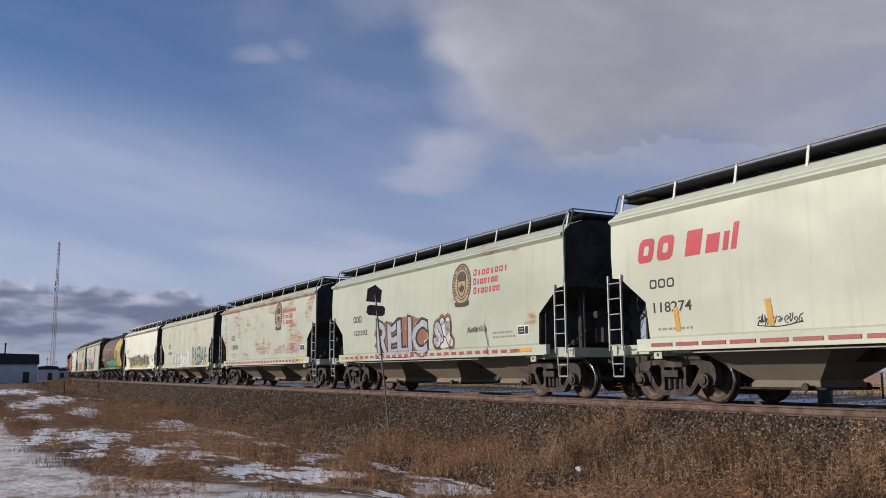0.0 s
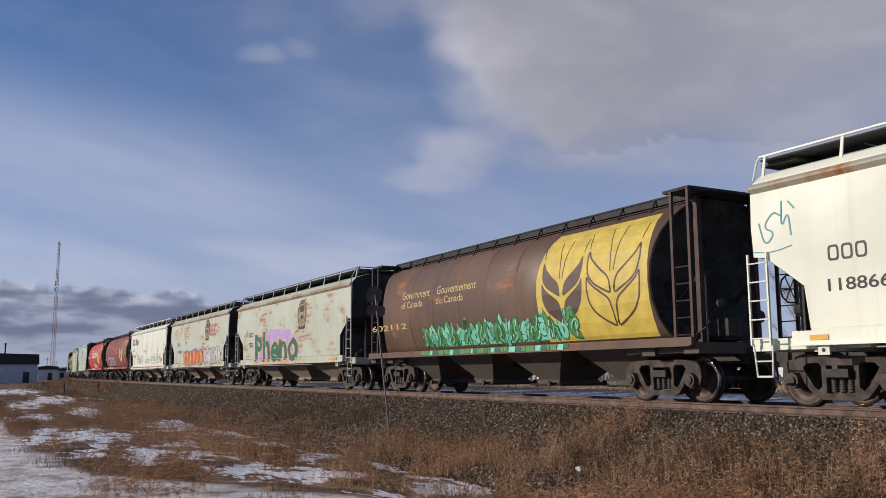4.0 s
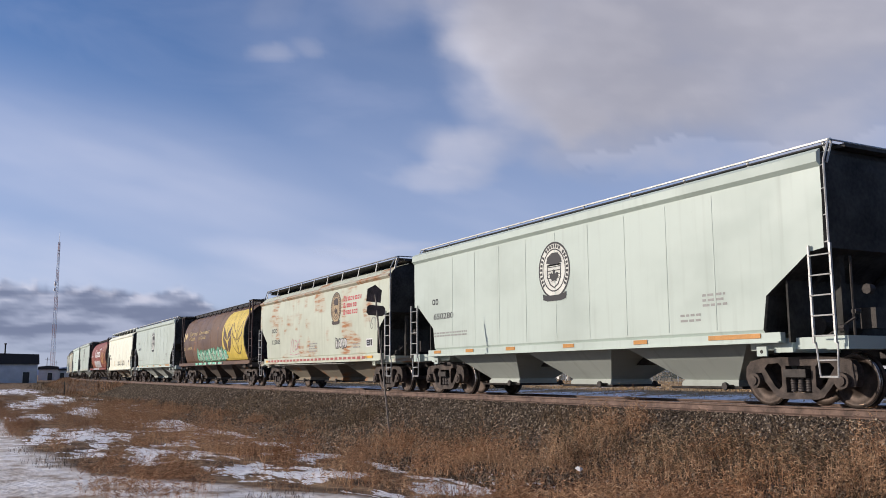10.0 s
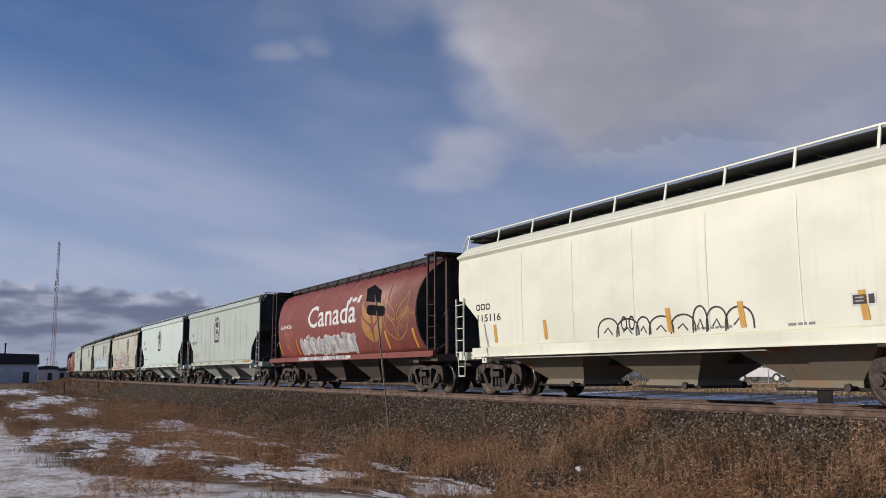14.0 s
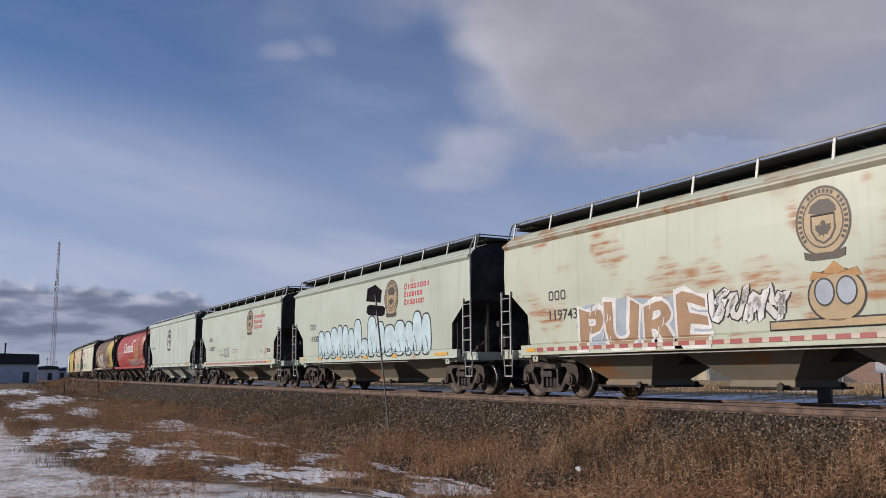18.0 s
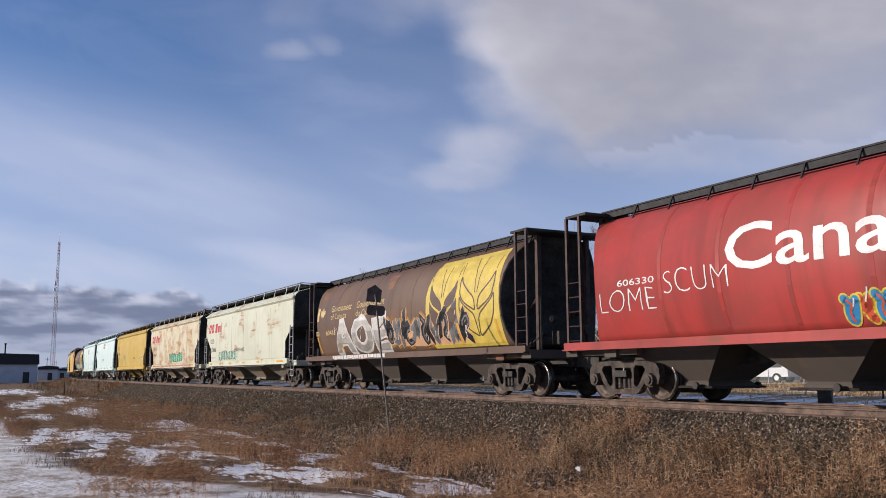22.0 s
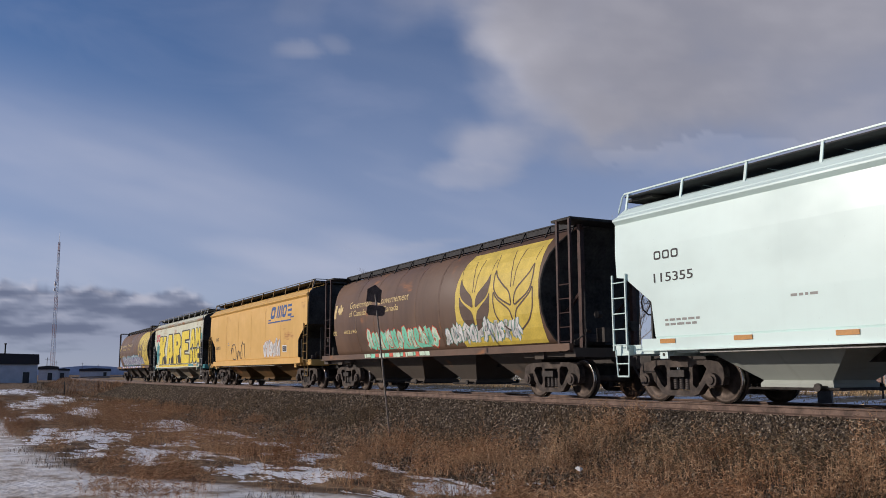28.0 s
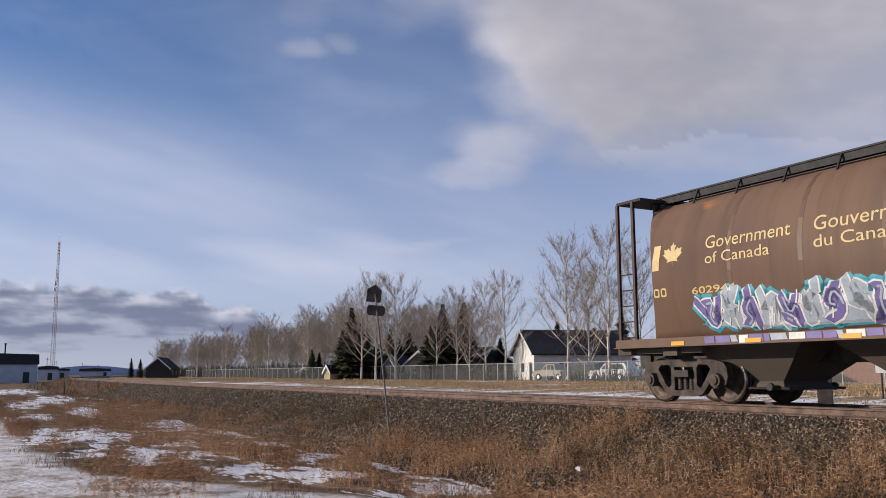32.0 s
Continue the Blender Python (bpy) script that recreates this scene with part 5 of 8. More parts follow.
WALL_WHITE = mat("white_siding", (0.72, 0.71, 0.66), 0.7, var=0.08, scale=2)
WALL_CREAM = mat("cream_siding", (0.5, 0.42, 0.28), 0.7, var=0.12, scale=2)
WALL_BRICK = mat("brown_brick", (0.26, 0.13, 0.09), 0.85, var=0.2, scale=6)
WALL_GREY = mat("grey_metal_siding", (0.56, 0.57, 0.60), 0.6, var=0.08, scale=0.7)
ROOF_DARK = mat("dark_shingles", (0.045, 0.042, 0.045), 0.9, var=0.25, scale=5)
ROOF_SNOW = mat("light_trim", (0.75, 0.74, 0.7), 0.6, var=0.06)
GLASS = mat("dark_window_glass", (0.025, 0.03, 0.035), 0.3, var=0.1, spec=0.3)
GREYPOST = mat("galvanised_post", (0.62, 0.63, 0.62), 0.5, 0.4, var=0.15)
BARK_PALE = mat("pale_aspen_bark", (0.60, 0.55, 0.47), 0.85, var=0.3, scale=7)
TWIG = mat("grey_brown_twigs", (0.36, 0.29, 0.225), 0.85, var=0.3, scale=4)
NEEDLE = island_mat("spruce_needles", [(0.0, (0.018, 0.024, 0.013)), (0.6, (0.055, 0.065, 0.032)), (1.0, (0.13, 0.125, 0.065))])


def gable_house(label, at, turn, w, d, h, rise, wall, roof, overhang=0.4, door=True, windows=2, zg=-0.3, category="house", chimney=True):
    """A house: walls, two roof slopes, gable trim, windows with frames, a door. Its gable end looks to local -y."""
    hs = thing("house", label, category, "", pose(at[0], at[1], zg, 0, 0, turn))
    body = Shape().prism([(-w / 2, -0.3), (w / 2, -0.3), (w / 2, h), (0, h + rise), (-w / 2, h)], 0, d)
    put("wall", body.mesh("wall"), wall, hs)
    for sx in (-1, 1):
        e = overhang
        s = Shape()
        sl = rise / (w / 2)
        s.prism([(0, h + rise + 0.02), (sx * (w / 2 + e), h - e * sl + 0.02), (sx * (w / 2 + e), h - e * sl + 0.20), (0, h + rise + 0.22)], -e, d + e)
        put("roof", s.mesh("roof"), roof, hs)
        t = Shape().prism([(0, h + rise - 0.12), (sx * (w / 2 + e), h - e * sl - 0.12), (sx * (w / 2 + e), h - e * sl + 0.22), (0, h + rise + 0.24)], -e - 0.05, -e - 0.005)
        put("barge_board", t.mesh("barge_board"), ROOF_SNOW, hs)
    for i in range(windows):
        x = (i - (windows - 1) / 2) * w / max(2, windows) * 1.1
        fr = put("window", Shape().box(x - 0.62, x + 0.62, -0.07, -0.005, 0.9, 2.1).mesh("window"), ROOF_SNOW, hs)
        put("pane", Shape().box(x - 0.52, x + 0.52, -0.1, -0.072, 1.0, 2.0).mesh("pane"), GLASS, fr)
    if door:
        put("door", Shape().box(w * 0.36 - 0.45, w * 0.36 + 0.45, -0.06, -0.004, 0, 2.05).mesh("door"), GLASS, hs)
    # windows along the side that runs with the track
    for i in range(2):
        y = d * (0.3 + 0.4 * i)
        for sx in (-1, 1):
            x0, x1 = sorted((sx * (w / 2 + 0.005), sx * (w / 2 + 0.06)))
            put("window", Shape().box(x0, x1, y - 0.6, y + 0.6, 0.9, 2.0).mesh("window"), GLASS, hs)
    if chimney:
        put("chimney", Shape().box(w * 0.2, w * 0.2 + 0.5, d * 0.5, d * 0.5 + 0.5, h, h + rise + 0.7).mesh("chimney"), WALL_BRICK, hs)
    return hs


def house_at(px, dist, turn, *a, **k):
    return gable_house(a[0], bearing(across(px), dist), turn, *a[1:], **k)


# turn 0: the gable's front looks straight at the track
house_at(924, 104, -15, "white gabled bungalow with long dark shingle roof behind a fence", 7.6, 12, 3.1, 2.6, WALL_WHITE, ROOF_DARK, zg=-0.3, windows=1, chimney=False)
DARK_SIDING = mat("dark_siding", (0.035, 0.032, 0.033), 0.8)
house_at(868, 124, 95, "dark bungalow with dark roof among bare trees", 8, 9, 2.3, 2.0, DARK_SIDING, ROOF_DARK, chimney=False)
house_at(741, 124, 44, "cream gabled house with light barge boards", 4.4, 7, 2.0, 1.9, WALL_CREAM, ROOF_DARK, windows=1, door=False, chimney=False)
house_at(694, 130, 44, "dark-roofed white house half hidden by a tree", 2.2, 5, 2.2, 1.3, WALL_WHITE, ROOF_DARK, windows=1, chimney=False)
house_at(580, 122, 18, "small brown garden shed with white gable trim", 1.3, 2.0, 1.1, 0.8, WALL_CREAM, ROOF_DARK, 0.2, windows=0, door=False, category="shed", chimney=False)
house_at(541, 168, 30, "low house with pale green roof", 3, 5, 1.2, 0.7, WALL_WHITE, mat("green_roof", (0.2, 0.3, 0.22), 0.8), windows=1)
house_at(1545, 74, 15, "low brown brick house beside the field", 12, 9, 2.3, 1.3, WALL_BRICK, ROOF_DARK)
house_at(1330, 96, 60, "low house with pale walls beyond the fence", 9, 12, 2.4, 1.6, WALL_CREAM, ROOF_DARK)
house_at(283, 222, 60, "dark-roofed house at the end of the trees", 5.8, 6.5, 2.4, 2.4, DARK_SIDING, ROOF_DARK, zg=-0.4, windows=0, door=False, chimney=False)


def industrial(label, px0, px1, dist, z0, h, band, wall, roofm):
    """A long flat-roofed shed, facing the track, between two sight lines."""
    ax, ay = bearing(across(px0), dist)
    bx, by = bearing(across(px1), dist)
    turn = math.degrees(math.atan2(by - ay, bx - ax))
    w = math.hypot(bx - ax, by - ay)
    b = thing("industrial_building", label, "building", "", pose(ax, ay, z0, 0, 0, turn))
    put("wall", Shape().box(0, w, 0, 18, -0.3, h - band).mesh("wall"), wall, b)
    put("roof", Shape().prism([(-0.3, h - band), (w + 0.3, h - band), (w + 0.15, h - 0.3), (w * 0.5, h), (-0.15, h - 0.3)], -0.4, 18.4).mesh("roof"), roofm, b)
    dr = put("door", Shape().box(w - 2.9, w - 1.6, -0.08, -0.004, 0.0, 2.4).mesh("door"), GLASS, b)
    put("door_frame", Shape().box(w - 3.0, w - 2.9, -0.1, -0.004, 0.0, 2.5).box(w - 1.6, w - 1.5, -0.1, -0.004, 0, 2.5).box(w - 3.0, w - 1.5, -0.1, -0.004, 2.4, 2.5).mesh("door_frame"), GREYPOST, dr)
    for i in range(int(w // 1.2)):
        put("wall_rib", Shape().box(0, 0.05, -0.05, -0.002, -0.3, h - band).mesh("wall_rib") if i == 0 else bpy.data.meshes["wall_rib"], wall, b, "", pose(0.6 + i * 1.2, 0, 0))
    return b


industrial("grey metal-sided industrial building with dark sloping roof", -160, 72, 215, -1.2, 6.6, 2.5, WALL_GREY, ROOF_DARK)
industrial("small pale shed beside the track far off", 74, 108, 300, -1.2, 4.6, 1.2, WALL_GREY, ROOF_DARK)
industrial("low white warehouse in the distance", 108, 128, 330, -1.2, 4.0, 0.8, WALL_GREY, ROOF_DARK)
industrial("long low grey warehouse in the distance", 146, 200, 420, -0.8, 4.2, 1.4, WALL_GREY, ROOF_DARK)
stk = thing("roof_flue", "thin dark flue pipe on the industrial roof", "flue", "", pose(*bearing(across(13), 222), 5.0))
put("pipe", Shape().bar((0, 0, -0.6), (0, 0, 2.6), 0.16, 8).bar((0, 0, 2.4), (0, 0, 2.7), 0.25, 8).mesh("pipe"), STEEL_DARK, stk)

# lattice mast; the haze of distance is mixed into its paint colours
RED_PAINT = mat("faded_red_paint", (0.52, 0.34, 0.32), 0.6, var=0.15)
PALE_PAINT = mat("pale_mast_paint", (0.76, 0.76, 0.78), 0.6, var=0.1)
mast = thing("lattice_mast", "tall thin red and white lattice radio mast", "mast", "", pose(*bearing(across(97.5), 330), -1.2))
for seg in range(10):
    s = Shape()
    z0, z1 = seg * 4.75, (seg + 1) * 4.75
    r0 = 0.85 - 0.055 * seg
    c = [(r0 * math.cos(k * 2.094), r0 * math.sin(k * 2.094)) for k in range(3)]
    for k in range(3):
        s.bar((*c[k], z0), (*c[k], z1), 0.09, 4)
        for j in range(4):
            za, zb = z0 + (z1 - z0) * j / 4, z0 + (z1 - z0) * (j + 1) / 4
            s.bar((*c[k], za), (*c[(k + 1) % 3], zb), 0.05, 4)
    put("mast_section", s.mesh("mast_section"), RED_PAINT if seg % 2 else PALE_PAINT, mast)
put("antenna", Shape().bar((0, 0, 47.5), (0, 0, 51), 0.07, 5).bar((-1.2, 0, 44.5), (-1.2, 0, 47), 0.12, 6).bar((-1.2, 0, 45), (0, 0, 45), 0.05, 4).mesh("antenna"), PALE_PAINT, mast)
put("dish", Shape().bar((0.6, -0.3, 33), (0.6, -0.9, 33), 0.8, 12).bar((-0.6, -0.3, 31), (-0.6, -0.9, 31), 0.6, 12).mesh("dish"), PALE_PAINT, mast)
put("hut", Shape().box(-2.5, 2.5, -2, 2, 0, 3.2).mesh("hut"), WALL_GREY, mast)

# far utility poles
POLE = mat("weathered_pole", (0.14, 0.11, 0.09), 0.9, var=0.25, scale=4)
pole = thing("utility_pole", "distant wooden utility pole with crossarm", "utility pole", "far poles")
put("pole", Shape().bar((0, 0, -0.5), (0, 0, 9), 0.16, 7, 0.11).mesh("pole"), POLE, pole)
put("crossarm", Shape().box(-1.1, 1.1, -0.06, 0.06, 8.2, 8.35).mesh("crossarm"), POLE, pole)
pole.matrix_basis = pose(*bearing(across(104), 520), -1, 0, 0, 60)
for px, dist in ((150, 600), (178, 700), (88, 420)):
    copy_thing(pole, pose(*bearing(across(px), dist), -1, 0, 0, 60))

# ---- chain-link fence ----
FENCE_Y = 50.0
fence = thing("chain_link_fence", "long grey chain-link fence along the gardens", "fence")
pst = Shape().bar((0, 0, -0.3), (0, 0, 1.82), 0.032, 6).bar((0, 0, 1.82), (0, 0, 1.86), 0.045, 6).mesh("fence_post")
X0, X1, STEP_F = -230.0, -14.0, 3.0
nf = int((X1 - X0) / STEP_F)
for i in range(nf + 1):
    x = X0 + i * STEP_F
    put("fence_post", pst, GREYPOST, fence, "", pose(x, FENCE_Y, -0.25))
put("top_rail", Shape().bar((X0, FENCE_Y, 1.55), (X1, FENCE_Y, 1.55), 0.024, 6).mesh("top_rail"), GREYPOST, fence)


def mesh_material():
    m = bpy.data.materials.new("chain_link")
    m.use_nodes = True
    nt = m.node_tree
    b = nt.nodes["Principled BSDF"]
    b.inputs["Base Color"].default_value = (0.24, 0.28, 0.28, 1)
    b.inputs["Roughness"].default_value, b.inputs["Metallic"].default_value = 0.5, 0.4
    b.inputs["Alpha"].default_value = 0.08
    return m


net = put("wire_mesh", Shape().box(X0, X1, FENCE_Y - 0.006, FENCE_Y + 0.006, -0.22, 1.54).mesh("wire_mesh"), mesh_material(), fence)


# ---- trees ----
def bare_tree(name, seed, h, trunk_r, spread, material_trunk, twigs=260, fork=0.28):
    """Tapered trunk, limbs that fork, and many fine twigs."""
    r = random.Random(seed)
    trunk, limbs, fine = Shape(), Shape(), Shape()
    pts = [Vector((0, 0, -0.2))]
    for i in range(1, 7):
        pts.append(Vector((r.uniform(-0.12, 0.12) * i * 0.3, r.uniform(-0.12, 0.12) * i * 0.3, h * i / 7)))
    for i in range(6):
        trunk.bar(pts[i], pts[i + 1], trunk_r * (1 - i / 7), 7, trunk_r * (1 - (i + 1) / 7))
    tips = [(pts[6], Vector((0, 0, 1)), h * 0.14)]
    nl = 26
    for k in range(nl):
        f = fork + (0.97 - fork) * k / nl
        j = min(5, int(f * 6.99))
        base = pts[j].lerp(pts[j + 1], min(1, f * 7 - j)) if f * 7 - j <= 1 else pts[6]
        a = k * 2.4 + r.uniform(-0.4, 0.4)
        up = r.uniform(0.6, 1.3)
        d = Vector((math.cos(a), math.sin(a), up)).normalized()
        ln = h * spread * (1.0 - 0.58 * abs(f - 0.32) / 0.65) * r.uniform(0.75, 1.2)
        mid = base + d * ln * 0.5
        d2 = (d + Vector((0, 0, 0.45)) + Vector((r.uniform(-0.25, 0.25), r.uniform(-0.25, 0.25), 0))).normalized()
        end = mid + d2 * ln * 0.55
        rr = trunk_r * 0.34 * (1.05 - f)
        limbs.bar(base, mid, rr + 0.010, 5, rr * 0.7 + 0.008)
        limbs.bar(mid, end, rr * 0.7 + 0.008, 5, 0.010)
        tips += [(mid, d2, ln * 0.5), (end, d2, ln * 0.42), (base.lerp(mid, 0.6), d, ln * 0.4), (mid.lerp(end, 0.5), d2, ln * 0.45), (mid.lerp(end, 0.8), d2, ln * 0.4)]

    def sliver(p, q, w):
        side = (q - p).cross(Vector((r.gauss(0, 1), r.gauss(0, 1), r.gauss(0, 1))))
        side = side.normalized() * w
        fine.add([p - side, p + side, q], [(0, 1, 2)])

    for k in range(twigs):
        p, d, ln = tips[k % len(tips)]
        q = (d + Vector((r.gauss(0, 0.5), r.gauss(0, 0.5), r.gauss(0.25, 0.35)))).normalized()
        l1 = ln * r.uniform(0.5, 1.15)
        m = p + q * l1 * 0.5
        q2 = (q + Vector((r.gauss(0, 0.3), r.gauss(0, 0.3), 0.3))).normalized()
        e = m + q2 * l1 * 0.6
        sliver(p, m, 0.016)
        sliver(m - (m - p) * 0.1, e, 0.012)
        for _ in range(6):
            q3 = (q2 + Vector((r.gauss(0, 0.55), r.gauss(0, 0.55), r.gauss(0.15, 0.4)))).normalized()
            s0 = p.lerp(m, r.random()) if r.random() < 0.4 else m.lerp(e, r.random())
            sliver(s0, s0 + q3 * l1 * r.uniform(0.2, 0.5), 0.0085)
    t = thing(name, "tall leafless aspen tree with pale trunk and fine twigs", "tree", "bare trees")
    trunk.add(limbs.v, limbs.f)
    put("trunk", trunk.mesh("trunk", True), material_trunk, t)
    me = bpy.data.meshes.new("crown")
    me.from_pydata(fine.v, [], fine.f)
    tw = put("crown", me, TWIG, t)
    tw["kind"] = "stuff"
    return t


def spruce(seed, h, r0):
    """Dark conifer: trunk and drooping tiers of small needle sprays."""
    r = random.Random(seed)
    t = thing("spruce_tree", "dark green spruce tree", "tree", "spruces")
    put("trunk", Shape().bar((0, 0, -0.2), (0, 0, h * 0.98), 0.16, 7, 0.02).mesh("trunk"), TWIG, t)
    vs, fs = [], []
    n = int(h * 380)
    for k in range(n):
        f = (k / n) ** 0.85
        z = h * (0.06 + 0.93 * f)
        rad = r0 * (1 - f) ** 0.85 * r.uniform(0.3, 1.2) * (0.82 + 0.18 * math.sin(f * 58)) + 0.05
        a = r.uniform(0, 6.283)
        c, s = math.cos(a), math.sin(a)
        droop = r.uniform(0.15, 0.45)
        l, w = r.uniform(0.45, 0.95) * (1.1 - 0.6 * f), r.uniform(0.10, 0.22)
        b = len(vs)
        x0, y0 = c * max(0, rad - l), s * max(0, rad - l)
        x1, y1 = c * rad, s * rad
        vs += [(x0, y0, z), ((x0 + x1) / 2 - s * w, (y0 + y1) / 2 + c * w, z - droop * l * 0.5 + r.uniform(-.05, .05)), (x1, y1, z - droop * l), ((x0 + x1) / 2 + s * w, (y0 + y1) / 2 - c * w, z - droop * l * 0.5 + r.uniform(-.05, .05))]
        fs.append((b, b + 1, b + 2, b + 3))
    me = bpy.data.meshes.new("needles")
    me.from_pydata(vs, [], fs)
    nd = put("crown", me, NEEDLE, t)
    return t


protos = [bare_tree("aspen_tree", 11 + k, 13.0, 0.15, 0.34, BARK_PALE, 800, 0.2) for k in range(4)]
bush = bare_tree("aspen_tree", 41, 12.0, 0.18, 0.46, BARK_PALE, 950, 0.12)
used = set()


def set_tree(p, px, dist, scale, turn, zg=-0.35, wide=1.0):
    x, y = bearing(across(px), dist)
    m = pose(x, y, zg, 0, 0, turn)
    if p.name in used:
        t = copy_thing(p, m)
    else:
        used.add(p.name)
        t = p
        t.matrix_basis = m
    t.scale = (scale * wide, scale * wide, scale)
    return t


rt = random.Random(3)
for px, dist, s, k in ((1003, 88, 1.10, 0), (1075, 84, 1.14, 2), (893, 98, 0.90, 1), (858, 104, 0.88, 3), (1130, 90, 1.0, 1), (808, 106, 0.86, 2), (772, 118, 0.85, 0), (640, 116, 0.95, 3), (665, 108, 0.98, 1),
                       (612, 130, 0.95, 0), (545, 150, 0.95, 2), (1250, 92, 1.0, 3), (1420, 88, 0.9, 0)):
    set_tree(protos[k], px, dist, s, rt.uniform(0, 360))
for px, dist, s in ((700, 108, 0.98), (1040, 92, 0.9), (830, 110, 0.8)):
    set_tree(bush, px, dist, s, rt.uniform(0, 360))
# the row of trees that runs on beside the fence
for k in range(120):
    f = 0.9 * k / 119
    x = -135 - 260 * f ** 1.2
    y = 60 + rt.uniform(-4, 16) + 8 * f
    t = copy_thing(protos[k % 4], pose(x, y, -0.35, 0, 0, rt.uniform(0, 360)))
    t.scale = (rt.uniform(0.80, 1.06),) * 3
for k in range(13):
    t = copy_thing(protos[k % 4], pose(-112 - 4.2 * k, 66 + rt.uniform(-6, 12), -0.35, 0, 0, rt.uniform(0, 360)))
    t.scale = (rt.uniform(0.75, 0.95),) * 3
sp = [spruce(5, 9.0, 2.3), spruce(6, 8.0, 2.6)]
for px, dist, s, k in ((622, 122, 1.12, 0), (639, 126, 1.0, 1), (606, 124, 0.85, 1), (650, 130, 0.8, 0), (762, 122, 0.95, 1), (783, 120, 1.16, 0), (820, 122, 1.2, 0), (808, 125, 1.05, 1), (832, 126, 0.95, 1), (690, 134, 0.85, 0), (706, 136, 0.78, 1),
                       (724, 136, 0.8, 0), (735, 138, 0.66, 1), (553, 150, 0.62, 1), (566, 150, 0.5, 0), (884, 122, 0.72, 1), (985, 130, 0.95, 0), (968, 128, 0.8, 1), (1018, 130, 0.86, 0), (1050, 128, 0.92, 1), (1098, 116, 1.0, 0),
                       (236, 215, 0.52, 0), (252, 212, 0.56, 1), (1190, 110, 0.7, 1), (670, 134, 0.6, 0)):
    set_tree(sp[k], px, dist, s, rt.uniform(0, 360), wide=1.32 if dist < 200 else 1.0)
# a dark belt of conifers behind the gardens
for k in range(46):
    px = 598 + 300 * k / 45 if k < 36 else 960 + 14 * (k - 36)
    set_tree(sp[k % 2], px + rt.uniform(-5, 5), rt.uniform(132, 152), rt.uniform(0.32, 0.62), rt.uniform(0, 360), wide=1.25)


def thicket():
    """Dark leafless brush under the row of trees."""
    r = random.Random(8)
    s = Shape()
    for k in range(4200):
        f = 0.93 * r.random()
        x, y = -118 - 290 * f, 60 + 8 * f + r.uniform(-3, 14)
        for _ in range(4):
            p = Vector((x + r.gauss(0, 0.5), y + r.gauss(0, 0.5), -0.4))
            q = p + Vector((r.gauss(0, 0.6), r.gauss(0, 0.6), r.uniform(1.2, 4.8)))
            w = Vector((r.gauss(0, 1), r.gauss(0, 1), 0)).normalized() * 0.05
            s.add([p - w, p + w, q], [(0, 1, 2)])
    for k in range(1500):   # low brush between the fence and the houses
        x, y = r.uniform(-175, -62), 51.5 + abs(r.gauss(0, 3.0))
        if noise.noise(Vector((x * 0.12, y * 0.2, 2))) < -0.12:
            continue
        for _ in range(4):
            p = Vector((x + r.gauss(0, 0.5), y + r.gauss(0, 0.5), -0.4))
            q = p + Vector((r.gauss(0, 0.45), r.gauss(0, 0.45), r.uniform(0.8, 2.6)))
            w = Vector((r.gauss(0, 1), r.gauss(0, 1), 0)).normalized() * 0.045
            s.add([p - w, p + w, q], [(0, 1, 2)])
    me = bpy.data.meshes.new("brush")
    me.from_pydata(s.v, [], s.f)
    me.materials.append(mat("dark_brush_twigs", (0.10, 0.075, 0.06), 0.9, var=0.3))
    tagged(new("brush", me), "dark leafless brush under the row of trees", "bushes", kind="stuff")


thicket()


# ---- parked vehicles ----
TYRE = mat("tyre_rubber", (0.015, 0.015, 0.016), 0.85, var=0.2)


def vehicle(label, category, paint, px, dist, turn, pickup=False):
    v = thing("parked_" + category, label, category, "", pose(*bearing(across(px), dist), -0.25, 0, 0, turn))
    low = [(-2.4, 0.45), (-2.45, 0.8), (-2.38, 1.02), (-1.1, 1.10), (2.3, 1.12), (2.42, 0.95), (2.42, 0.45)]
    put("body", Shape().prism(low, -0.92, 0.92).mesh("body"), paint, v)
    top = [(-1.15, 1.1), (-0.5, 1.70), (0.75 if pickup else 1.95, 1.74), (1.0 if pickup else 2.3, 1.12)]
    cab = put("cabin", Shape().prism(top, -0.80, 0.80).mesh("cabin"), paint, v)
    for sy in (-1, 1):
        y0, y1 = sorted((sy * 0.802, sy * 0.815))
        put("side_window", Shape().prism([(-0.9, 1.16), (-0.42, 1.62), (0.15, 1.64), (0.15, 1.16)], y0, y1).mesh("side_window"), GLASS, cab)
        e = 0.62 if pickup else 1.7
        put("side_window", Shape().prism([(0.25, 1.16), (0.25, 1.64), (e, 1.64), (e + 0.2, 1.16)], y0, y1).mesh("side_window"), GLASS, cab)
    for x in (-1.5, 1.5):
        for y in (-0.86, 0.86):
            w = put("wheel", Shape().bar((x, y - 0.11, 0.37), (x, y + 0.11, 0.37), 0.37, 16).mesh("wheel"), TYRE, v)
            put("hub", Shape().bar((x, y - 0.125, 0.37), (x, y + 0.125, 0.37), 0.2, 12).mesh("hub"), GREYPOST, w)
    put("bumper", Shape().box(-2.52, -2.42, -0.9, 0.9, 0.5, 0.72).mesh("bumper"), GREYPOST, v)
    for y in (-0.7, 0.7):
        put("headlight", Shape().box(-2.47, -2.42, y - 0.16, y + 0.16, 0.78, 0.95).mesh("headlight"), GLASS, v)
    return v


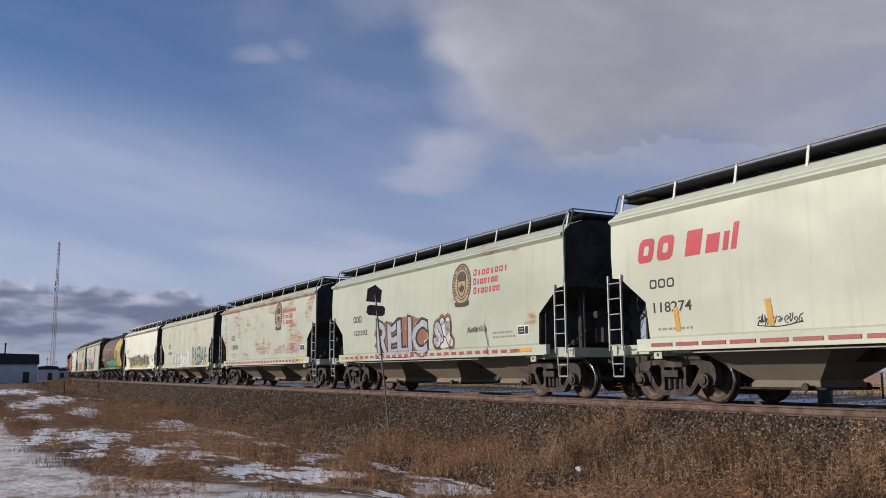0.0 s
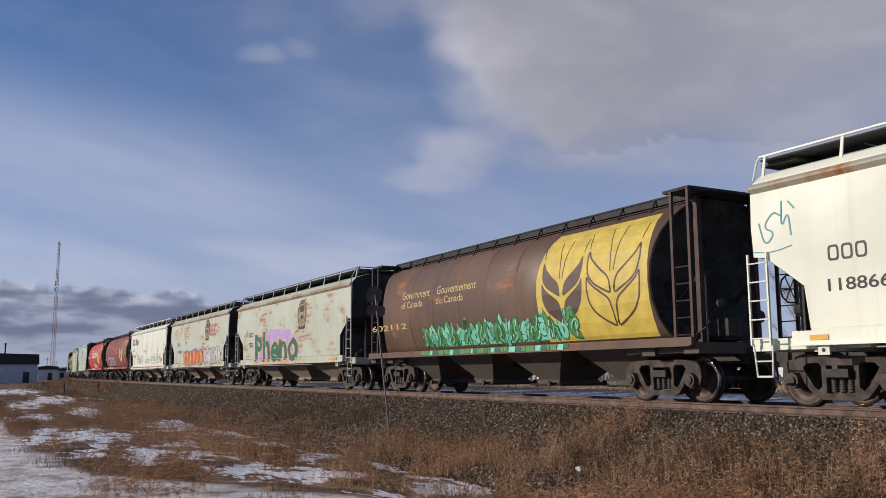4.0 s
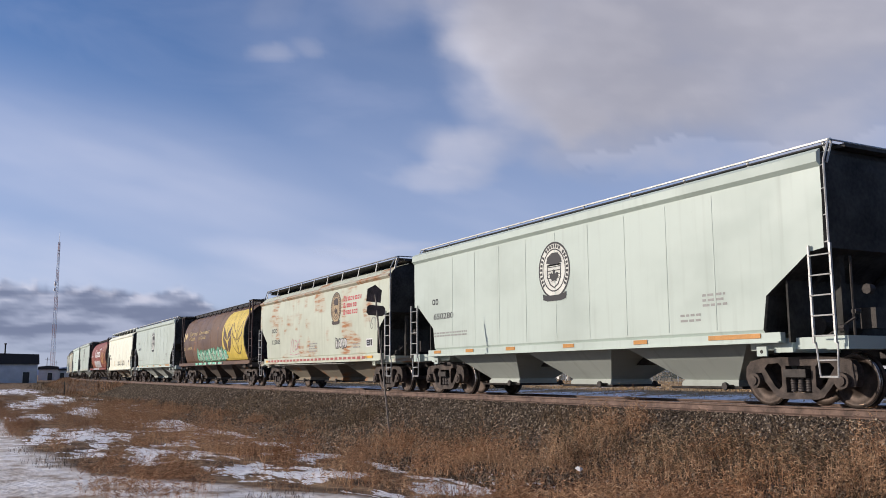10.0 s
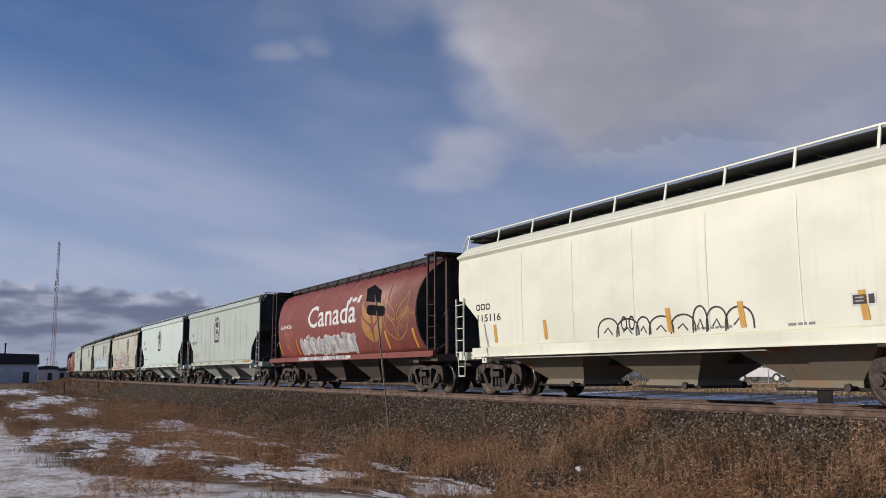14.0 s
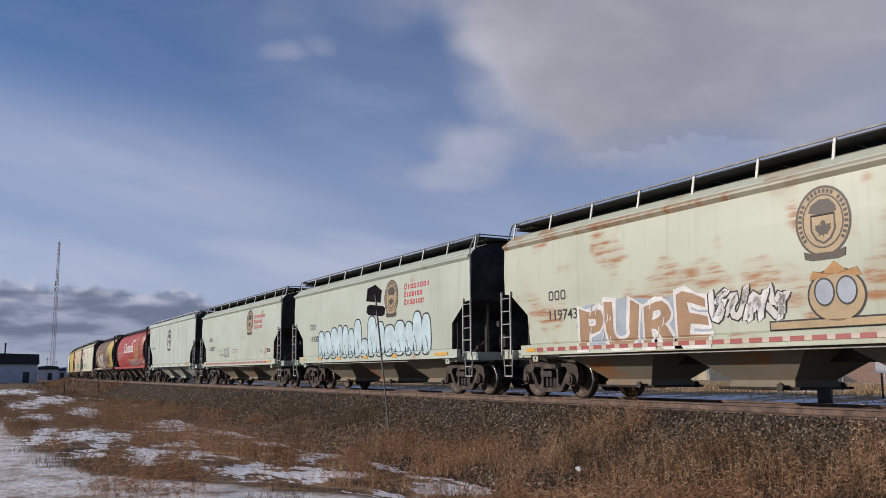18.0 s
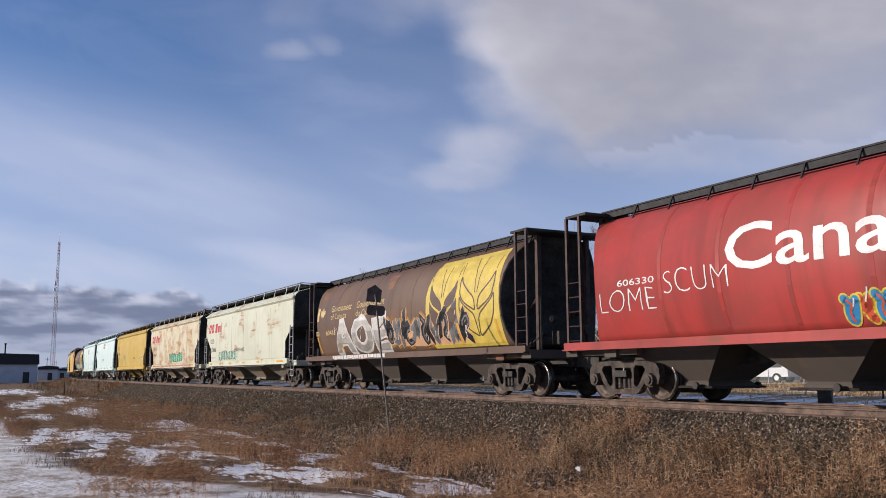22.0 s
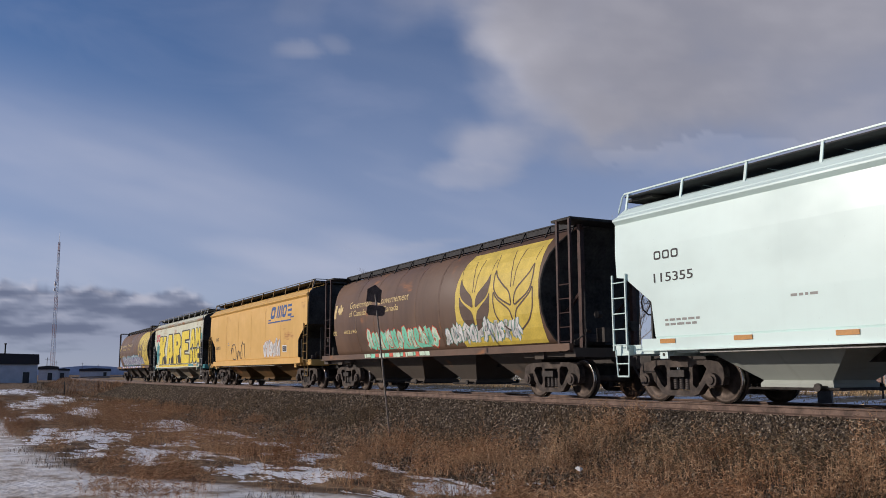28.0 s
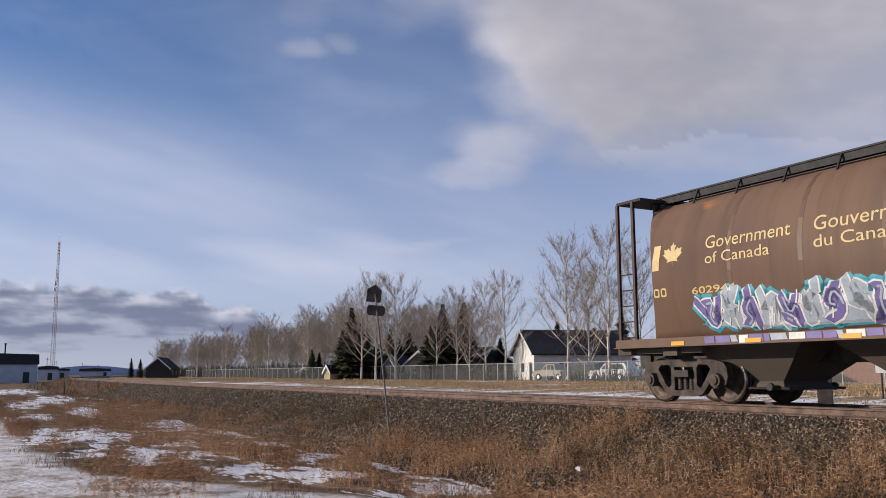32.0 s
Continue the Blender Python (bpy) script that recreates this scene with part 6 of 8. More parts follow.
WHITE_CAR = mat("white_car_paint", (0.8, 0.8, 0.8), 0.25, var=0.03, spec=0.6)
TAN_CAR = mat("tan_car_paint", (0.30, 0.275, 0.235), 0.3, var=0.05, spec=0.6)
DARK_CAR = mat("charcoal_car_paint", (0.04, 0.04, 0.05), 0.25, var=0.05, spec=0.6)
vehicle("white sport utility vehicle parked behind the fence", "car", WHITE_CAR, 1082, 90, 12)
vehicle("tan pickup truck parked behind the fence", "pickup", TAN_CAR, 978, 96, 10, True)
vehicle("charcoal car parked behind the fence", "car", DARK_CAR, 1030, 93, 14)
vehicle("white sport utility vehicle parked behind the fence", "car", WHITE_CAR, 1348, 74, 10)

# ---- small things near the track ----
SIGN_BACK = mat("bare_dark_sign_metal", (0.085, 0.06, 0.05), 0.6, 0.1, var=0.35, scale=6)
SIGN_WHITE = mat("white_sign_face", (0.78, 0.78, 0.76), 0.5, var=0.06)
sg = thing("trackside_sign", "leaning trackside post with two dark sign plates", "railway sign", "", pose(-21.0, 9.82, -0.95))
TOPX = -22.05 + 21.0
put("post", Shape().bar((0, 0, -0.2), (TOPX * 0.98, 0, 3.8), 0.026, 8).mesh("post"), mat("weathered_sign_post", (0.20, 0.17, 0.14), 0.7, 0.1, var=0.3, scale=5), sg)
turn_s = Matrix.Rotation(radians(-28), 4, "Z")
pent = [(-0.2, -0.21), (0.2, -0.21), (0.2, 0.13), (0.0, 0.27), (-0.2, 0.13)]
oct_ = [(-0.25, -0.08), (-0.19, -0.14), (0.19, -0.14), (0.25, -0.08), (0.25, 0.08), (0.19, 0.14), (-0.19, 0.14), (-0.25, 0.08)]


def plate(name, pts, x, z):
    put(name, Shape().prism(pts, -0.008, 0.008).mesh(name), SIGN_BACK, sg, "", pose(x, -0.03, z) @ Matrix.Rotation(radians(60), 4, "Z") @ Matrix.Rotation(radians(6), 4, "Y"))


plate("house_shaped_plate", pent, TOPX * 0.965, 3.72)
plate("lower_plate", oct_, TOPX * 0.85, 3.27)

wp = thing("marker_sign", "small white sign on a thin post in the snow", "sign", "", pose(*bearing(across(1551), 32.5), -0.6))
put("post", Shape().bar((0, 0, -0.3), (0, 0, 1.7), 0.03, 6).mesh("post"), STEEL_DARK, wp)
put("sign_plate", Shape().box(-0.17, 0.17, -0.05, -0.03, 1.15, 1.75).mesh("sign_plate"), SIGN_WHITE, wp, "", Matrix.Rotation(radians(35), 4, "Z"))
cb = thing("signal_cabinet", "dark steel trackside cabinet on a stub post", "cabinet", "", pose(*bearing(across(1450), 29.5), -0.55, 0, 0, 30))
put("cabinet_body", Shape().box(-0.2, 0.2, -0.16, 0.16, 0.05, 1.2).mesh("cabinet_body"), STEEL_DARK, cb)
put("cabinet_lid", Shape().prism([(-0.24, 1.2), (0.24, 1.2), (0.2, 1.28), (-0.2, 1.28)], -0.2, 0.2).mesh("cabinet_lid"), STEEL_DARK, cb)
put("stub_post", Shape().bar((0, 0, -0.4), (0, 0, 0.1), 0.06, 8).mesh("stub_post"), STEEL_DARK, cb)
st = thing("marker_stake", "short dark stake beside the railway bank", "stake", "", pose(-88.0, 8.2, height(-88.0, 8.2)))
put("stake", Shape().bar((0, 0, -0.2), (0, 0, 1.15), 0.06, 6).box(-0.1, 0.1, -0.02, 0.02, 0.85, 1.2).mesh("stake"), STEEL_DARK, st)

bx, by = bearing(across(1015), 15.2)
lit_ = thing("paper_scrap", "crumpled scrap of white paper lying in the dry grass", "litter", "", pose(bx, by, top_height(bx, by) + 0.16, 20, 30, 40))
put("paper", Shape().add([(-0.06, 0, 0), (0.05, -0.02, 0.01), (0.06, 0.05, 0.05), (-0.05, 0.06, 0.02), (0.0, 0.02, 0.07), (0.0, 0.02, -0.02)], [(0, 1, 4), (1, 2, 4), (2, 3, 4), (3, 0, 4), (1, 0, 5), (2, 1, 5), (3, 2, 5), (0, 3, 5)]).mesh("paper"), SIGN_WHITE, lit_)

# ---- distance and clouds ----
HILL = mat("far_blue_hills", (0.42, 0.47, 0.60), 1.0, var=0.1, scale=0.01)
rg = []
for k in range(80):
    a = -20 + 110 * k / 79
    x, y = bearing(a, 3600)
    hh = 10 + 16 * max(0, noise.noise(Vector((a * 0.12, 0, 5)))) + 22 * math.exp(-((a - 7) / 2.5) ** 2)
    rg.append([(x, y, -30), (x, y, hh), (x * 1.05, y * 1.05, hh), (x * 1.05, y * 1.05, -30)])
hl = new("far_hills", Shape().rings(rg).mesh("far_hills", True))
hl.data.materials.append(HILL)
tagged(hl, "low blue hills along the horizon", "hills", kind="structure")


def cloud_material():
    m = bpy.data.materials.new("cloud_vapour")
    m.use_nodes = True
    nt = m.node_tree
    nt.nodes.clear()
    L = nt.links.new
    out = nt.nodes.new("ShaderNodeOutputMaterial")
    mix = nt.nodes.new("ShaderNodeMixShader")
    tr = nt.nodes.new("ShaderNodeBsdfTransparent")
    em = nt.nodes.new("ShaderNodeEmission")
    at = node(nt, "ShaderNodeAttribute", attribute_name="thickness")
    col = node(nt, "ShaderNodeAttribute", attribute_name="tone")
    L(at.outputs["Fac"], mix.inputs[0])
    L(tr.outputs[0], mix.inputs[1])
    L(em.outputs[0], mix.inputs[2])
    L(col.outputs["Color"], em.inputs["Color"])
    L(mix.outputs[0], out.inputs[0])
    return m


CLOUD = cloud_material()


def fbm(x, y, z, n=5):
    v, a = 0.0, 0.5
    for _ in range(n):
        v += a * noise.noise(Vector((x, y, z)))
        x, y, a = x * 2.03, y * 2.03, a * 0.52
    return v


def cloud_sheet(name, label, dist, px0, px1, py0, py1, nx, ny, density):
    """A sheet of cloud far off, square to the line of sight; density(u, v) gives thickness and colour."""
    verts, dens, tone = [], [], []
    k = dist / 1549.4
    for j in range(ny + 1):
        for i in range(nx + 1):
            u, v = px0 + (px1 - px0) * i / nx, py0 + (py1 - py0) * j / ny
            verts.append(((u - 784) * k, (441 - v) * k, -dist))
            d, c = density(u, v)
            edge = min(1, (u - px0) / 60, (px1 - u) / 60, (v - py0) / 30, (py1 - v) / 20)
            dens.append(max(0.0, min(0.97, d)) * max(0.0, edge))
            tone += [*c, 1.0]
    n = nx + 1
    me = bpy.data.meshes.new(name)
    me.from_pydata(verts, [], [(j * n + i, j * n + i + 1, (j + 1) * n + i + 1, (j + 1) * n + i) for j in range(ny) for i in range(nx)])
    a = me.attributes.new("thickness", "FLOAT", "POINT")
    a.data.foreach_set("value", dens)
    a = me.attributes.new("tone", "FLOAT_COLOR", "POINT")
    a.data.foreach_set("color", tone)
    me.materials.append(CLOUD)
    ob = new(name, me)
    ob.matrix_basis = VIEW
    return tagged(ob, label, "cloud", kind="structure")


def blob(u, v, cx, cy, rx, ry):
    return 1 - ((u - cx) / rx) ** 2 - ((v - cy) / ry) ** 2


BLOBS = [(890, 20, 120, 120), (945, 120, 115, 120), (1060, 90, 230, 170), (1340, 30, 430, 210), (985, 200, 90, 62), (1180, 160, 240, 96), (1700, 60, 320, 180), (1130, -120, 400, 170)]
WISPS = [(800, 262, 80, 46, 0.40), (770, 318, 85, 24, 0.30), (730, 250, 50, 30, 0.18), (455, 98, 40, 17, 0.24), (532, 84, 32, 17, 0.15), (600, 445, 90, 10, 0.12), (690, 438, 60, 7, 0.12), (470, 15, 50, 40, 0.10), (640, 10, 60, 60, 0.16), (1480, 245, 380, 110, 0.24)]


def high_cloud(u, v):
    w1, w2 = 60 * fbm(u / 130, v / 100, 1.5), 52 * fbm(u / 130, v / 100, 8.5)
    f = max(blob(u + w1, v + w2, *b) for b in BLOBS)
    n = fbm(u / 190, v / 80, 3.0)
    m = fbm(u / 70, v / 42, 21.0)
    d = smooth(-1.35, 1.05, f + 0.55 * n + 0.10 * m) * (0.90 - 0.22 * smooth(1050, 1500, u) * smooth(40, 200, v))
    rim = smooth(1120, 800, u + 0.25 * v) * smooth(1.2, 0.1, f * 0.85) * smooth(-60, 120, v)
    lit = 0.85 * rim + 0.14 * smooth(-0.2, 0.45, n + 0.3 * m) + 0.14 * smooth(1100, 1500, u)
    for cx, cy, rx, ry, s in WISPS:
        g = blob(u + w1 * 0.7, v + w2 * 0.6, cx, cy, rx, ry) + 0.9 * n + 0.5 * m
        if g > -0.6:
            d += (1 - d) * s * smooth(-0.6, 1.2, g)
            lit = max(lit, 0.42) if f < -0.2 else lit
    lit = max(0.0, min(1.0, lit))
    grey, white = Vector((0.385, 0.385, 0.42)), Vector((0.76, 0.745, 0.765))
    return d, grey.lerp(white, lit)


def low_cloud(u, v):
    top = 500 + 0.13 * max(0, u - 160) + 26 * fbm(u / 46, 0.3, 2.2) + 0.00040 * max(0, u - 250) ** 2
    n = fbm(u / 130, v / 26, 6.0)
    d = smooth(top - 8, top + 14, v + 18 * n) * smooth(600, 430, u + 60 * n) * (0.97 - 0.55 * smooth(585, 650, v))
    rim = smooth(top + 26, top - 2, v) * smooth(-0.05, 0.25, fbm(u / 34, v / 18, 4.0) + 0.06)
    dark, pale, bright = Vector((0.185, 0.22, 0.315)), Vector((0.37, 0.415, 0.525)), Vector((0.66, 0.67, 0.74))
    c = dark.lerp(pale, smooth(-0.12, 0.30, n + 0.35 * smooth(560, 630, v)))
    c = c.lerp(bright, 0.5 * smooth(0.16, 0.42, n) * smooth(600, 530, v))
    return d, c.lerp(bright, rim * 0.9)


HIGH = cloud_sheet("high_cloud", "grey-white cloud drifting across the upper sky", 4200, 330, 2000, -260, 520, 190, 110, high_cloud)
cloud_sheet("cloud_bank", "dark grey-blue cloud bank low over the horizon", 4500, -260, 640, 440, 668, 150, 60, low_cloud)


def thin_cloud(u, v):
    axis = 255 + 0.24 * u
    n = fbm(u / 260 + v / 300, (v - 0.3 * u) / 45, 12.0)
    n2 = fbm(u / 420, (v - 0.25 * u) / 90, 15.0)
    d = 0.44 * math.exp(-((v - axis) / 105) ** 2) * smooth(860, 300, u) * (0.85 + 0.4 * n)
    d = max(d, 0.52 * math.exp(-((v - 455) / 85) ** 2) * (0.6 + 1.2 * n2) * smooth(1300, 700, u))
    d = max(d, 0.18 * smooth(-0.1, 0.4, n2) * smooth(160, 300, v))
    d = max(d, (0.13 * smooth(300, 600, u) + 0.07 * smooth(950, 1350, u) * smooth(120, 260, v)) * (0.8 + 0.6 * n2))
    return d, Vector((0.68, 0.71, 0.81))


cloud_sheet("thin_cloud", "thin white streaks of high cloud on the blue", 4700, -260, 1900, -80, 620, 130, 90, thin_cloud)
# ---- paint, lettering and graffiti ----
INK = {
    "GREYT": (0.27, 0.27, 0.25), "CHROME": (0.80, 0.76, 0.68), "GREENF": (0.10, 0.17, 0.105),
    "RED": (0.52, 0.03, 0.05), "MAROONP": (0.17, 0.025, 0.035), "BLACK": (0.012, 0.012, 0.014), "WHITE": (0.72, 0.72, 0.70), "SILVER": (0.40, 0.42, 0.46), "SILVERB": (0.62, 0.61, 0.58), "GREY": (0.16, 0.16, 0.16),
    "GREYP": (0.34, 0.36, 0.33), "GREEN": (0.09, 0.27, 0.08), "GREEN_D": (0.015, 0.14, 0.075), "YELLOW": (0.62, 0.52, 0.06), "YELLOWF": (0.63, 0.475, 0.085), "YELLOWP": (0.60, 0.45, 0.19), "VIOLET": (0.46, 0.33, 0.60),
    "VIOLETG": (0.17, 0.14, 0.34), "ORANGE": (0.70, 0.40, 0.26), "AMBER": (0.72, 0.48, 0.06), "REDO": (0.62, 0.10, 0.05), "BLUE": (0.04, 0.25, 0.50), "PALE": (0.62, 0.63, 0.56), "TEAL": (0.05, 0.28, 0.30), "PINK": (0.58, 0.16, 0.26),
    "GHOST": (0.36, 0.075, 0.055), "PALEO": (0.62, 0.36, 0.20), "DULLO": (0.40, 0.20, 0.05), "MINT": (0.22, 0.66, 0.46), "MINTD": (0.05, 0.30, 0.17), "TANB": (0.36, 0.22, 0.12), "GREYBLUE": (0.36, 0.42, 0.48), "DARKW": (0.10, 0.09, 0.09),
    "OCHRE": (0.35, 0.18, 0.03), "TEALG": (0.16, 0.30, 0.25), "PALEM": (0.56, 0.72, 0.55), "TURQ": (0.06, 0.36, 0.46), "RUST": (0.28, 0.12, 0.06), "SAGEF": (0.52, 0.54, 0.46), "BROWN": (0.05, 0.035, 0.025), "TANE": (0.42, 0.31, 0.17),
    "BROWNP": (0.10, 0.062, 0.042), "PALEBLUE": (0.50, 0.66, 0.70), "DMEBLUE": (0.03, 0.09, 0.26), "KAREY": (0.80, 0.62, 0.04), "STRIPE": (0.62, 0.33, 0.04),
}


def ink(name):
    if name == "CHROME":   # metallic spray paint
        return mat("paint_chrome", INK[name], 0.36, 0.75, var=0.16, scale=1.2, bump=0.15, bump_scale=3)
    return mat("paint_" + name.lower(), INK[name], 0.5, var=0.12, scale=2.5)


def face_y(kind, z):
    """How far out the painted side stands at height z."""
    if z < 1.30:
        return 1.624
    return half_width(kind, z)


CUTS = {k: sorted({round(z, 3) for z, _, _ in v["rings"]} | ({1.31} if k != "round" else {1.3 + 0.13 * i for i in range(1, 22)})) for k, v in KINDS.items()}


def lay(owner, kind, name, verts, faces, material, lift, label="", wob=0.0, seed=0, lowest=None):
    """Lays flat shapes (x, z) on the near side of a car as thin paint."""
    bm = bmesh.new()
    vs = [bm.verts.new((x, 0, z)) for x, z in verts]
    for f in faces:
        try:
            bm.faces.new([vs[i] for i in f])
        except ValueError:
            pass
    z0, z1 = min(z for _, z in verts), max(z for _, z in verts)
    x0, x1 = min(x for x, _ in verts), max(x for x, _ in verts)
    if wob:
        n = max(6, int((x1 - x0) / 0.3))
        for i in range(1, n):
            bmesh.ops.bisect_plane(bm, geom=bm.verts[:] + bm.edges[:] + bm.faces[:], plane_co=(x0 + (x1 - x0) * i / n, 0, 0), plane_no=(1, 0, 0))
        for v in bm.verts:
            u = (v.co.x - x0) / 1.0
            k = (v.co.z - z0) / max(0.01, z1 - z0)
            v.co.z += wob * (z1 - z0) * (math.sin(u * 3.1 + seed) * (0.25 + 0.75 * k) + 0.5 * math.sin(u * 7.3 + seed * 2)) * k
            v.co.x += wob * 0.5 * math.sin(v.co.z * 6 + u * 2.0 + seed)
    if lowest is None:
        lowest = 1.325 if kind == "round" else 1.075
    for v in bm.verts:
        v.co.z = max(lowest, v.co.z)
    for z in CUTS[kind]:
        if z0 < z < z1 + 0.3:
            bmesh.ops.bisect_plane(bm, geom=bm.verts[:] + bm.edges[:] + bm.faces[:], plane_co=(0, 0, z), plane_no=(0, 0, 1))
    for v in bm.verts:
        v.co.y = -(face_y(kind, v.co.z) + lift)
    bmesh.ops.recalc_face_normals(bm, faces=bm.faces)
    for f in bm.faces:
        if f.normal.y > 0:
            f.normal_flip()
    ob = part(name, bm, material, owner, label)
    if name in ("graffiti_tag", "graffiti_on_sill", "graffiti_fill", "graffiti_backing", "graffiti_edge", "graffiti_highlight", "owner_mark", "graffiti", "ring_script", "graffiti_line_work", "data_lines", "shield_lines", "small_lettering", "railway_emblem", "car_number", "lettering"):
        ob["kind"] = "stuff"
    return ob


def fit_text(word, bold, x0, z0, x1, z1, grow=0.0):
    vs, fs = TEXT[word, bold]
    x0, z0, x1, z1 = x0 - grow, z0 - grow, x1 + grow, z1 + grow
    return [(x0 + (x1 - x0) * u, z0 + (z1 - z0) * v) for u, v in vs], fs


def rects(boxes, slant=0.0):
    vs, fs = [], []
    for x0, z0, x1, z1 in boxes:
        k = len(vs)
        s = slant * (z1 - z0)
        vs += [(x0, z0), (x1, z0), (x1 + s, z1), (x0 + s, z1)]
        fs.append((k, k + 1, k + 2, k + 3))
    return vs, fs


def frames(boxes, t, slant=0.0):
    """Hollow blocks."""
    vs, fs = [], []
    for x0, z0, x1, z1 in boxes:
        k = len(vs)
        for a, b, c, d in ((x0, z0, x1, z1), (x0 + t, z0 + t, x1 - t, z1 - t)):
            s0, s1 = slant * (b - z0), slant * (d - z0)
            vs += [(a + s0, b), (c + s0, b), (c + s1, d), (a + s1, d)]
        fs += [(k + i, k + (i + 1) % 4, k + 4 + (i + 1) % 4, k + 4 + i) for i in range(4)]
    return vs, fs


def join(*shapes):
    vs, fs = [], []
    for v, f in shapes:
        k = len(vs)
        vs += v
        fs += [tuple(k + i for i in q) for q in f]
    return vs, fs


def ellipse(cx, cz, a, b, n=36, r0=0.0):
    if r0:
        vs = [(cx + a * r * math.cos(2 * math.pi * i / n), cz + b * r * math.sin(2 * math.pi * i / n)) for r in (r0, 1.0) for i in range(n)]
        return vs, [(i, (i + 1) % n, n + (i + 1) % n, n + i) for i in range(n)]
    return [(cx + a * math.cos(2 * math.pi * i / n), cz + b * math.sin(2 * math.pi * i / n)) for i in range(n)], [tuple(range(n))]


def ribbon(pts, w, closed=False):
    vs, fs = [], []
    n = len(pts)
    for i, (x, z) in enumerate(pts):
        xa, za = pts[max(0, i - 1)]
        xb, zb = pts[min(n - 1, i + 1)]
        d = math.hypot(xb - xa, zb - za) or 1
        nx, nz = -(zb - za) / d * w / 2, (xb - xa) / d * w / 2
        vs += [(x - nx, z - nz), (x + nx, z + nz)]
        if i:
            k = 2 * i
            fs.append((k - 2, k, k + 1, k - 1))
    return vs, fs


def splat(x0, z0, x1, z1, seed, rough=0.22, n=56):
    r = random.Random(seed)
    ph = [r.uniform(0, 6.28) for _ in range(6)]
    pts = []
    for i in range(n):
        a = 2 * math.pi * i / n
        k = 1 + rough * (0.5 * math.sin(3 * a + ph[0]) + 0.5 * math.sin(5 * a + ph[1]) + 0.5 * math.sin(9 * a + ph[2]) + 0.35 * math.sin(14 * a + ph[3]))
        c, s = math.cos(a), math.sin(a)
        q = (abs(c) ** 4 + abs(s) ** 4) ** -0.25   # squarish
        pts.append(((x0 + x1) / 2 + (x1 - x0) / 2 * c * q * k * 0.95, (z0 + z1) / 2 + (z1 - z0) / 2 * s * q * k * 0.9))
    m = ((x0 + x1) / 2, (z0 + z1) / 2)
    return [m] + pts, [(0, 1 + i, 1 + (i + 1) % n) for i in range(n)]


# swirls and hooks in a unit box; they spell nothing
GLYPHS = [
    [[(0.1, 0.1), (0.25, 0.9), (0.6, 0.95), (0.75, 0.5), (0.45, 0.3), (0.9, 0.05)]],
    [[(0.9, 0.95), (0.35, 0.85), (0.1, 0.45), (0.5, 0.12), (0.85, 0.4), (0.5, 0.6)]],
    [[(0.1, 0.9), (0.45, 0.7), (0.3, 0.1)], [(0.3, 0.35), (0.7, 0.6), (0.95, 0.1)]],
    [[(0.05, 0.05), (0.3, 0.78), (0.55, 0.3), (0.95, 0.95)], [(0.45, 0.08), (0.92, 0.3)]],
    [[(0.15, 0.95), (0.2, 0.3), (0.55, 0.05), (0.8, 0.5), (0.55, 0.85), (0.95, 0.9)]],
    [[(0.1, 0.3), (0.5, 0.95), (0.85, 0.6), (0.3, 0.45), (0.6, 0.05), (0.95, 0.2)]],
    [[(0.1, 0.0), (0.3, 0.5), (0.12, 0.95)], [(0.3, 0.5), (0.6, 0.9), (0.9, 0.7), (0.7, 0.1)]],
]


def rounded(pts, times=2):
    for _ in range(times):
        pts = [pts[0]] + [q for (xa, za), (xb, zb) in zip(pts, pts[1:]) for q in ((xa * 0.75 + xb * 0.25, za * 0.75 + zb * 0.25), (xa * 0.25 + xb * 0.75, za * 0.25 + zb * 0.75))] + [pts[-1]]
    return pts


def scrawl(x0, z0, x1, z1, seed):
    """A quick pen tag: loops and hooks of uneven height; it spells nothing."""
    r = random.Random(seed)
    h = z1 - z0
    shapes = []
    x = x0
    while x < x1 - 0.12 * h:
        lw = min(h * r.uniform(0.35, 0.65), x1 - x)
        base, top = z0 + h * r.uniform(0.0, 0.2), z1 - h * r.uniform(0.0, 0.3)
        fx, fz = r.random() < 0.5, r.random() < 0.5
        for st in GLYPHS[r.randrange(len(GLYPHS))]:
            pts = [(x + lw * (1 - a if fx else a) + 0.15 * (1 - b if fz else b) * h, base + (top - base) * (1 - b if fz else b)) for a, b in st]
            shapes.append(ribbon(rounded(pts), max(0.016, 0.028 * h ** 0.5)))
        x += lw * r.uniform(0.75, 1.1)
    if r.random() < 0.4:
        shapes.append(ribbon(rounded([(x0, z0 + 0.02), ((x0 + x1) / 2, z0 - 0.03), (x1, z0 + 0.05)]), 0.018))
    return join(*shapes)


LEAF_UP = [(0.03, 0.38), (0.05, 0.52), (0.10, 0.60), (0.26, 0.70), (0.42, 0.82), (0.48, 0.93), (0.49, 0.76), (0.46, 0.62), (0.36, 0.52), (0.18, 0.44)]
LEAF_LOW = [(0.015, 0.0), (0.03, 0.12), (0.05, 0.26), (0.10, 0.34), (0.25, 0.42), (0.42, 0.52), (0.49, 0.62), (0.49, 0.45), (0.46, 0.30), (0.36, 0.17), (0.18, 0.07)]
MAPLE = [(0.5, 0.0), (0.48, 0.25), (0.2, 0.2), (0.26, 0.3), (0.0, 0.55), (0.08, 0.6), (0.03, 0.78), (0.2, 0.74), (0.25, 0.82), (0.4, 0.66), (0.36, 0.95), (0.43, 0.9), (0.5, 1.05)]


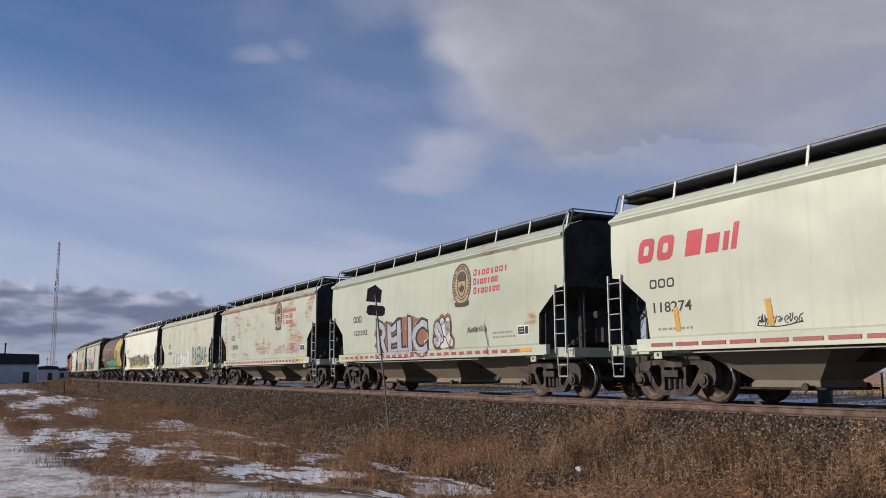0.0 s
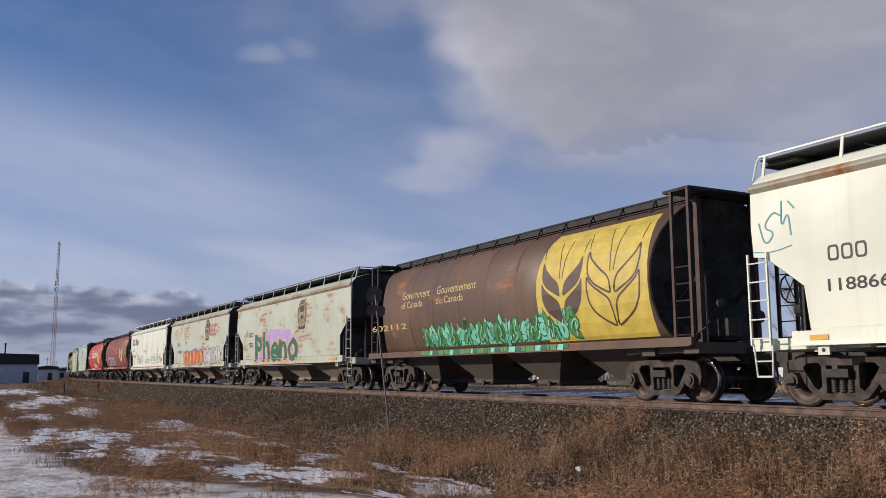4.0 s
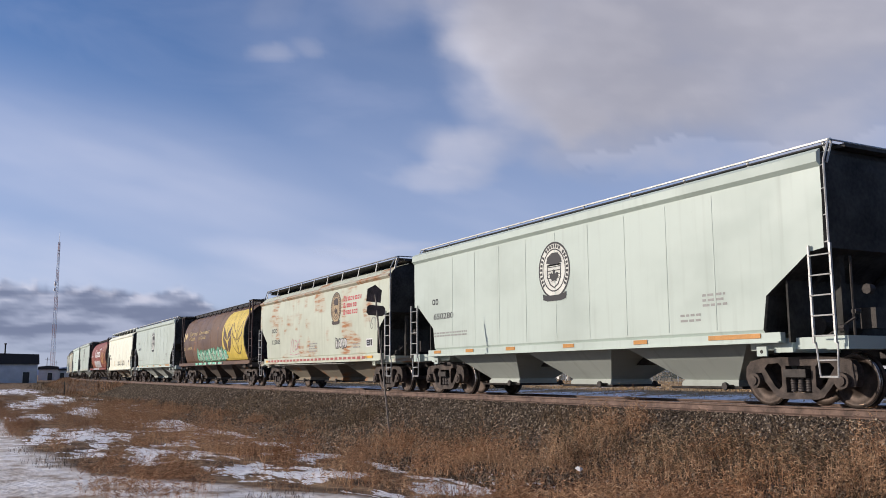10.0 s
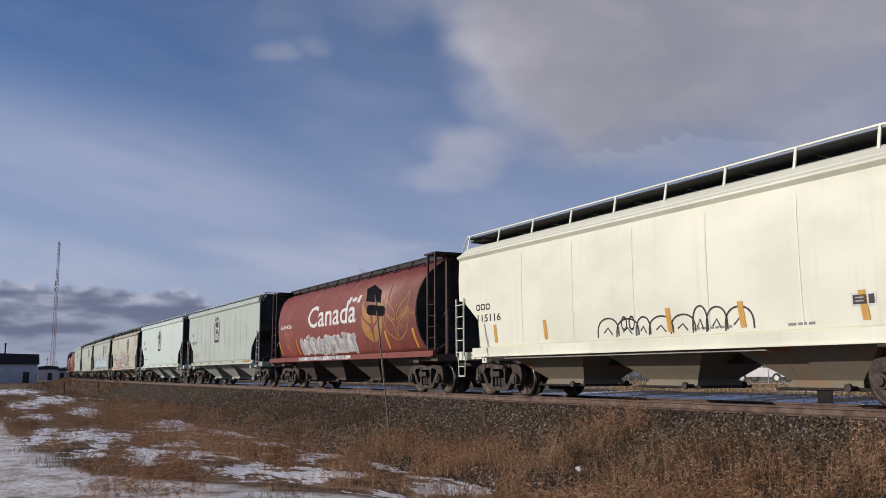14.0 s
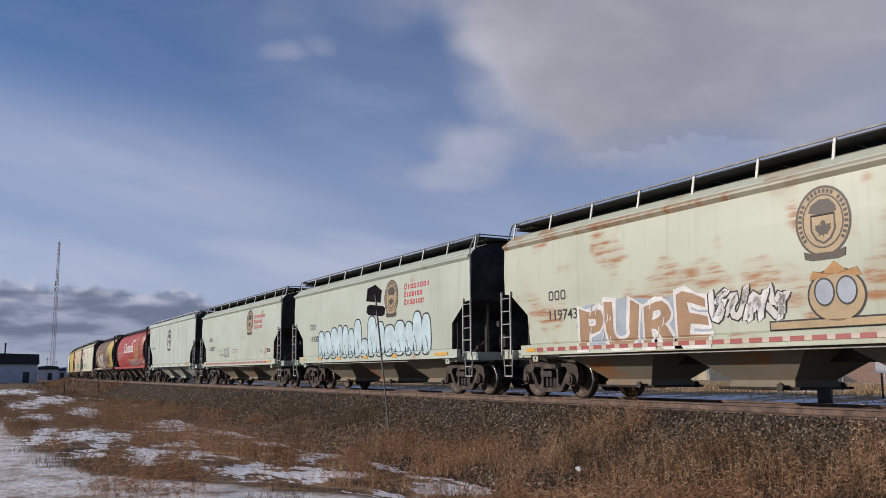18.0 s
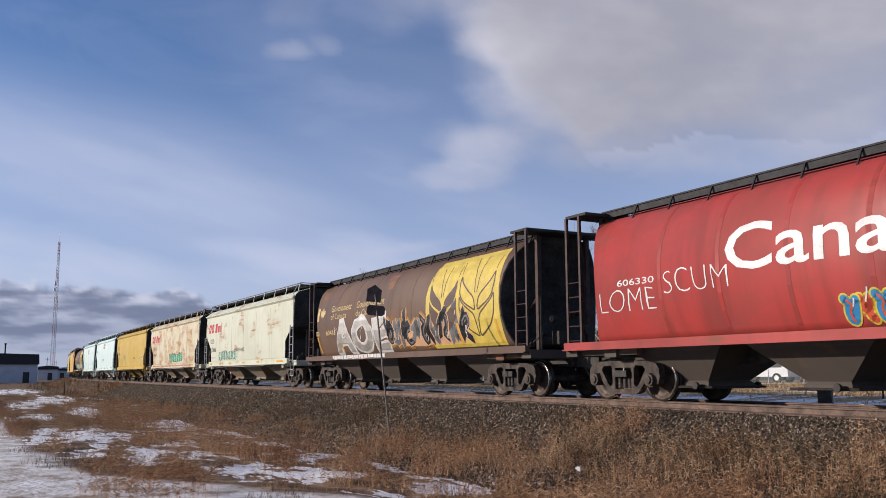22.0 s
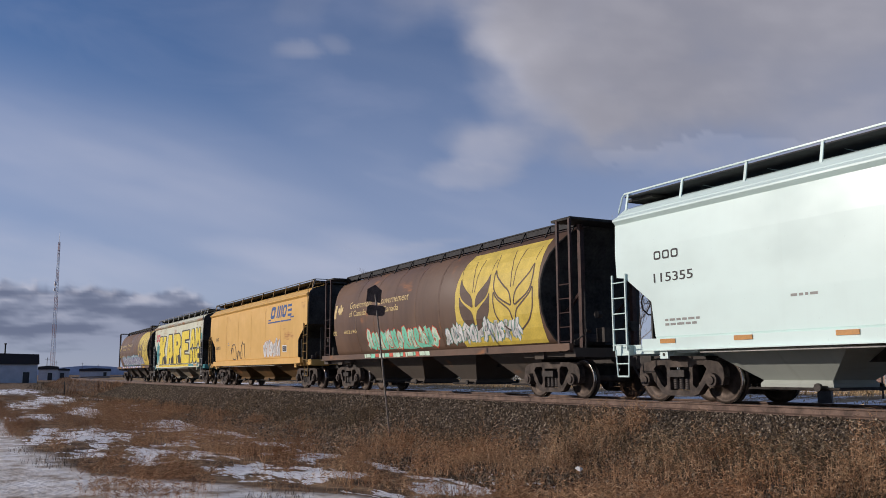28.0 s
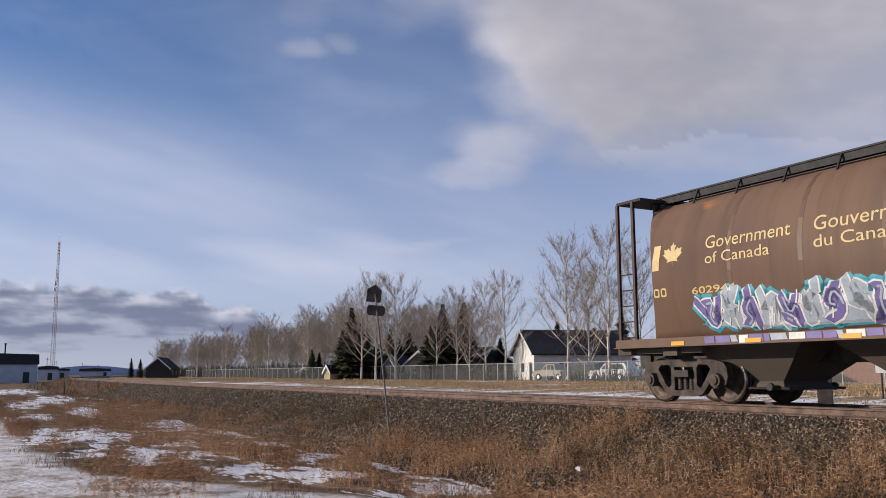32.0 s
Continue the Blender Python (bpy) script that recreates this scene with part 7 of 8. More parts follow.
def wheat_leaves(x0, z0, x1, z1, line=0.0):
    out = []
    w, h, cx = x1 - x0, z1 - z0, (x0 + x1) / 2
    for sx in (-1, 1):
        for lf in (LEAF_UP, LEAF_LOW):
            p = [(cx + sx * a * w, z0 + b * h * 0.86) for a, b in lf]
            for _ in range(2):   # cut the corners to round the leaf
                p = [q for (xa, za), (xb, zb) in zip(p, p[1:] + p[:1]) for q in ((xa * 0.8 + xb * 0.2, za * 0.8 + zb * 0.2), (xa * 0.2 + xb * 0.8, za * 0.2 + zb * 0.8))]
            if line:
                out.append(ribbon(p + [p[0], p[1]], line))
            else:
                m = (sum(q[0] for q in p) / len(p), sum(q[1] for q in p) / len(p))
                out.append(([m] + p, [(0, 1 + i, 1 + (i + 1) % len(p)) for i in range(len(p))]))
        out.append(ribbon([(cx + sx * 0.03 * w, z0 + 0.55 * h), (cx + sx * 0.06 * w, z0 + 0.78 * h), (cx + sx * 0.13 * w, z0 + h)], 0.03))
        out.append(ribbon([(cx + sx * 0.48 * w, z0 + 0.82 * h), (cx + sx * 0.52 * w, z0 + 0.98 * h)], 0.025))
    return join(*out)


def maple(x0, z0, x1, z1):
    p = MAPLE + [(1 - x, z) for x, z in reversed(MAPLE[1:-1])]
    pts = [(x0 + (x1 - x0) * a, z0 + (z1 - z0) * b / 1.05) for a, b in p]
    m = ((x0 + x1) / 2, z0 + (z1 - z0) * 0.45)
    return [m] + pts, [(0, 1 + i, 1 + (i + 1) % len(pts)) for i in range(len(pts))]


def small_rows(x0, z0, x1, z1, seed):
    r = random.Random(seed)
    rows = max(1, round((z1 - z0) / 0.11))
    out = []
    for k in range(rows):
        za = z0 + (z1 - z0) * k / rows
        x = x0
        while x < x1 - 0.08:
            w = r.uniform(0.05, 0.2)
            out.append((x, za, min(x1, x + w), za + 0.046))
            x += w + 0.04
    return rects(out)


def emblem(car, kind, cx, cz, a, b, col):
    dark = ink(col)
    back = ink("TANE") if col == "BROWN" else ink("PALE")
    em = lay(car, kind, "emblem", *ellipse(cx, cz, a * 0.97, b * 0.97), back, 0.004, "oval emblem with shield and leaf")
    lay(em, kind, "emblem_ring", *join(ellipse(cx, cz, a, b, 40, 0.93), ellipse(cx, cz, a * 0.74, b * 0.76, 40, 0.94)), dark, 0.007)
    # lettering round the ring becomes small bars
    bars = []
    for i in range(26):
        t = math.pi * (-0.20 + 1.40 * i / 25)
        ca, sa = math.cos(t), math.sin(t)
        if i in (9, 17):
            continue
        bars.append(ribbon([(cx + a * 0.77 * ca, cz + b * 0.79 * sa), (cx + a * 0.90 * ca, cz + b * 0.91 * sa)], 0.06 if col == "BLACK" else 0.05))
    lay(em, kind, "ring_script", *join(*bars), dark, 0.008)
    sh = [(-0.42, 0.18), (0.42, 0.18), (0.42, -0.25), (0.25, -0.5), (0, -0.62), (-0.25, -0.5), (-0.42, -0.25)]
    pts = [(cx + a * x, cz + b * z) for x, z in sh]
    lay(em, kind, "shield_edge", *ribbon(pts + pts[:2], 0.035), dark, 0.009)
    if col == "BLACK":
        lay(em, kind, "shield_lines", *rects([(cx - a * 0.4, cz + b * (0.1 - 0.13 * i), cx + a * 0.4, cz + b * (0.13 - 0.13 * i)) for i in range(4)]), dark, 0.007)
    lay(em, kind, "maple_leaf", *maple(cx - a * 0.3, cz - b * 0.5, cx + a * 0.3, cz + b * 0.05), dark, 0.010)
    bv = [(-0.5, 0.28), (-0.4, 0.48), (-0.1, 0.62), (0.25, 0.6), (0.45, 0.42), (0.5, 0.25), (0.3, 0.2), (-0.2, 0.2)]
    lay(em, kind, "crest", [(cx, cz + b * 0.4)] + [(cx + a * x, cz + b * z) for x, z in bv], [(0, 1 + i, 1 + (i + 1) % len(bv)) for i in range(len(bv))], dark, 0.010)
    rb = [(-0.75, -0.80), (-0.45, -0.88), (0.45, -0.88), (0.75, -0.80), (0.72, -1.02), (0.45, -1.08), (-0.45, -1.08), (-0.72, -1.02)]
    lay(em, kind, "scroll", [(cx + a * x, cz + b * z) for x, z in rb], [tuple(range(8))], dark, 0.012)


READABLE = {"CAS3", "RELIC", "Pheno", "PURE", "NEDOLA", "RIDE", "AOE", "toil", "PAEBAK"}


TWIN = {"MINT": "PALEM", "AMBER": "REDO", "VIOLETG": "GREYBLUE", "BLACK": "GREY", "GREEN": "MINT", "TEALG": "PALEM", "BLUE": "REDO", "TANB": "PALEO", "PALEM": "MINT", "GREEN_D": "MINT", "SILVERB": "WHITE", "WHITE": "SILVERB", "PALE": "SILVERB",
        "VIOLET": "GREYBLUE", "SILVER": "SILVERB", "PINK": "VIOLET", "GREYP": "SAGEF", "ORANGE": "PALEO", "TURQ": "PALEBLUE"}


def graffiti(car, kind, x0, z0, x1, z1, word, fill, edge, halo, seed):
    over = kind == "round" and z0 < 1.3   # it runs down over the sill
    if kind == "round":
        z0 = max(z0, 1.36)
    h = z1 - z0
    two = TWIN.get(fill, "SILVERB")
    r = random.Random(seed)
    if word in READABLE:
        g = lay(car, kind, "graffiti", *fit_text(word, 0.085, x0, z0, x1, z1, 0.05), ink(edge), 0.006, "spray-painted graffiti lettering", 0.09, seed)
        lay(g, kind, "graffiti_fill", *fit_text(word, 0.03, x0 + 0.03, z0 + 0.04, x1 - 0.03, z1 - 0.04), ink(fill), 0.010, "", 0.09, seed)
        if halo:
            lay(g, kind, "graffiti_backing", *splat(x0 - 0.12, max(1.08, z0 - 0.02), x1 + 0.12, z1 + 0.10, seed, 0.12), ink(halo), 0.0035)
    else:
        style = "sharp" if word == "wild" else word
        row = glyph_row(x0, z0, x1, z1, style, seed)
        w = h * {"round": 0.24, "block": 0.21, "sharp": 0.19}[style]
        e = 0.024 + 0.016 * h
        ends = dict(round_ends=style == "round", tip=0.13 * h if style == "sharp" else 0.0)
        one = [q for k, g in enumerate(row) if k % 2 for q in g]
        more = [q for k, g in enumerate(row) if not k % 2 for q in g]
        g = lay(car, kind, "graffiti", *join(*[fat(q, w + 2 * e, **ends) for q in one]), ink(edge), 0.005, "spray-painted graffiti piece")
        lay(g, kind, "graffiti_fill", *join(*[fat(q, w, **ends) for q in one]), ink(two), 0.0068)
        lay(g, kind, "graffiti_edge", *join(*[fat(q, w + 2 * e, **ends) for q in more]), ink(edge), 0.0086)
        lay(g, kind, "graffiti_fill", *join(*[fat(q, w, **ends) for q in more]), ink(fill), 0.0104)
        if fill not in ("WHITE", "PALE"):   # the gaps between the strokes are filled too
            lay(g, kind, "graffiti_base", *splat(x0 + 0.05, z0 + 0.02, x1 - 0.05, z1 - 0.28 * h, seed + 1, 0.06), ink(edge if fill == "BLACK" else two), 0.0042)
        # shading of the second colour along the strokes
        lay(g, kind, "graffiti_line_work", *join(*[ribbon([(x + 0.22 * w, z - 0.1 * w) for x, z in q[len(q) // 3:]], w * 0.3) for q in more if len(q) > 3] or [ribbon(more[0], 0.02)]), ink(two), 0.0120)
        if halo:
            lay(g, kind, "graffiti_backing", *join(splat(x0 - 0.1, max(1.08, z0 - 0.02), x1 + 0.1, z1 - 0.22 * h, seed, 0.08), *[fat(q, w + 2 * e + 0.15, **ends) for q in one + more]), ink(halo), 0.0032)
    if over:
        xs = [x0 + 0.1]
        while xs[-1] < x1 - 0.3:
            xs.append(xs[-1] + r.uniform(0.12, 0.42))
        for col, keep in ((fill, 0), (two, 1), (edge, 2)):
            bits = [(a + 0.015, 1.135 + r.uniform(0, 0.04), b - 0.015, 1.285) for q, (a, b) in enumerate(zip(xs, xs[1:])) if q % 4 in ((0, 1), (2,), (3,))[keep]]
            if bits:
                lay(g, kind, "graffiti_on_sill", *rects(bits, r.uniform(-0.5, 0.5)), ink(col), 0.004, lowest=1.135)
    spots = []
    for _ in range(int((x1 - x0) * 2.5)):
        x, z, q = r.uniform(x0, x1), r.uniform(z0 + 0.1, z1 - 0.2), r.uniform(0.06, 0.16)
        spots.append(ribbon([(x, z), (x + q * 0.4, z + q), (x + q * 0.5, z + q * 1.5)], 0.028))
    if spots:
        lay(g, kind, "graffiti_highlight", *join(*spots), ink("WHITE" if fill not in ("WHITE", "PALE", "SILVER", "SILVERB") else "GREYBLUE"), 0.0135)


def fat(pts, w, round_ends=True, tip=0.0):
    """A brush stroke of even width, with round ends or drawn-out points."""
    vs, fs = ribbon(pts, w)
    shapes = [(vs, fs)]
    for (x, z), (xb, zb) in ((pts[0], pts[1]), (pts[-1], pts[-2])):
        if round_ends:
            shapes.append(ellipse(x, z, w / 2, w / 2, 12))
        elif tip:
            d = math.hypot(x - xb, z - zb) or 1
            ux, uz = (x - xb) / d, (z - zb) / d
            shapes.append(([(x - uz * w * 0.5, z + ux * w * 0.5), (x + uz * w * 0.5, z - ux * w * 0.5), (x + ux * tip + uz * w * 0.35, z + uz * tip - ux * w * 0.35)], [(0, 1, 2)]))
    return join(*shapes)


def glyph_row(x0, z0, x1, z1, style, seed):
    """The strokes of one piece, form by form: lists of paths."""
    r = random.Random(seed)
    h = z1 - z0
    n = max(2, round((x1 - x0) / (h * {"round": 0.50, "block": 0.52, "sharp": 0.60}[style])))
    step = (x1 - x0) / n
    out, last = [], -1
    for k in range(n):
        g = r.randrange(len(GLYPHS))
        while g == last:
            g = r.randrange(len(GLYPHS))
        last = g
        lift, tall = h * r.uniform(0.0, 0.10), h * r.uniform(0.80, 0.96)
        lean = r.uniform(-0.12, 0.12) + (0.16 if style == "sharp" else 0.0)
        wide = step * r.uniform(1.05, 1.3)
        fx, fz = r.random() < 0.5, r.random() < 0.5
        xa = x0 + k * step + (step - wide) / 2
        paths = []
        for st in GLYPHS[g]:
            st = [(1 - a if fx else a, 1 - b if fz else b) for a, b in st]
            p = [(xa + wide * (a * 0.8 + 0.1) + lean * (b - 0.5) * h, z0 + lift + tall * (0.08 + 0.84 * b)) for a, b in st]
            if style == "sharp":
                p = [(x + r.uniform(-0.06, 0.06) * h, z + r.uniform(-0.05, 0.07) * h) for x, z in p]
            paths.append(rounded(p, 2 if style == "round" else 1))
        if style == "sharp":   # arrows and barbs
            for _ in range(2):
                c, zc = xa + wide * r.uniform(0.1, 0.9), z0 + h * r.uniform(0.3, 0.8)
                paths.append([(c, zc), (c + wide * r.uniform(-0.4, 0.4), zc + h * r.choice((-0.3, 0.24, 0.32)))])
        out.append(paths)
    return out


def letter_rings(x0, z0, x1, z1, count, t, slant=0.0):
    """Plain upright rings in a row, in place of a mark."""
    w = (x1 - x0) / count
    out = []
    for k in range(count):
        a, b = w * 0.40, (z1 - z0) / 2
        cx, cz = x0 + w * (k + 0.46), (z0 + z1) / 2
        n = 20
        vs = []
        for q in (0.0, t):
            for i in range(n):
                c, s = math.cos(2 * math.pi * i / n), math.sin(2 * math.pi * i / n)
                e = (abs(c) ** 5 + abs(s) ** 5) ** (-1 / 5)
                zz = (b - q) * s * e
                vs.append((cx + (a - q) * c * e + slant * zz, cz + zz))
        out.append((vs, [(i, (i + 1) % n, n + (i + 1) % n, n + i) for i in range(n)]))
    return join(*out)


def block_row(x0, z0, x1, z1, count, first=1.0):
    """A line of small solid and hollow blocks, in place of a name."""
    w = (x1 - x0) / count
    out = []
    for k in range(count):
        box = (x0 + k * w, z0, x0 + (k + 0.74) * w, z0 + (z1 - z0) * (first if k == 0 else 1.0))
        out.append(frames([box], 0.042, 0.1) if k % 3 != 1 else rects([(box[0] + 0.2 * w, z0, box[2] - 0.2 * w, box[3])], 0.1))
    return join(*out)


# outlines of heavy capital letters on a unit square, and their counters
HEAVY = {
    "K": [(0, 0), (0, 1), (0.42, 1), (0.42, 0.66), (0.66, 1), (1, 0.98), (0.7, 0.52), (1, 0), (0.6, 0), (0.42, 0.3), (0.42, 0)],
    "A": [(0, 0), (0.26, 1), (0.78, 1), (1, 0), (0.63, 0), (0.58, 0.2), (0.42, 0.2), (0.38, 0)],
    "R": [(0, 0), (0, 1), (0.7, 1), (0.95, 0.87), (0.95, 0.6), (0.74, 0.46), (1, 0), (0.58, 0), (0.4, 0.32), (0.4, 0)],
    "E": [(0, 0), (0.05, 1), (0.98, 1), (0.95, 0.74), (0.46, 0.74), (0.45, 0.63), (0.9, 0.6), (0.86, 0.4), (0.42, 0.4), (0.42, 0.27), (1, 0.25), (0.97, 0)],
    "M": [(0, 0), (0.1, 1), (0.34, 1), (0.5, 0.66), (0.66, 1), (0.9, 1), (1, 0), (0.72, 0), (0.69, 0.42), (0.5, 0.12), (0.32, 0.42), (0.28, 0)],
    "D": [(0, 0), (0, 1), (0.6, 1), (0.98, 0.7), (0.95, 0.25), (0.6, 0)],
    "U": [(0, 1), (0.38, 1), (0.4, 0.35), (0.6, 0.35), (0.62, 1), (1, 1), (0.98, 0.2), (0.75, 0), (0.25, 0), (0.02, 0.2)],
    "C": [(1, 1), (0.98, 0.68), (0.42, 0.66), (0.45, 0.32), (0.98, 0.3), (1, 0), (0.3, 0), (0, 0.25), (0, 0.75), (0.3, 1)],
}
COUNTER = {"A": [(0.45, 0.42), (0.51, 0.7), (0.57, 0.42)], "R": [(0.38, 0.6), (0.38, 0.76), (0.58, 0.74), (0.58, 0.62)], "D": [(0.36, 0.3), (0.36, 0.7), (0.58, 0.62), (0.58, 0.36)]}
LOOPS = [
    [(0.14, 0.42), (0.18, 0.62), (0.10, 0.66), (0.03, 0.52), (0.0, 0.3), (0.02, 0.6), (0.10, 0.82), (0.28, 0.86), (0.36, 0.5), (0.37, 0.1), (0.26, 0.02), (0.14, 0.10)],
    [(0.42, 0.5), (0.44, 0.1), (0.46, 0.02), (0.50, 0.48), (0.56, 0.5), (0.57, 0.1), (0.62, 0.46), (0.68, 0.44), (0.69, 0.08)],
    [(0.70, 0.08), (0.80, 0.14), (0.76, 0.62), (0.72, 0.78), (0.80, 0.76), (0.79, 1.0), (0.84, 0.80), (0.98, 0.84), (0.94, 0.5), (0.96, 0.2), (1.0, 0.06)],
]


def heavy_letters(x0, z0, x1, z1, word, e):
    """Fat letters that stand shoulder to shoulder: their outlines and their counters."""
    step = (x1 - x0) / len(word)
    solid, holes = [], []
    for k, c in enumerate(word):
        a, b = x0 + k * step + 1.1 * e, x0 + (k + 1) * step - 1.1 * e
        top = z1 - (z1 - z0) * (0.05, 0.03, 0.04, 0.0)[k % 4]
        for table, out in ((HEAVY, solid), (COUNTER, holes)):
            if c in table:
                out.append([(a + (b - a) * u, z0 + e + (top - z0 - 2 * e) * v) for u, v in table[c]])
    return solid, holes


def swollen(pts, e):
    """A clockwise outline moved outwards by e."""
    out = []
    for p, q, r in zip(pts[-1:] + pts[:-1], pts, pts[1:] + pts[:1]):
        u, v = (Vector((q[0] - p[0], q[1] - p[1])).normalized(), Vector((r[0] - q[0], r[1] - q[1])).normalized())
        m = Vector((-u.y - v.y, u.x + v.x)).normalized()
        k = e / max(0.55, m.dot(Vector((-u.y, u.x))))
        out.append((q[0] + m.x * k, q[1] + m.y * k))
    return out


def outlines(shapes):
    vs, fs = [], []
    for q in shapes:
        fs.append(tuple(range(len(vs), len(vs) + len(q))))
        vs += q
    return vs, fs


def paint_mark(n, row):
    i, what, x0, z0, x1, z1 = row[:6]
    extra = row[6:]
    car, kind, _ = TRAIN[i]
    if what != "emblem":
        x0, x1 = x0 / car.scale.x, x1 / car.scale.x
    lay_ = lambda name, shape, col, lift=0.005, label="": lay(car, kind, name, *shape, ink(col), lift, label)
    seed = 17 * i + n
    if what == "rail":
        h = z1 - z0
        u = (x1 - x0) / 5.2
        lay_("railway_emblem", join(letter_rings(x0, z0, x0 + 2.1 * u, z1, 2, 0.15, 0.22), rects([(x0 + 2.5 * u, z0, x0 + 3.25 * u, z1)], 0.22), rects([(x0 + 3.5 * u, z0, x0 + 4.1 * u, z0 + 0.72 * h)], 0.22),
                                    rects([(x0 + 4.3 * u, z0, x0 + 4.3 * u + 0.13, z0 + 0.72 * h), (x0 + 4.68 * u, z0, x0 + 4.68 * u + 0.13, z1)], 0.22)), extra[0], 0.005, "large slanted ring and bar shapes")
    elif what == "cp":
        lay_("railway_emblem", letter_rings(x0, z0, x1, z1, 2, 0.15, 0.12), extra[0], 0.005, "two bold red ring shapes")
    elif what == "dme":
        u = (x1 - x0) / 4.2
        lay_("railway_emblem", join(letter_rings(x0, z0 + 0.2, x0 + 1.05 * u, z1, 1, 0.15, 0.28), rects([(x0 + (1.15 + 0.38 * k) * u, z0 + 0.2, x0 + (1.15 + 0.38 * k) * u + 0.15, z1) for k in range(3)], 0.28),
                                    letter_rings(x0 + 2.3 * u, z0 + 0.2, x0 + 3.2 * u, z1, 1, 0.12, 0.28), rects([(x0 + 3.3 * u, z0 + 0.2 + 0.21 * k, x0 + 4.0 * u, z0 + 0.31 + 0.21 * k) for k in range(3)], 0.28),
                                    rects([(x0 - 0.35, z0, x1 - 0.15, z0 + 0.06), (x0 - 0.3, z0 + 0.12, x0 + 0.05, z0 + 0.18), (x1 - 0.25, z0 + 0.12, x1 + 0.2, z0 + 0.18)])), "DMEBLUE", 0.005, "slanted blue shapes over a line")
    elif what == "cpr":
        x0, z0 = 3.27, 2.80
        lay_("railway_emblem", join(*[block_row(x0, z0 + (2 - k) * 0.252, x0 + w, z0 + (2 - k) * 0.252 + 0.15, m, 1.25) for k, (m, w) in enumerate(((8, 1.82), (7, 1.32), (7, 1.42)))]), "RED", 0.005, "three rows of small red blocks")
    elif what == "mark":
        w = x1 - x0
        m = 2 if w < 0.6 else 3
        lay_("owner_mark", letter_rings(x0, z0, x1, z1, m, 0.036), extra[0] if extra else "BLACK")
    elif what == "num":
        lay_("car_number", fit_text(extra[0], 0.01, x0, z0, x1, z1), extra[1] if len(extra) > 1 else "BLACK", 0.013 if i == 32 else 0.005, "painted car number")
    elif what == "small":
        lay_("small_lettering", small_rows(x0, z0, x1, z1, seed), "GREYT")
    elif what == "plate":
        p = lay_("data_panel", rects([(x0, z0, x1, z1)]), "WHITE", 0.005, "white-edged black data panel")
        t = 0.035
        mid = x0 + (x1 - x0) * 0.62
        lay(p, kind, "data_field", *rects([(x0 + t, z0 + t, mid, z1 - t), (mid + t, z0 + t, x1 - t, z1 - t)]), ink("BLACK"), 0.008)
        lay(p, kind, "data_lines", *rects([(x0 + 0.08, z0 + (z1 - z0) * q, mid - 0.05, z0 + (z1 - z0) * q + 0.02) for q in (0.35, 0.6)]), ink("SILVER"), 0.011)
    elif what == "scrawl":
        lay_("graffiti_tag", scrawl(x0, z0, x1, z1, seed), extra[0] if extra else "BLACK", 0.007, "thin spray-painted scrawl")
    elif what == "word":
        lay(car, kind, "graffiti_tag", *fit_text(extra[0], -0.025, x0, z0, x1, z1), ink(extra[1]), 0.007, "thin sprayed words", 0.06, seed)
    elif what == "graf":
        graffiti(car, kind, x0, z0, x1, z1, extra[0], extra[1], extra[2], extra[3], seed)
    elif what == "kare":
        big = extra[0] == "KARE"
        e = 0.075 if big else 0.05
        solid, holes = heavy_letters(x0, z0, x1, z1, extra[0], e)
        edges = [swollen(q, e) for q in solid]
        g = lay(car, kind, "graffiti", *outlines(edges), ink("BLACK"), 0.006, "huge black-edged yellow graffiti lettering")
        lay(g, kind, "graffiti_shadow", *outlines([[(x + 0.13, z - 0.03) for x, z in q] for q in edges]), ink("BLACK"), 0.0045)
        lay(g, kind, "graffiti_fill", *outlines(solid), ink("KAREY"), 0.009)
        if holes:
            lay(g, kind, "graffiti_counter", *outlines(holes), ink("BLACK"), 0.012)
        if big:
            put("graffiti_on_sill", Shape().box(x0, x1, -0.003, 0.003, -0.06, 0.06).mesh("graffiti_on_sill"), ink("KAREY"), car, "yellow spray paint run over the sill", pose(0, -1.629, 1.18))
            put("graffiti_on_sill", Shape().box(x1, 6.5, -0.003, 0.003, -0.06, 0.06).mesh("graffiti_on_sill"), ink("TEAL"), car, "teal spray paint on the sill", pose(0, -1.629, 1.18))
    elif what == "loops":
        lines = [[(x0 + (x1 - x0) * u, z0 + (z1 - z0) * v) for u, v in q] for q in LOOPS]
        lay_("graffiti_tag", join(*[ribbon(rounded(q), 0.05) for q in lines]), "BLACK", 0.007, "loose black sprayed outline")
    elif what == "teal":
        lay_("graffiti_backing", splat(x0, z0, x1, z1, seed), "TEAL", 0.0035)
    elif what == "bubble":
        r = random.Random(seed)
        sh, x = [], x0
        while x < x1 - 0.2:
            w, h = r.uniform(0.35, 0.75), r.uniform(0.65, 1.0) * (z1 - z0)
            sh.append(ribbon([(x + w * (0.5 - 0.5 * math.cos(t * 0.21)), z0 + h * abs(math.sin(t * 0.209)) ** 0.6) for t in range(16)], 0.035))
            sh.append(ribbon([(x + w * 0.3, z0 + 0.1), (x + w * 0.5, z0 + h * 0.5), (x + w * 0.7, z0 + 0.05)], 0.03))
            x += w * 0.9
        sh.append(ellipse(x0 + 0.9, z0 + 0.28, 0.1, 0.16, 16, 0.7))
        sh.append(ellipse(x0 + 1.15, z0 + 0.28, 0.1, 0.16, 16, 0.7))
        lay_("graffiti_tag", join(*sh), "BLACK", 0.007, "thin black bubble-letter tag")
    elif what == "bubblefill":
        r = random.Random(7)
        out, inn, x = [], [], x0
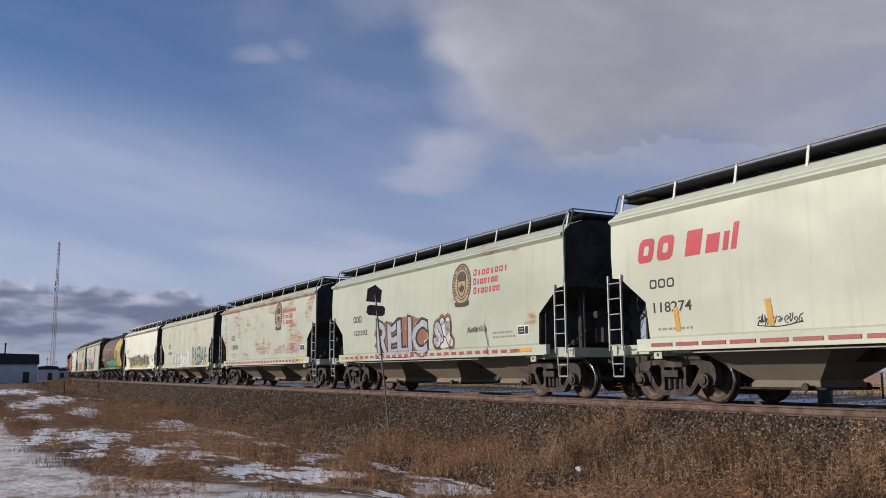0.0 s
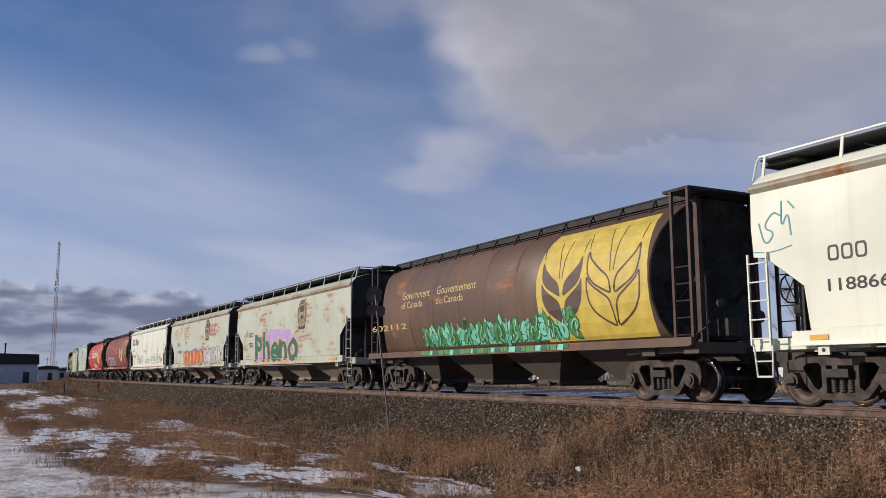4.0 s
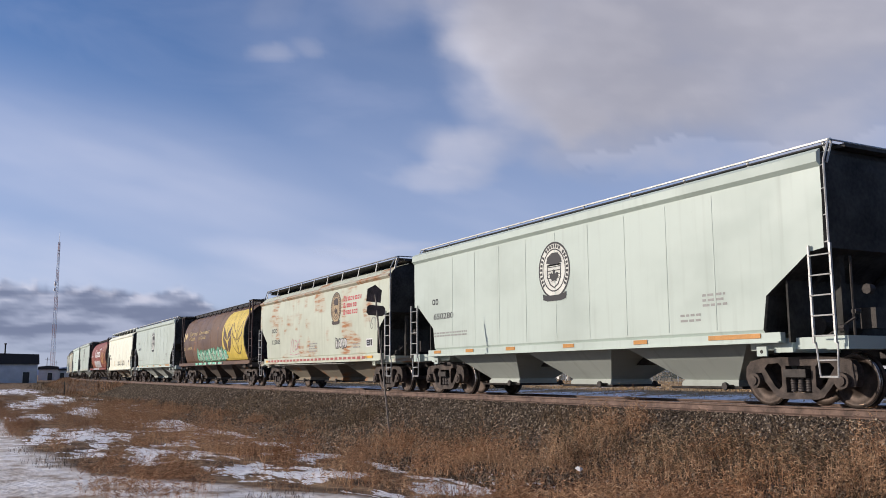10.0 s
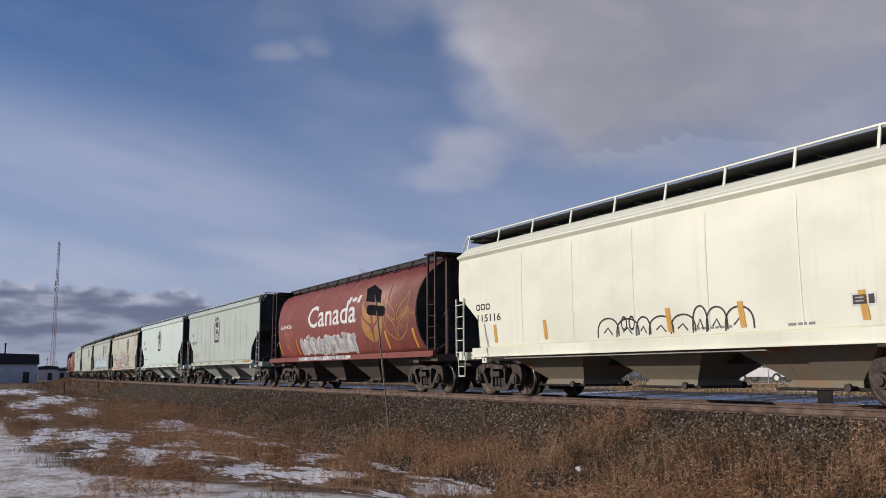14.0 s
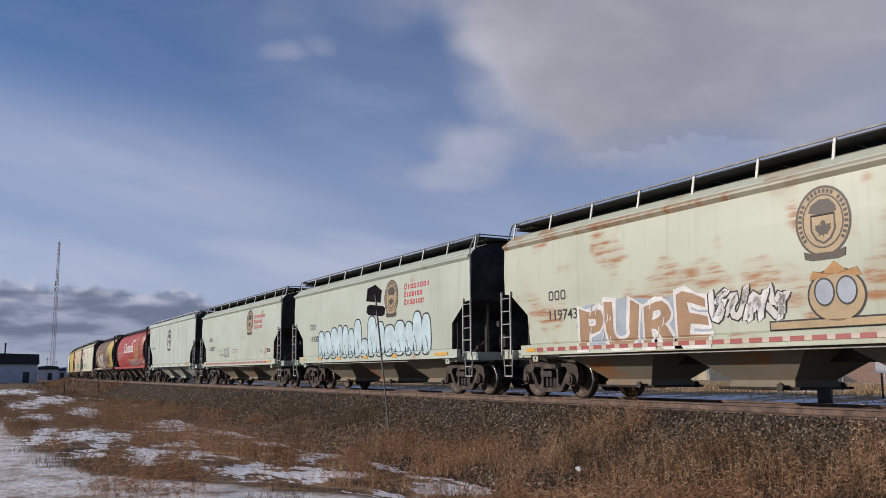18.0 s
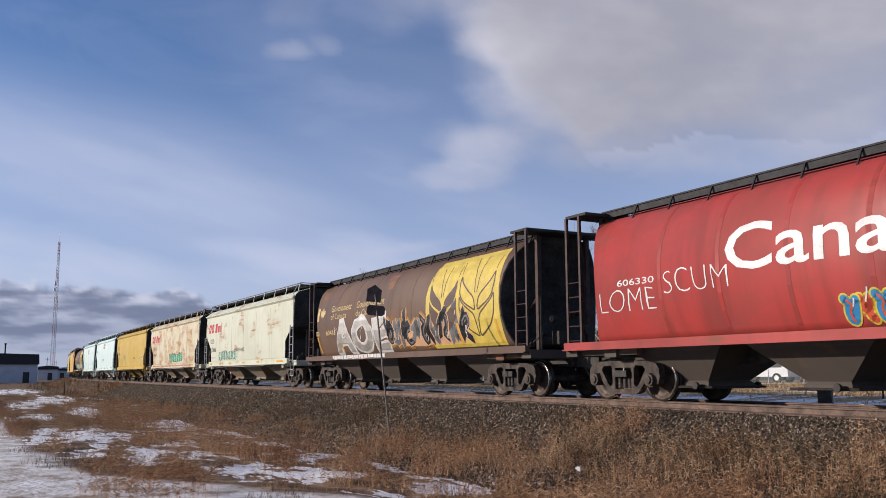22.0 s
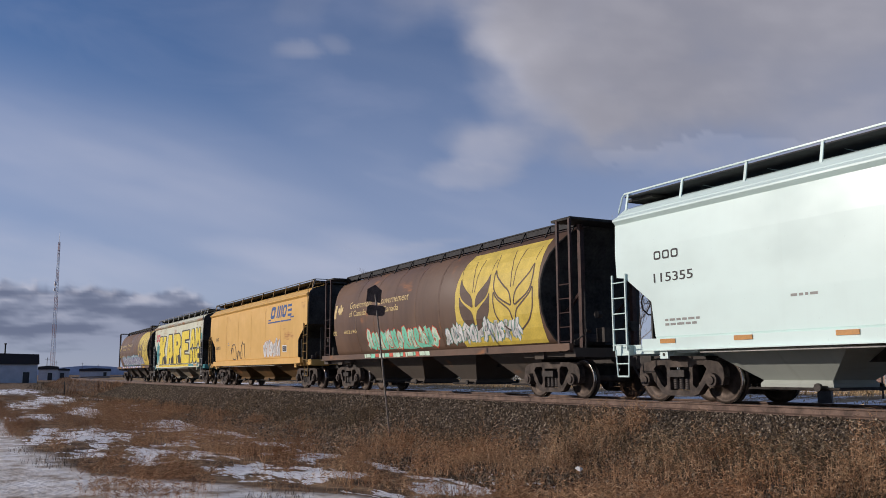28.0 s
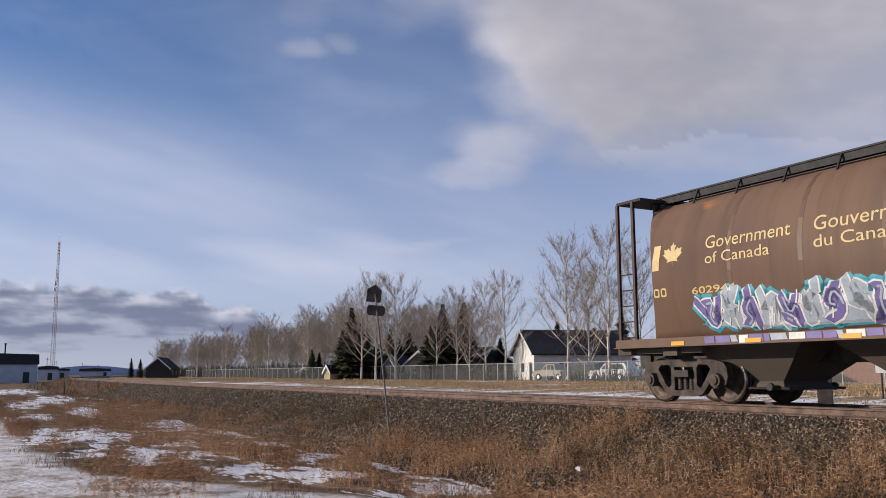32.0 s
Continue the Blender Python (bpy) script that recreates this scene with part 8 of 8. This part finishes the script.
        while x < 4.6:
            w, h = r.uniform(0.62, 0.95), r.uniform(0.72, 1.0) * (z1 - z0)
            k = 1.15 if abs(x + 0.4) > 0.4 else 0.7
            h *= k
            for lst, g in ((out, 0.0), (inn, 0.05)):
                pts = [(x + w / 2 + (w / 2 - g) * math.copysign(abs(math.cos(t)) ** 0.7, math.cos(t)), z0 + g + (h - 2 * g) * (0.5 + 0.5 * math.copysign(abs(math.sin(t)) ** 0.75, math.sin(t)))) for t in [2 * math.pi * q / 28 for q in range(28)]]
                lst.append((pts, [tuple(range(28))]))
            x += w * 0.86
        g = lay(car, kind, "graffiti", *join(*out), ink("BLACK"), 0.006, "large pale blue bubble-letter graffiti")
        for q, s in enumerate(inn):
            lay(g, kind, "graffiti_fill", *s, ink("PALEBLUE"), 0.008 + 0.0022 * (q % 2))
        creases = []
        for pts, _ in inn:
            xa, xb, zb = min(q[0] for q in pts), max(q[0] for q in pts), max(q[1] for q in pts)
            m, hh = (xa + xb) / 2 + r.uniform(-0.12, 0.12), zb - z0
            creases.append(ribbon(rounded([(m, z0 + 0.06), (m + 0.03, z0 + 0.25 * hh), (m - 0.12, z0 + 0.48 * hh)]), 0.03))
            if r.random() < 0.5:
                creases.append(ribbon(rounded([(xa + 0.1, z0 + 0.12 * hh), (m, z0 + 0.3 * hh), (xb - 0.08, z0 + 0.1 * hh)]), 0.026))
        lay(g, kind, "graffiti_line_work", *join(*creases), ink("BLACK"), 0.0125)
    elif what == "animal":
        g = lay(car, kind, "graffiti", *join(rects([(x0 - 0.2, z0 + 0.02, x1, z0 + 0.2)]), ellipse(x0 + 1.2, z0 + 0.55, 0.56, 0.46, 28)), ink("BLACK"), 0.005, "rounded orange and blue spray-painted shape")
        lay(g, kind, "graffiti_fill", *join(rects([(x0 - 0.17, z0 + 0.05, x1 - 0.03, z0 + 0.17)]), ellipse(x0 + 1.2, z0 + 0.55, 0.52, 0.42, 28)), ink("TANE"), 0.0068)
        lay(g, kind, "graffiti_hair", [(x0 + 1.2, z0 + 0.9)] + [(x0 + 1.2 + 0.5 * math.sin(t * 0.5 - 1.5), z0 + 0.82 + (0.3 if t % 2 else 0.12) * math.cos(t * 0.5 - 1.5)) for t in range(7)], [(0, k + 1, k + 2) for k in range(6)], ink("DULLO"), 0.0086)
        for dx, e in ((0.98, 0.20), (1.40, 0.20)):
            lay(g, kind, "graffiti_eye", *ellipse(x0 + dx, z0 + 0.62, e, 0.24, 20), ink("GREYBLUE"), 0.0086)
            lay(g, kind, "graffiti_line_work", *ellipse(x0 + dx, z0 + 0.62, e, 0.24, 20, 0.86), ink("BLACK"), 0.0104)
    elif what == "emblem":
        emblem(car, kind, x0, z0, 0.54 if extra[0] == "BROWN" else 0.64, 0.60 if extra[0] == "BROWN" else 0.69, extra[0])
    elif what == "canada":
        lay_("lettering", fit_text("Canada", 0.012, -3.0, 2.46, 2.06, 3.34), extra[0], 0.006, "large white lettering")
    elif what == "flag":
        w = x1 - x0
        lay_("flag_emblem", join(rects([(x0, z0, x0 + 0.2 * w, z1), (x1 - 0.2 * w, z0, x1, z1)], 0.3), maple(x0 + 0.3 * w, z0, x0 + 0.78 * w, z1)), extra[0], 0.006, "white leaf flag")
    elif what == "leaf":
        lay_("flag_emblem", join(rects([(-7.0 + 0.12, 2.68, -6.68, 3.20)], 0.06), maple(-6.56, 2.72, -6.02, 3.22)), "YELLOWP", 0.006, "yellow leaf flag")
    elif what == "gov":
        lay_("lettering", join(fit_text("Government", 0.0, -5.4, 2.97, -3.4, 3.22), fit_text("of Canada", 0.0, -5.4, 2.68, -3.85, 2.89)), "YELLOWP", 0.006, "faded yellow lettering")
    elif what == "gouv":
        lay_("lettering", join(fit_text("Gouvernement", 0.0, -2.92, 2.97, -0.5, 3.22), fit_text("du Canada", 0.0, -2.92, 2.68, -1.2, 2.89)), "YELLOWP", 0.006, "faded yellow lettering")
    elif what == "wheat":
        lay_("wheat_emblem", wheat_leaves(2.58, 1.66, 4.42, 3.62), extra[0], 0.006, "yellow wheat-ear emblem")
    elif what == "wheatline":
        lay_("wheat_emblem", wheat_leaves(4.47, 1.68, 6.42, 3.72, 0.045), extra[0], 0.006, "outlined wheat-ear emblem")
    elif what == "panel":
        k = 10
        left = [(2.62 + 0.42 * abs((2 * j / k - 1)) ** 2.2 * (1 if j > k / 2 else 0.4), 1.36 + (3.98 - 1.36) * j / k) for j in range(k + 1)]
        right = [(6.86, z) for _, z in left]
        vs = left + right
        p = lay(car, kind, "wheat_panel", vs, [(j, k + 1 + j, k + 2 + j, j + 1) for j in range(k)], ink("YELLOWF"), 0.004, "yellow panel with wheat ears")
        lay(p, kind, "wheat_emblem", *wheat_leaves(2.85, 1.75, 4.55, 3.75), ink("BROWNP"), 0.008)
        lay(p, kind, "wheat_emblem", *wheat_leaves(4.70, 1.62, 6.62, 3.85, 0.05), ink("BROWNP"), 0.008)


def sill_pieces(i, style):
    """Reflector strips along the sill."""
    car, kind, _ = TRAIN[i]
    y = -1.632
    def strip(x, w, m, z=1.18, h=0.085):
        key = ("strip", round(w, 2), round(h, 2))
        if key not in RIB:
            RIB[key] = Shape().box(-w / 2, w / 2, -0.004, 0.004, -h / 2, h / 2).mesh("reflector")
        put("reflector", RIB[key], m, car, "", pose(x, y, z))
    if style == "dash":
        n = 26
        for k in range(n):
            strip(-5.9 + 11.2 * k / (n - 1), 0.28, REFLECT_R)
            strip(-5.676 + 11.2 * k / (n - 1), 0.16, REFLECT_W)
        strip(-6.3, 0.36, REFLECT_Y)
        strip(5.75, 0.7, REFLECT_Y, 1.19)
    elif style == "yellow":
        for x in (-6.2, -4.3, -2.3, 0.2, 2.6):
            strip(x, 0.36, REFLECT_Y)
        strip(5.8, 0.8, REFLECT_Y)
    elif style == "orange":
        for x in (-6.0, -4.1, -2.0, 0.5, 3.0):
            strip(x, 0.42, REFLECT_O, 1.24)
        strip(5.55, 1.25, REFLECT_O, 1.25)
    elif style == "band":
        for k in range(18):
            strip(-6.0 + 12 * k / 17, 0.6, REFLECT_R, 1.17, 0.07)


def stripes(i):
    """Slanting orange conspicuity stripes up the side."""
    car, kind, _ = TRAIN[i]
    for x in ((-6.9, -4.6, 4.5, 6.6) if kind == "round" else (-5.6, -3.3, 1.0, 2.9, 5.4)):
        lay(car, kind, "orange_stripe", *rects([(x, 1.42, x + 0.13, 1.9 if kind != "round" else 2.05)], -0.12), ink("STRIPE"), 0.008)


def paint_train():
    for n, row in enumerate(MARKS):
        paint_mark(n, row)
    for i in (1, 2, 12, 19, 21, 26):
        sill_pieces(i, "dash")
    for i in (3, 4, 6, 7, 9, 20, 25, 28, 29, 32, 33):
        sill_pieces(i, "yellow" if i not in (28, 29) else "orange")
    for i in (11, 14, 17, 18, 22):
        sill_pieces(i, "orange")
    for i in (0, 8):
        sill_pieces(i, "band")
    for i in (0, 8, 10, 15, 16, 24):
        stripes(i)
# ---- the train ----
CREAM = car_paint("cream_paint", (0.61, 0.65, 0.515), 0.0, 0.3)
CREAM_R = car_paint("cream_paint_rusting", (0.62, 0.64, 0.50), 0.4, 0.45)
CREAM_RR = car_paint("cream_paint_badly_rusted", (0.64, 0.59, 0.42), 0.85, 0.75, rust_color=(0.40, 0.205, 0.07))
SAGE_C = car_paint("cool_sage_paint", (0.48, 0.54, 0.455), 0.05, 0.4)
SAGE_W = car_paint("warm_sage_paint", (0.56, 0.57, 0.44), 0.05, 0.4)
SAGE = car_paint("pale_sage_paint", (0.50, 0.545, 0.435), 0.05, 0.4)
SAGE_R = car_paint("pale_sage_paint_rusting", (0.51, 0.55, 0.44), 0.6, 0.45)
WHITE = car_paint("warm_white_paint", (0.83, 0.85, 0.70), 0.0, 0.22)
WHITE_R = car_paint("warm_white_paint_rusting", (0.735, 0.77, 0.645), 0.3, 0.35, rust_color=(0.45, 0.26, 0.10))
MINT_G = car_paint("pale_mint_grey_paint", (0.63, 0.745, 0.68), 0.0, 0.12, gloss=0.35)
DULL_ORANGE = car_paint("dull_orange_ladder_paint", (0.30, 0.185, 0.06), 0.2, 0.5)
MINT = car_paint("fresh_mint_white_paint", (0.69, 0.85, 0.81), 0.0, 0.06, gloss=0.3)
GREY = car_paint("light_grey_green_paint", (0.475, 0.55, 0.487), 0.0, 0.35)
REDP = car_paint("bright_red_paint", (0.54, 0.042, 0.032), 0.1, 0.6, rust_color=(0.2, 0.06, 0.03), fade=(0.34, 0.05, 0.042), bands=0.6)
RED_WORN = car_paint("worn_red_paint", (0.40, 0.045, 0.038), 0.1, 0.6, rust_color=(0.2, 0.06, 0.03), fade=(0.25, 0.045, 0.04), bands=0.75)
MAROON = car_paint("faded_maroon_paint", (0.25, 0.058, 0.045), 0.15, 0.6, fade=(0.19, 0.055, 0.042), bands=0.6)
BROWN = car_paint("weathered_brown_paint", (0.12, 0.072, 0.048), 0.15, 0.6, fade=(0.165, 0.10, 0.064), bands=0.55)
YELLOW = car_paint("ochre_yellow_paint", (0.56, 0.39, 0.08), 0.05, 0.25)
ORANGE = car_paint("faded_orange_paint", (0.70, 0.43, 0.13), 0.1, 0.3)

TEAL_ENDS = car_paint("oversprayed_turquoise", (0.07, 0.33, 0.34), 0.0, 0.4)
RUSTY_EDGE = car_paint("rust_streaked_edge", (0.46, 0.44, 0.34), 0.95, 0.6, vertical=True)

GAPS = [0.80, -15.93, -32.79, -49.55, -66.27, -82.95, -100.1, -117.26, -133.93, -150.4, -168.1, -186.15, -203.25, -219.59, -237.58, -254.58, -271.22, -289.0, -306.1, -323.03, -339.89, -356.69, -373.6,
        -390.39, -408.19, -426.06, -443.44, -461.02, -478.3, -495.6, -512.82, -530.73, -549.0, -565.9, -583.9]
CARS = [
    ("smooth", "cream hopper car with red lettering", CREAM, DIRTY_TAN, 0),
    ("smooth", "pale sage hopper car with silver graffiti along its lower side", SAGE, DIRTY_TAN, 0),
    ("smooth", "pale sage hopper car with brown rust patches and emblem", SAGE_R, DIRTY_TAN, 0),
    ("smooth", "pale sage hopper car with white graffiti", SAGE_W, DIRTY_TAN, 9),
    ("smooth", "cream hopper car with black and yellow graffiti", WHITE, DIRTY_TAN, 0),
    ("round", "brown cylindrical hopper car with yellow wheat and green graffiti", BROWN, DIRTY_BROWN, 9),
    ("smooth", "rusting sage hopper car with green and violet graffiti", SAGE_R, DIRTY_TAN, 0),
    ("smooth", "rusting sage hopper car with orange and white graffiti", SAGE_R, DIRTY_TAN, 0),
    ("smooth", "cream hopper car with dark red lettering and thin tags", WHITE_R, DIRTY_TAN, 7),
    ("round", "faded maroon cylindrical hopper car with yellow wheat emblem", MAROON, DIRTY_BROWN, 9),
    ("round", "bright red cylindrical hopper car with white lettering and wheat", REDP, DIRTY_BROWN, 9),
    ("ribbed", "light grey-green hopper car with dark emblem", GREY, DIRTY_GREEN, 11),
    ("smooth", "pale sage hopper car with emblem and rust along the roof", SAGE_R, DIRTY_TAN, 0),
    ("round", "brown cylindrical hopper car with yellow wheat panel and mint graffiti", BROWN, DIRTY_BROWN, 9),
    ("ribbed", "light grey-green hopper car with dark emblem", GREY, DIRTY_GREEN, 11),
    ("smooth", "warm white hopper car with a thin black tag", WHITE, DIRTY_TAN, 7),
    ("round", "faded maroon cylindrical hopper car with silver graffiti", MAROON, DIRTY_BROWN, 9),
    ("ribbed", "light grey-green hopper car with faint dark emblem", GREY, DIRTY_GREEN, 13),
    ("ribbed", "clean pale mint hopper car with dark emblem", MINT_G, DIRTY_GREEN, 0),
    ("smooth", "rusting sage hopper car with brown graffiti and a rounded orange shape", SAGE_R, DIRTY_TAN, 0),
    ("smooth", "pale sage hopper car with rounded pale blue graffiti", SAGE_C, DIRTY_TAN, 0),
    ("smooth", "pale sage hopper car with emblem and red striped sill", SAGE_C, DIRTY_TAN, 0),
    ("ribbed", "light grey-green hopper car with dark emblem", GREY, DIRTY_GREEN, 11),
    ("round", "red cylindrical hopper car with white lettering and colourful graffiti", RED_WORN, DIRTY_BROWN, 9),
    ("round", "brown cylindrical hopper car with silver graffiti and yellow wheat", BROWN, DIRTY_BROWN, 9),
    ("smooth", "cream hopper car with red lettering and teal graffiti", CREAM_R, DIRTY_TAN, 7),
    ("smooth", "badly rusted cream hopper car with red lettering and green graffiti", CREAM_RR, DIRTY_TAN, 7),
    ("smooth", "ochre yellow hopper car with small tags", YELLOW, DIRTY_YELLOW, 0),
    ("smooth", "fresh mint white hopper car with small red emblem", MINT, DIRTY_GREEN, 0),
    ("smooth", "fresh mint white hopper car with red emblem", MINT, DIRTY_GREEN, 0),
    ("round", "brown cylindrical hopper car with yellow wheat and white graffiti", BROWN, DIRTY_BROWN, 9),
    ("smooth", "faded orange hopper car with blue lettering", ORANGE, DIRTY_ORANGE, 7),
    ("smooth", "cream hopper car covered with large yellow lettering", CREAM_R, DIRTY_TAN, 0),
    ("round", "brown cylindrical hopper car with violet and turquoise graffiti", BROWN, DIRTY_BROWN, 9),
]
TRAIN = []
for i, (kind, label, paint, under, seams) in enumerate(CARS):
    trim = {YELLOW: DULL_ORANGE, ORANGE: DULL_ORANGE, MINT: MINT, WHITE: WHITE, WHITE_R: WHITE}.get(paint)
    car = add_car(kind, label, paint, under, trim=trim, walk_rail=trim, seams=seams, chord=RUSTY_EDGE if paint is SAGE_R or i in (4, 32) else None, ends=TEAL_ENDS if i == 32 else None)
    fit = (GAPS[i] - GAPS[i + 1]) / (2 * KINDS[kind]["half"])
    if abs(fit - 1) > 0.02:   # a longer build of the same kind
        car.scale.x = fit
    TRAIN.append((car, kind, (GAPS[i] + GAPS[i + 1]) / 2))

paint_train()


def motions():
    for car, kind, at in TRAIN:
        rows = []
        for t in range(33):
            x, y, a = on_track(at + SPEED * t)
            rows.append((t, pose(x, y, 0, 0, 0, a)))
        walk(car, rows)
    drift = 4200 / 1549.4 * 84
    walk(HIGH, [(t, VIEW @ pose(drift * t / 32, 0.12 * drift * t / 32, 0)) for t in (0, 8, 16, 24, 32)])


motions()
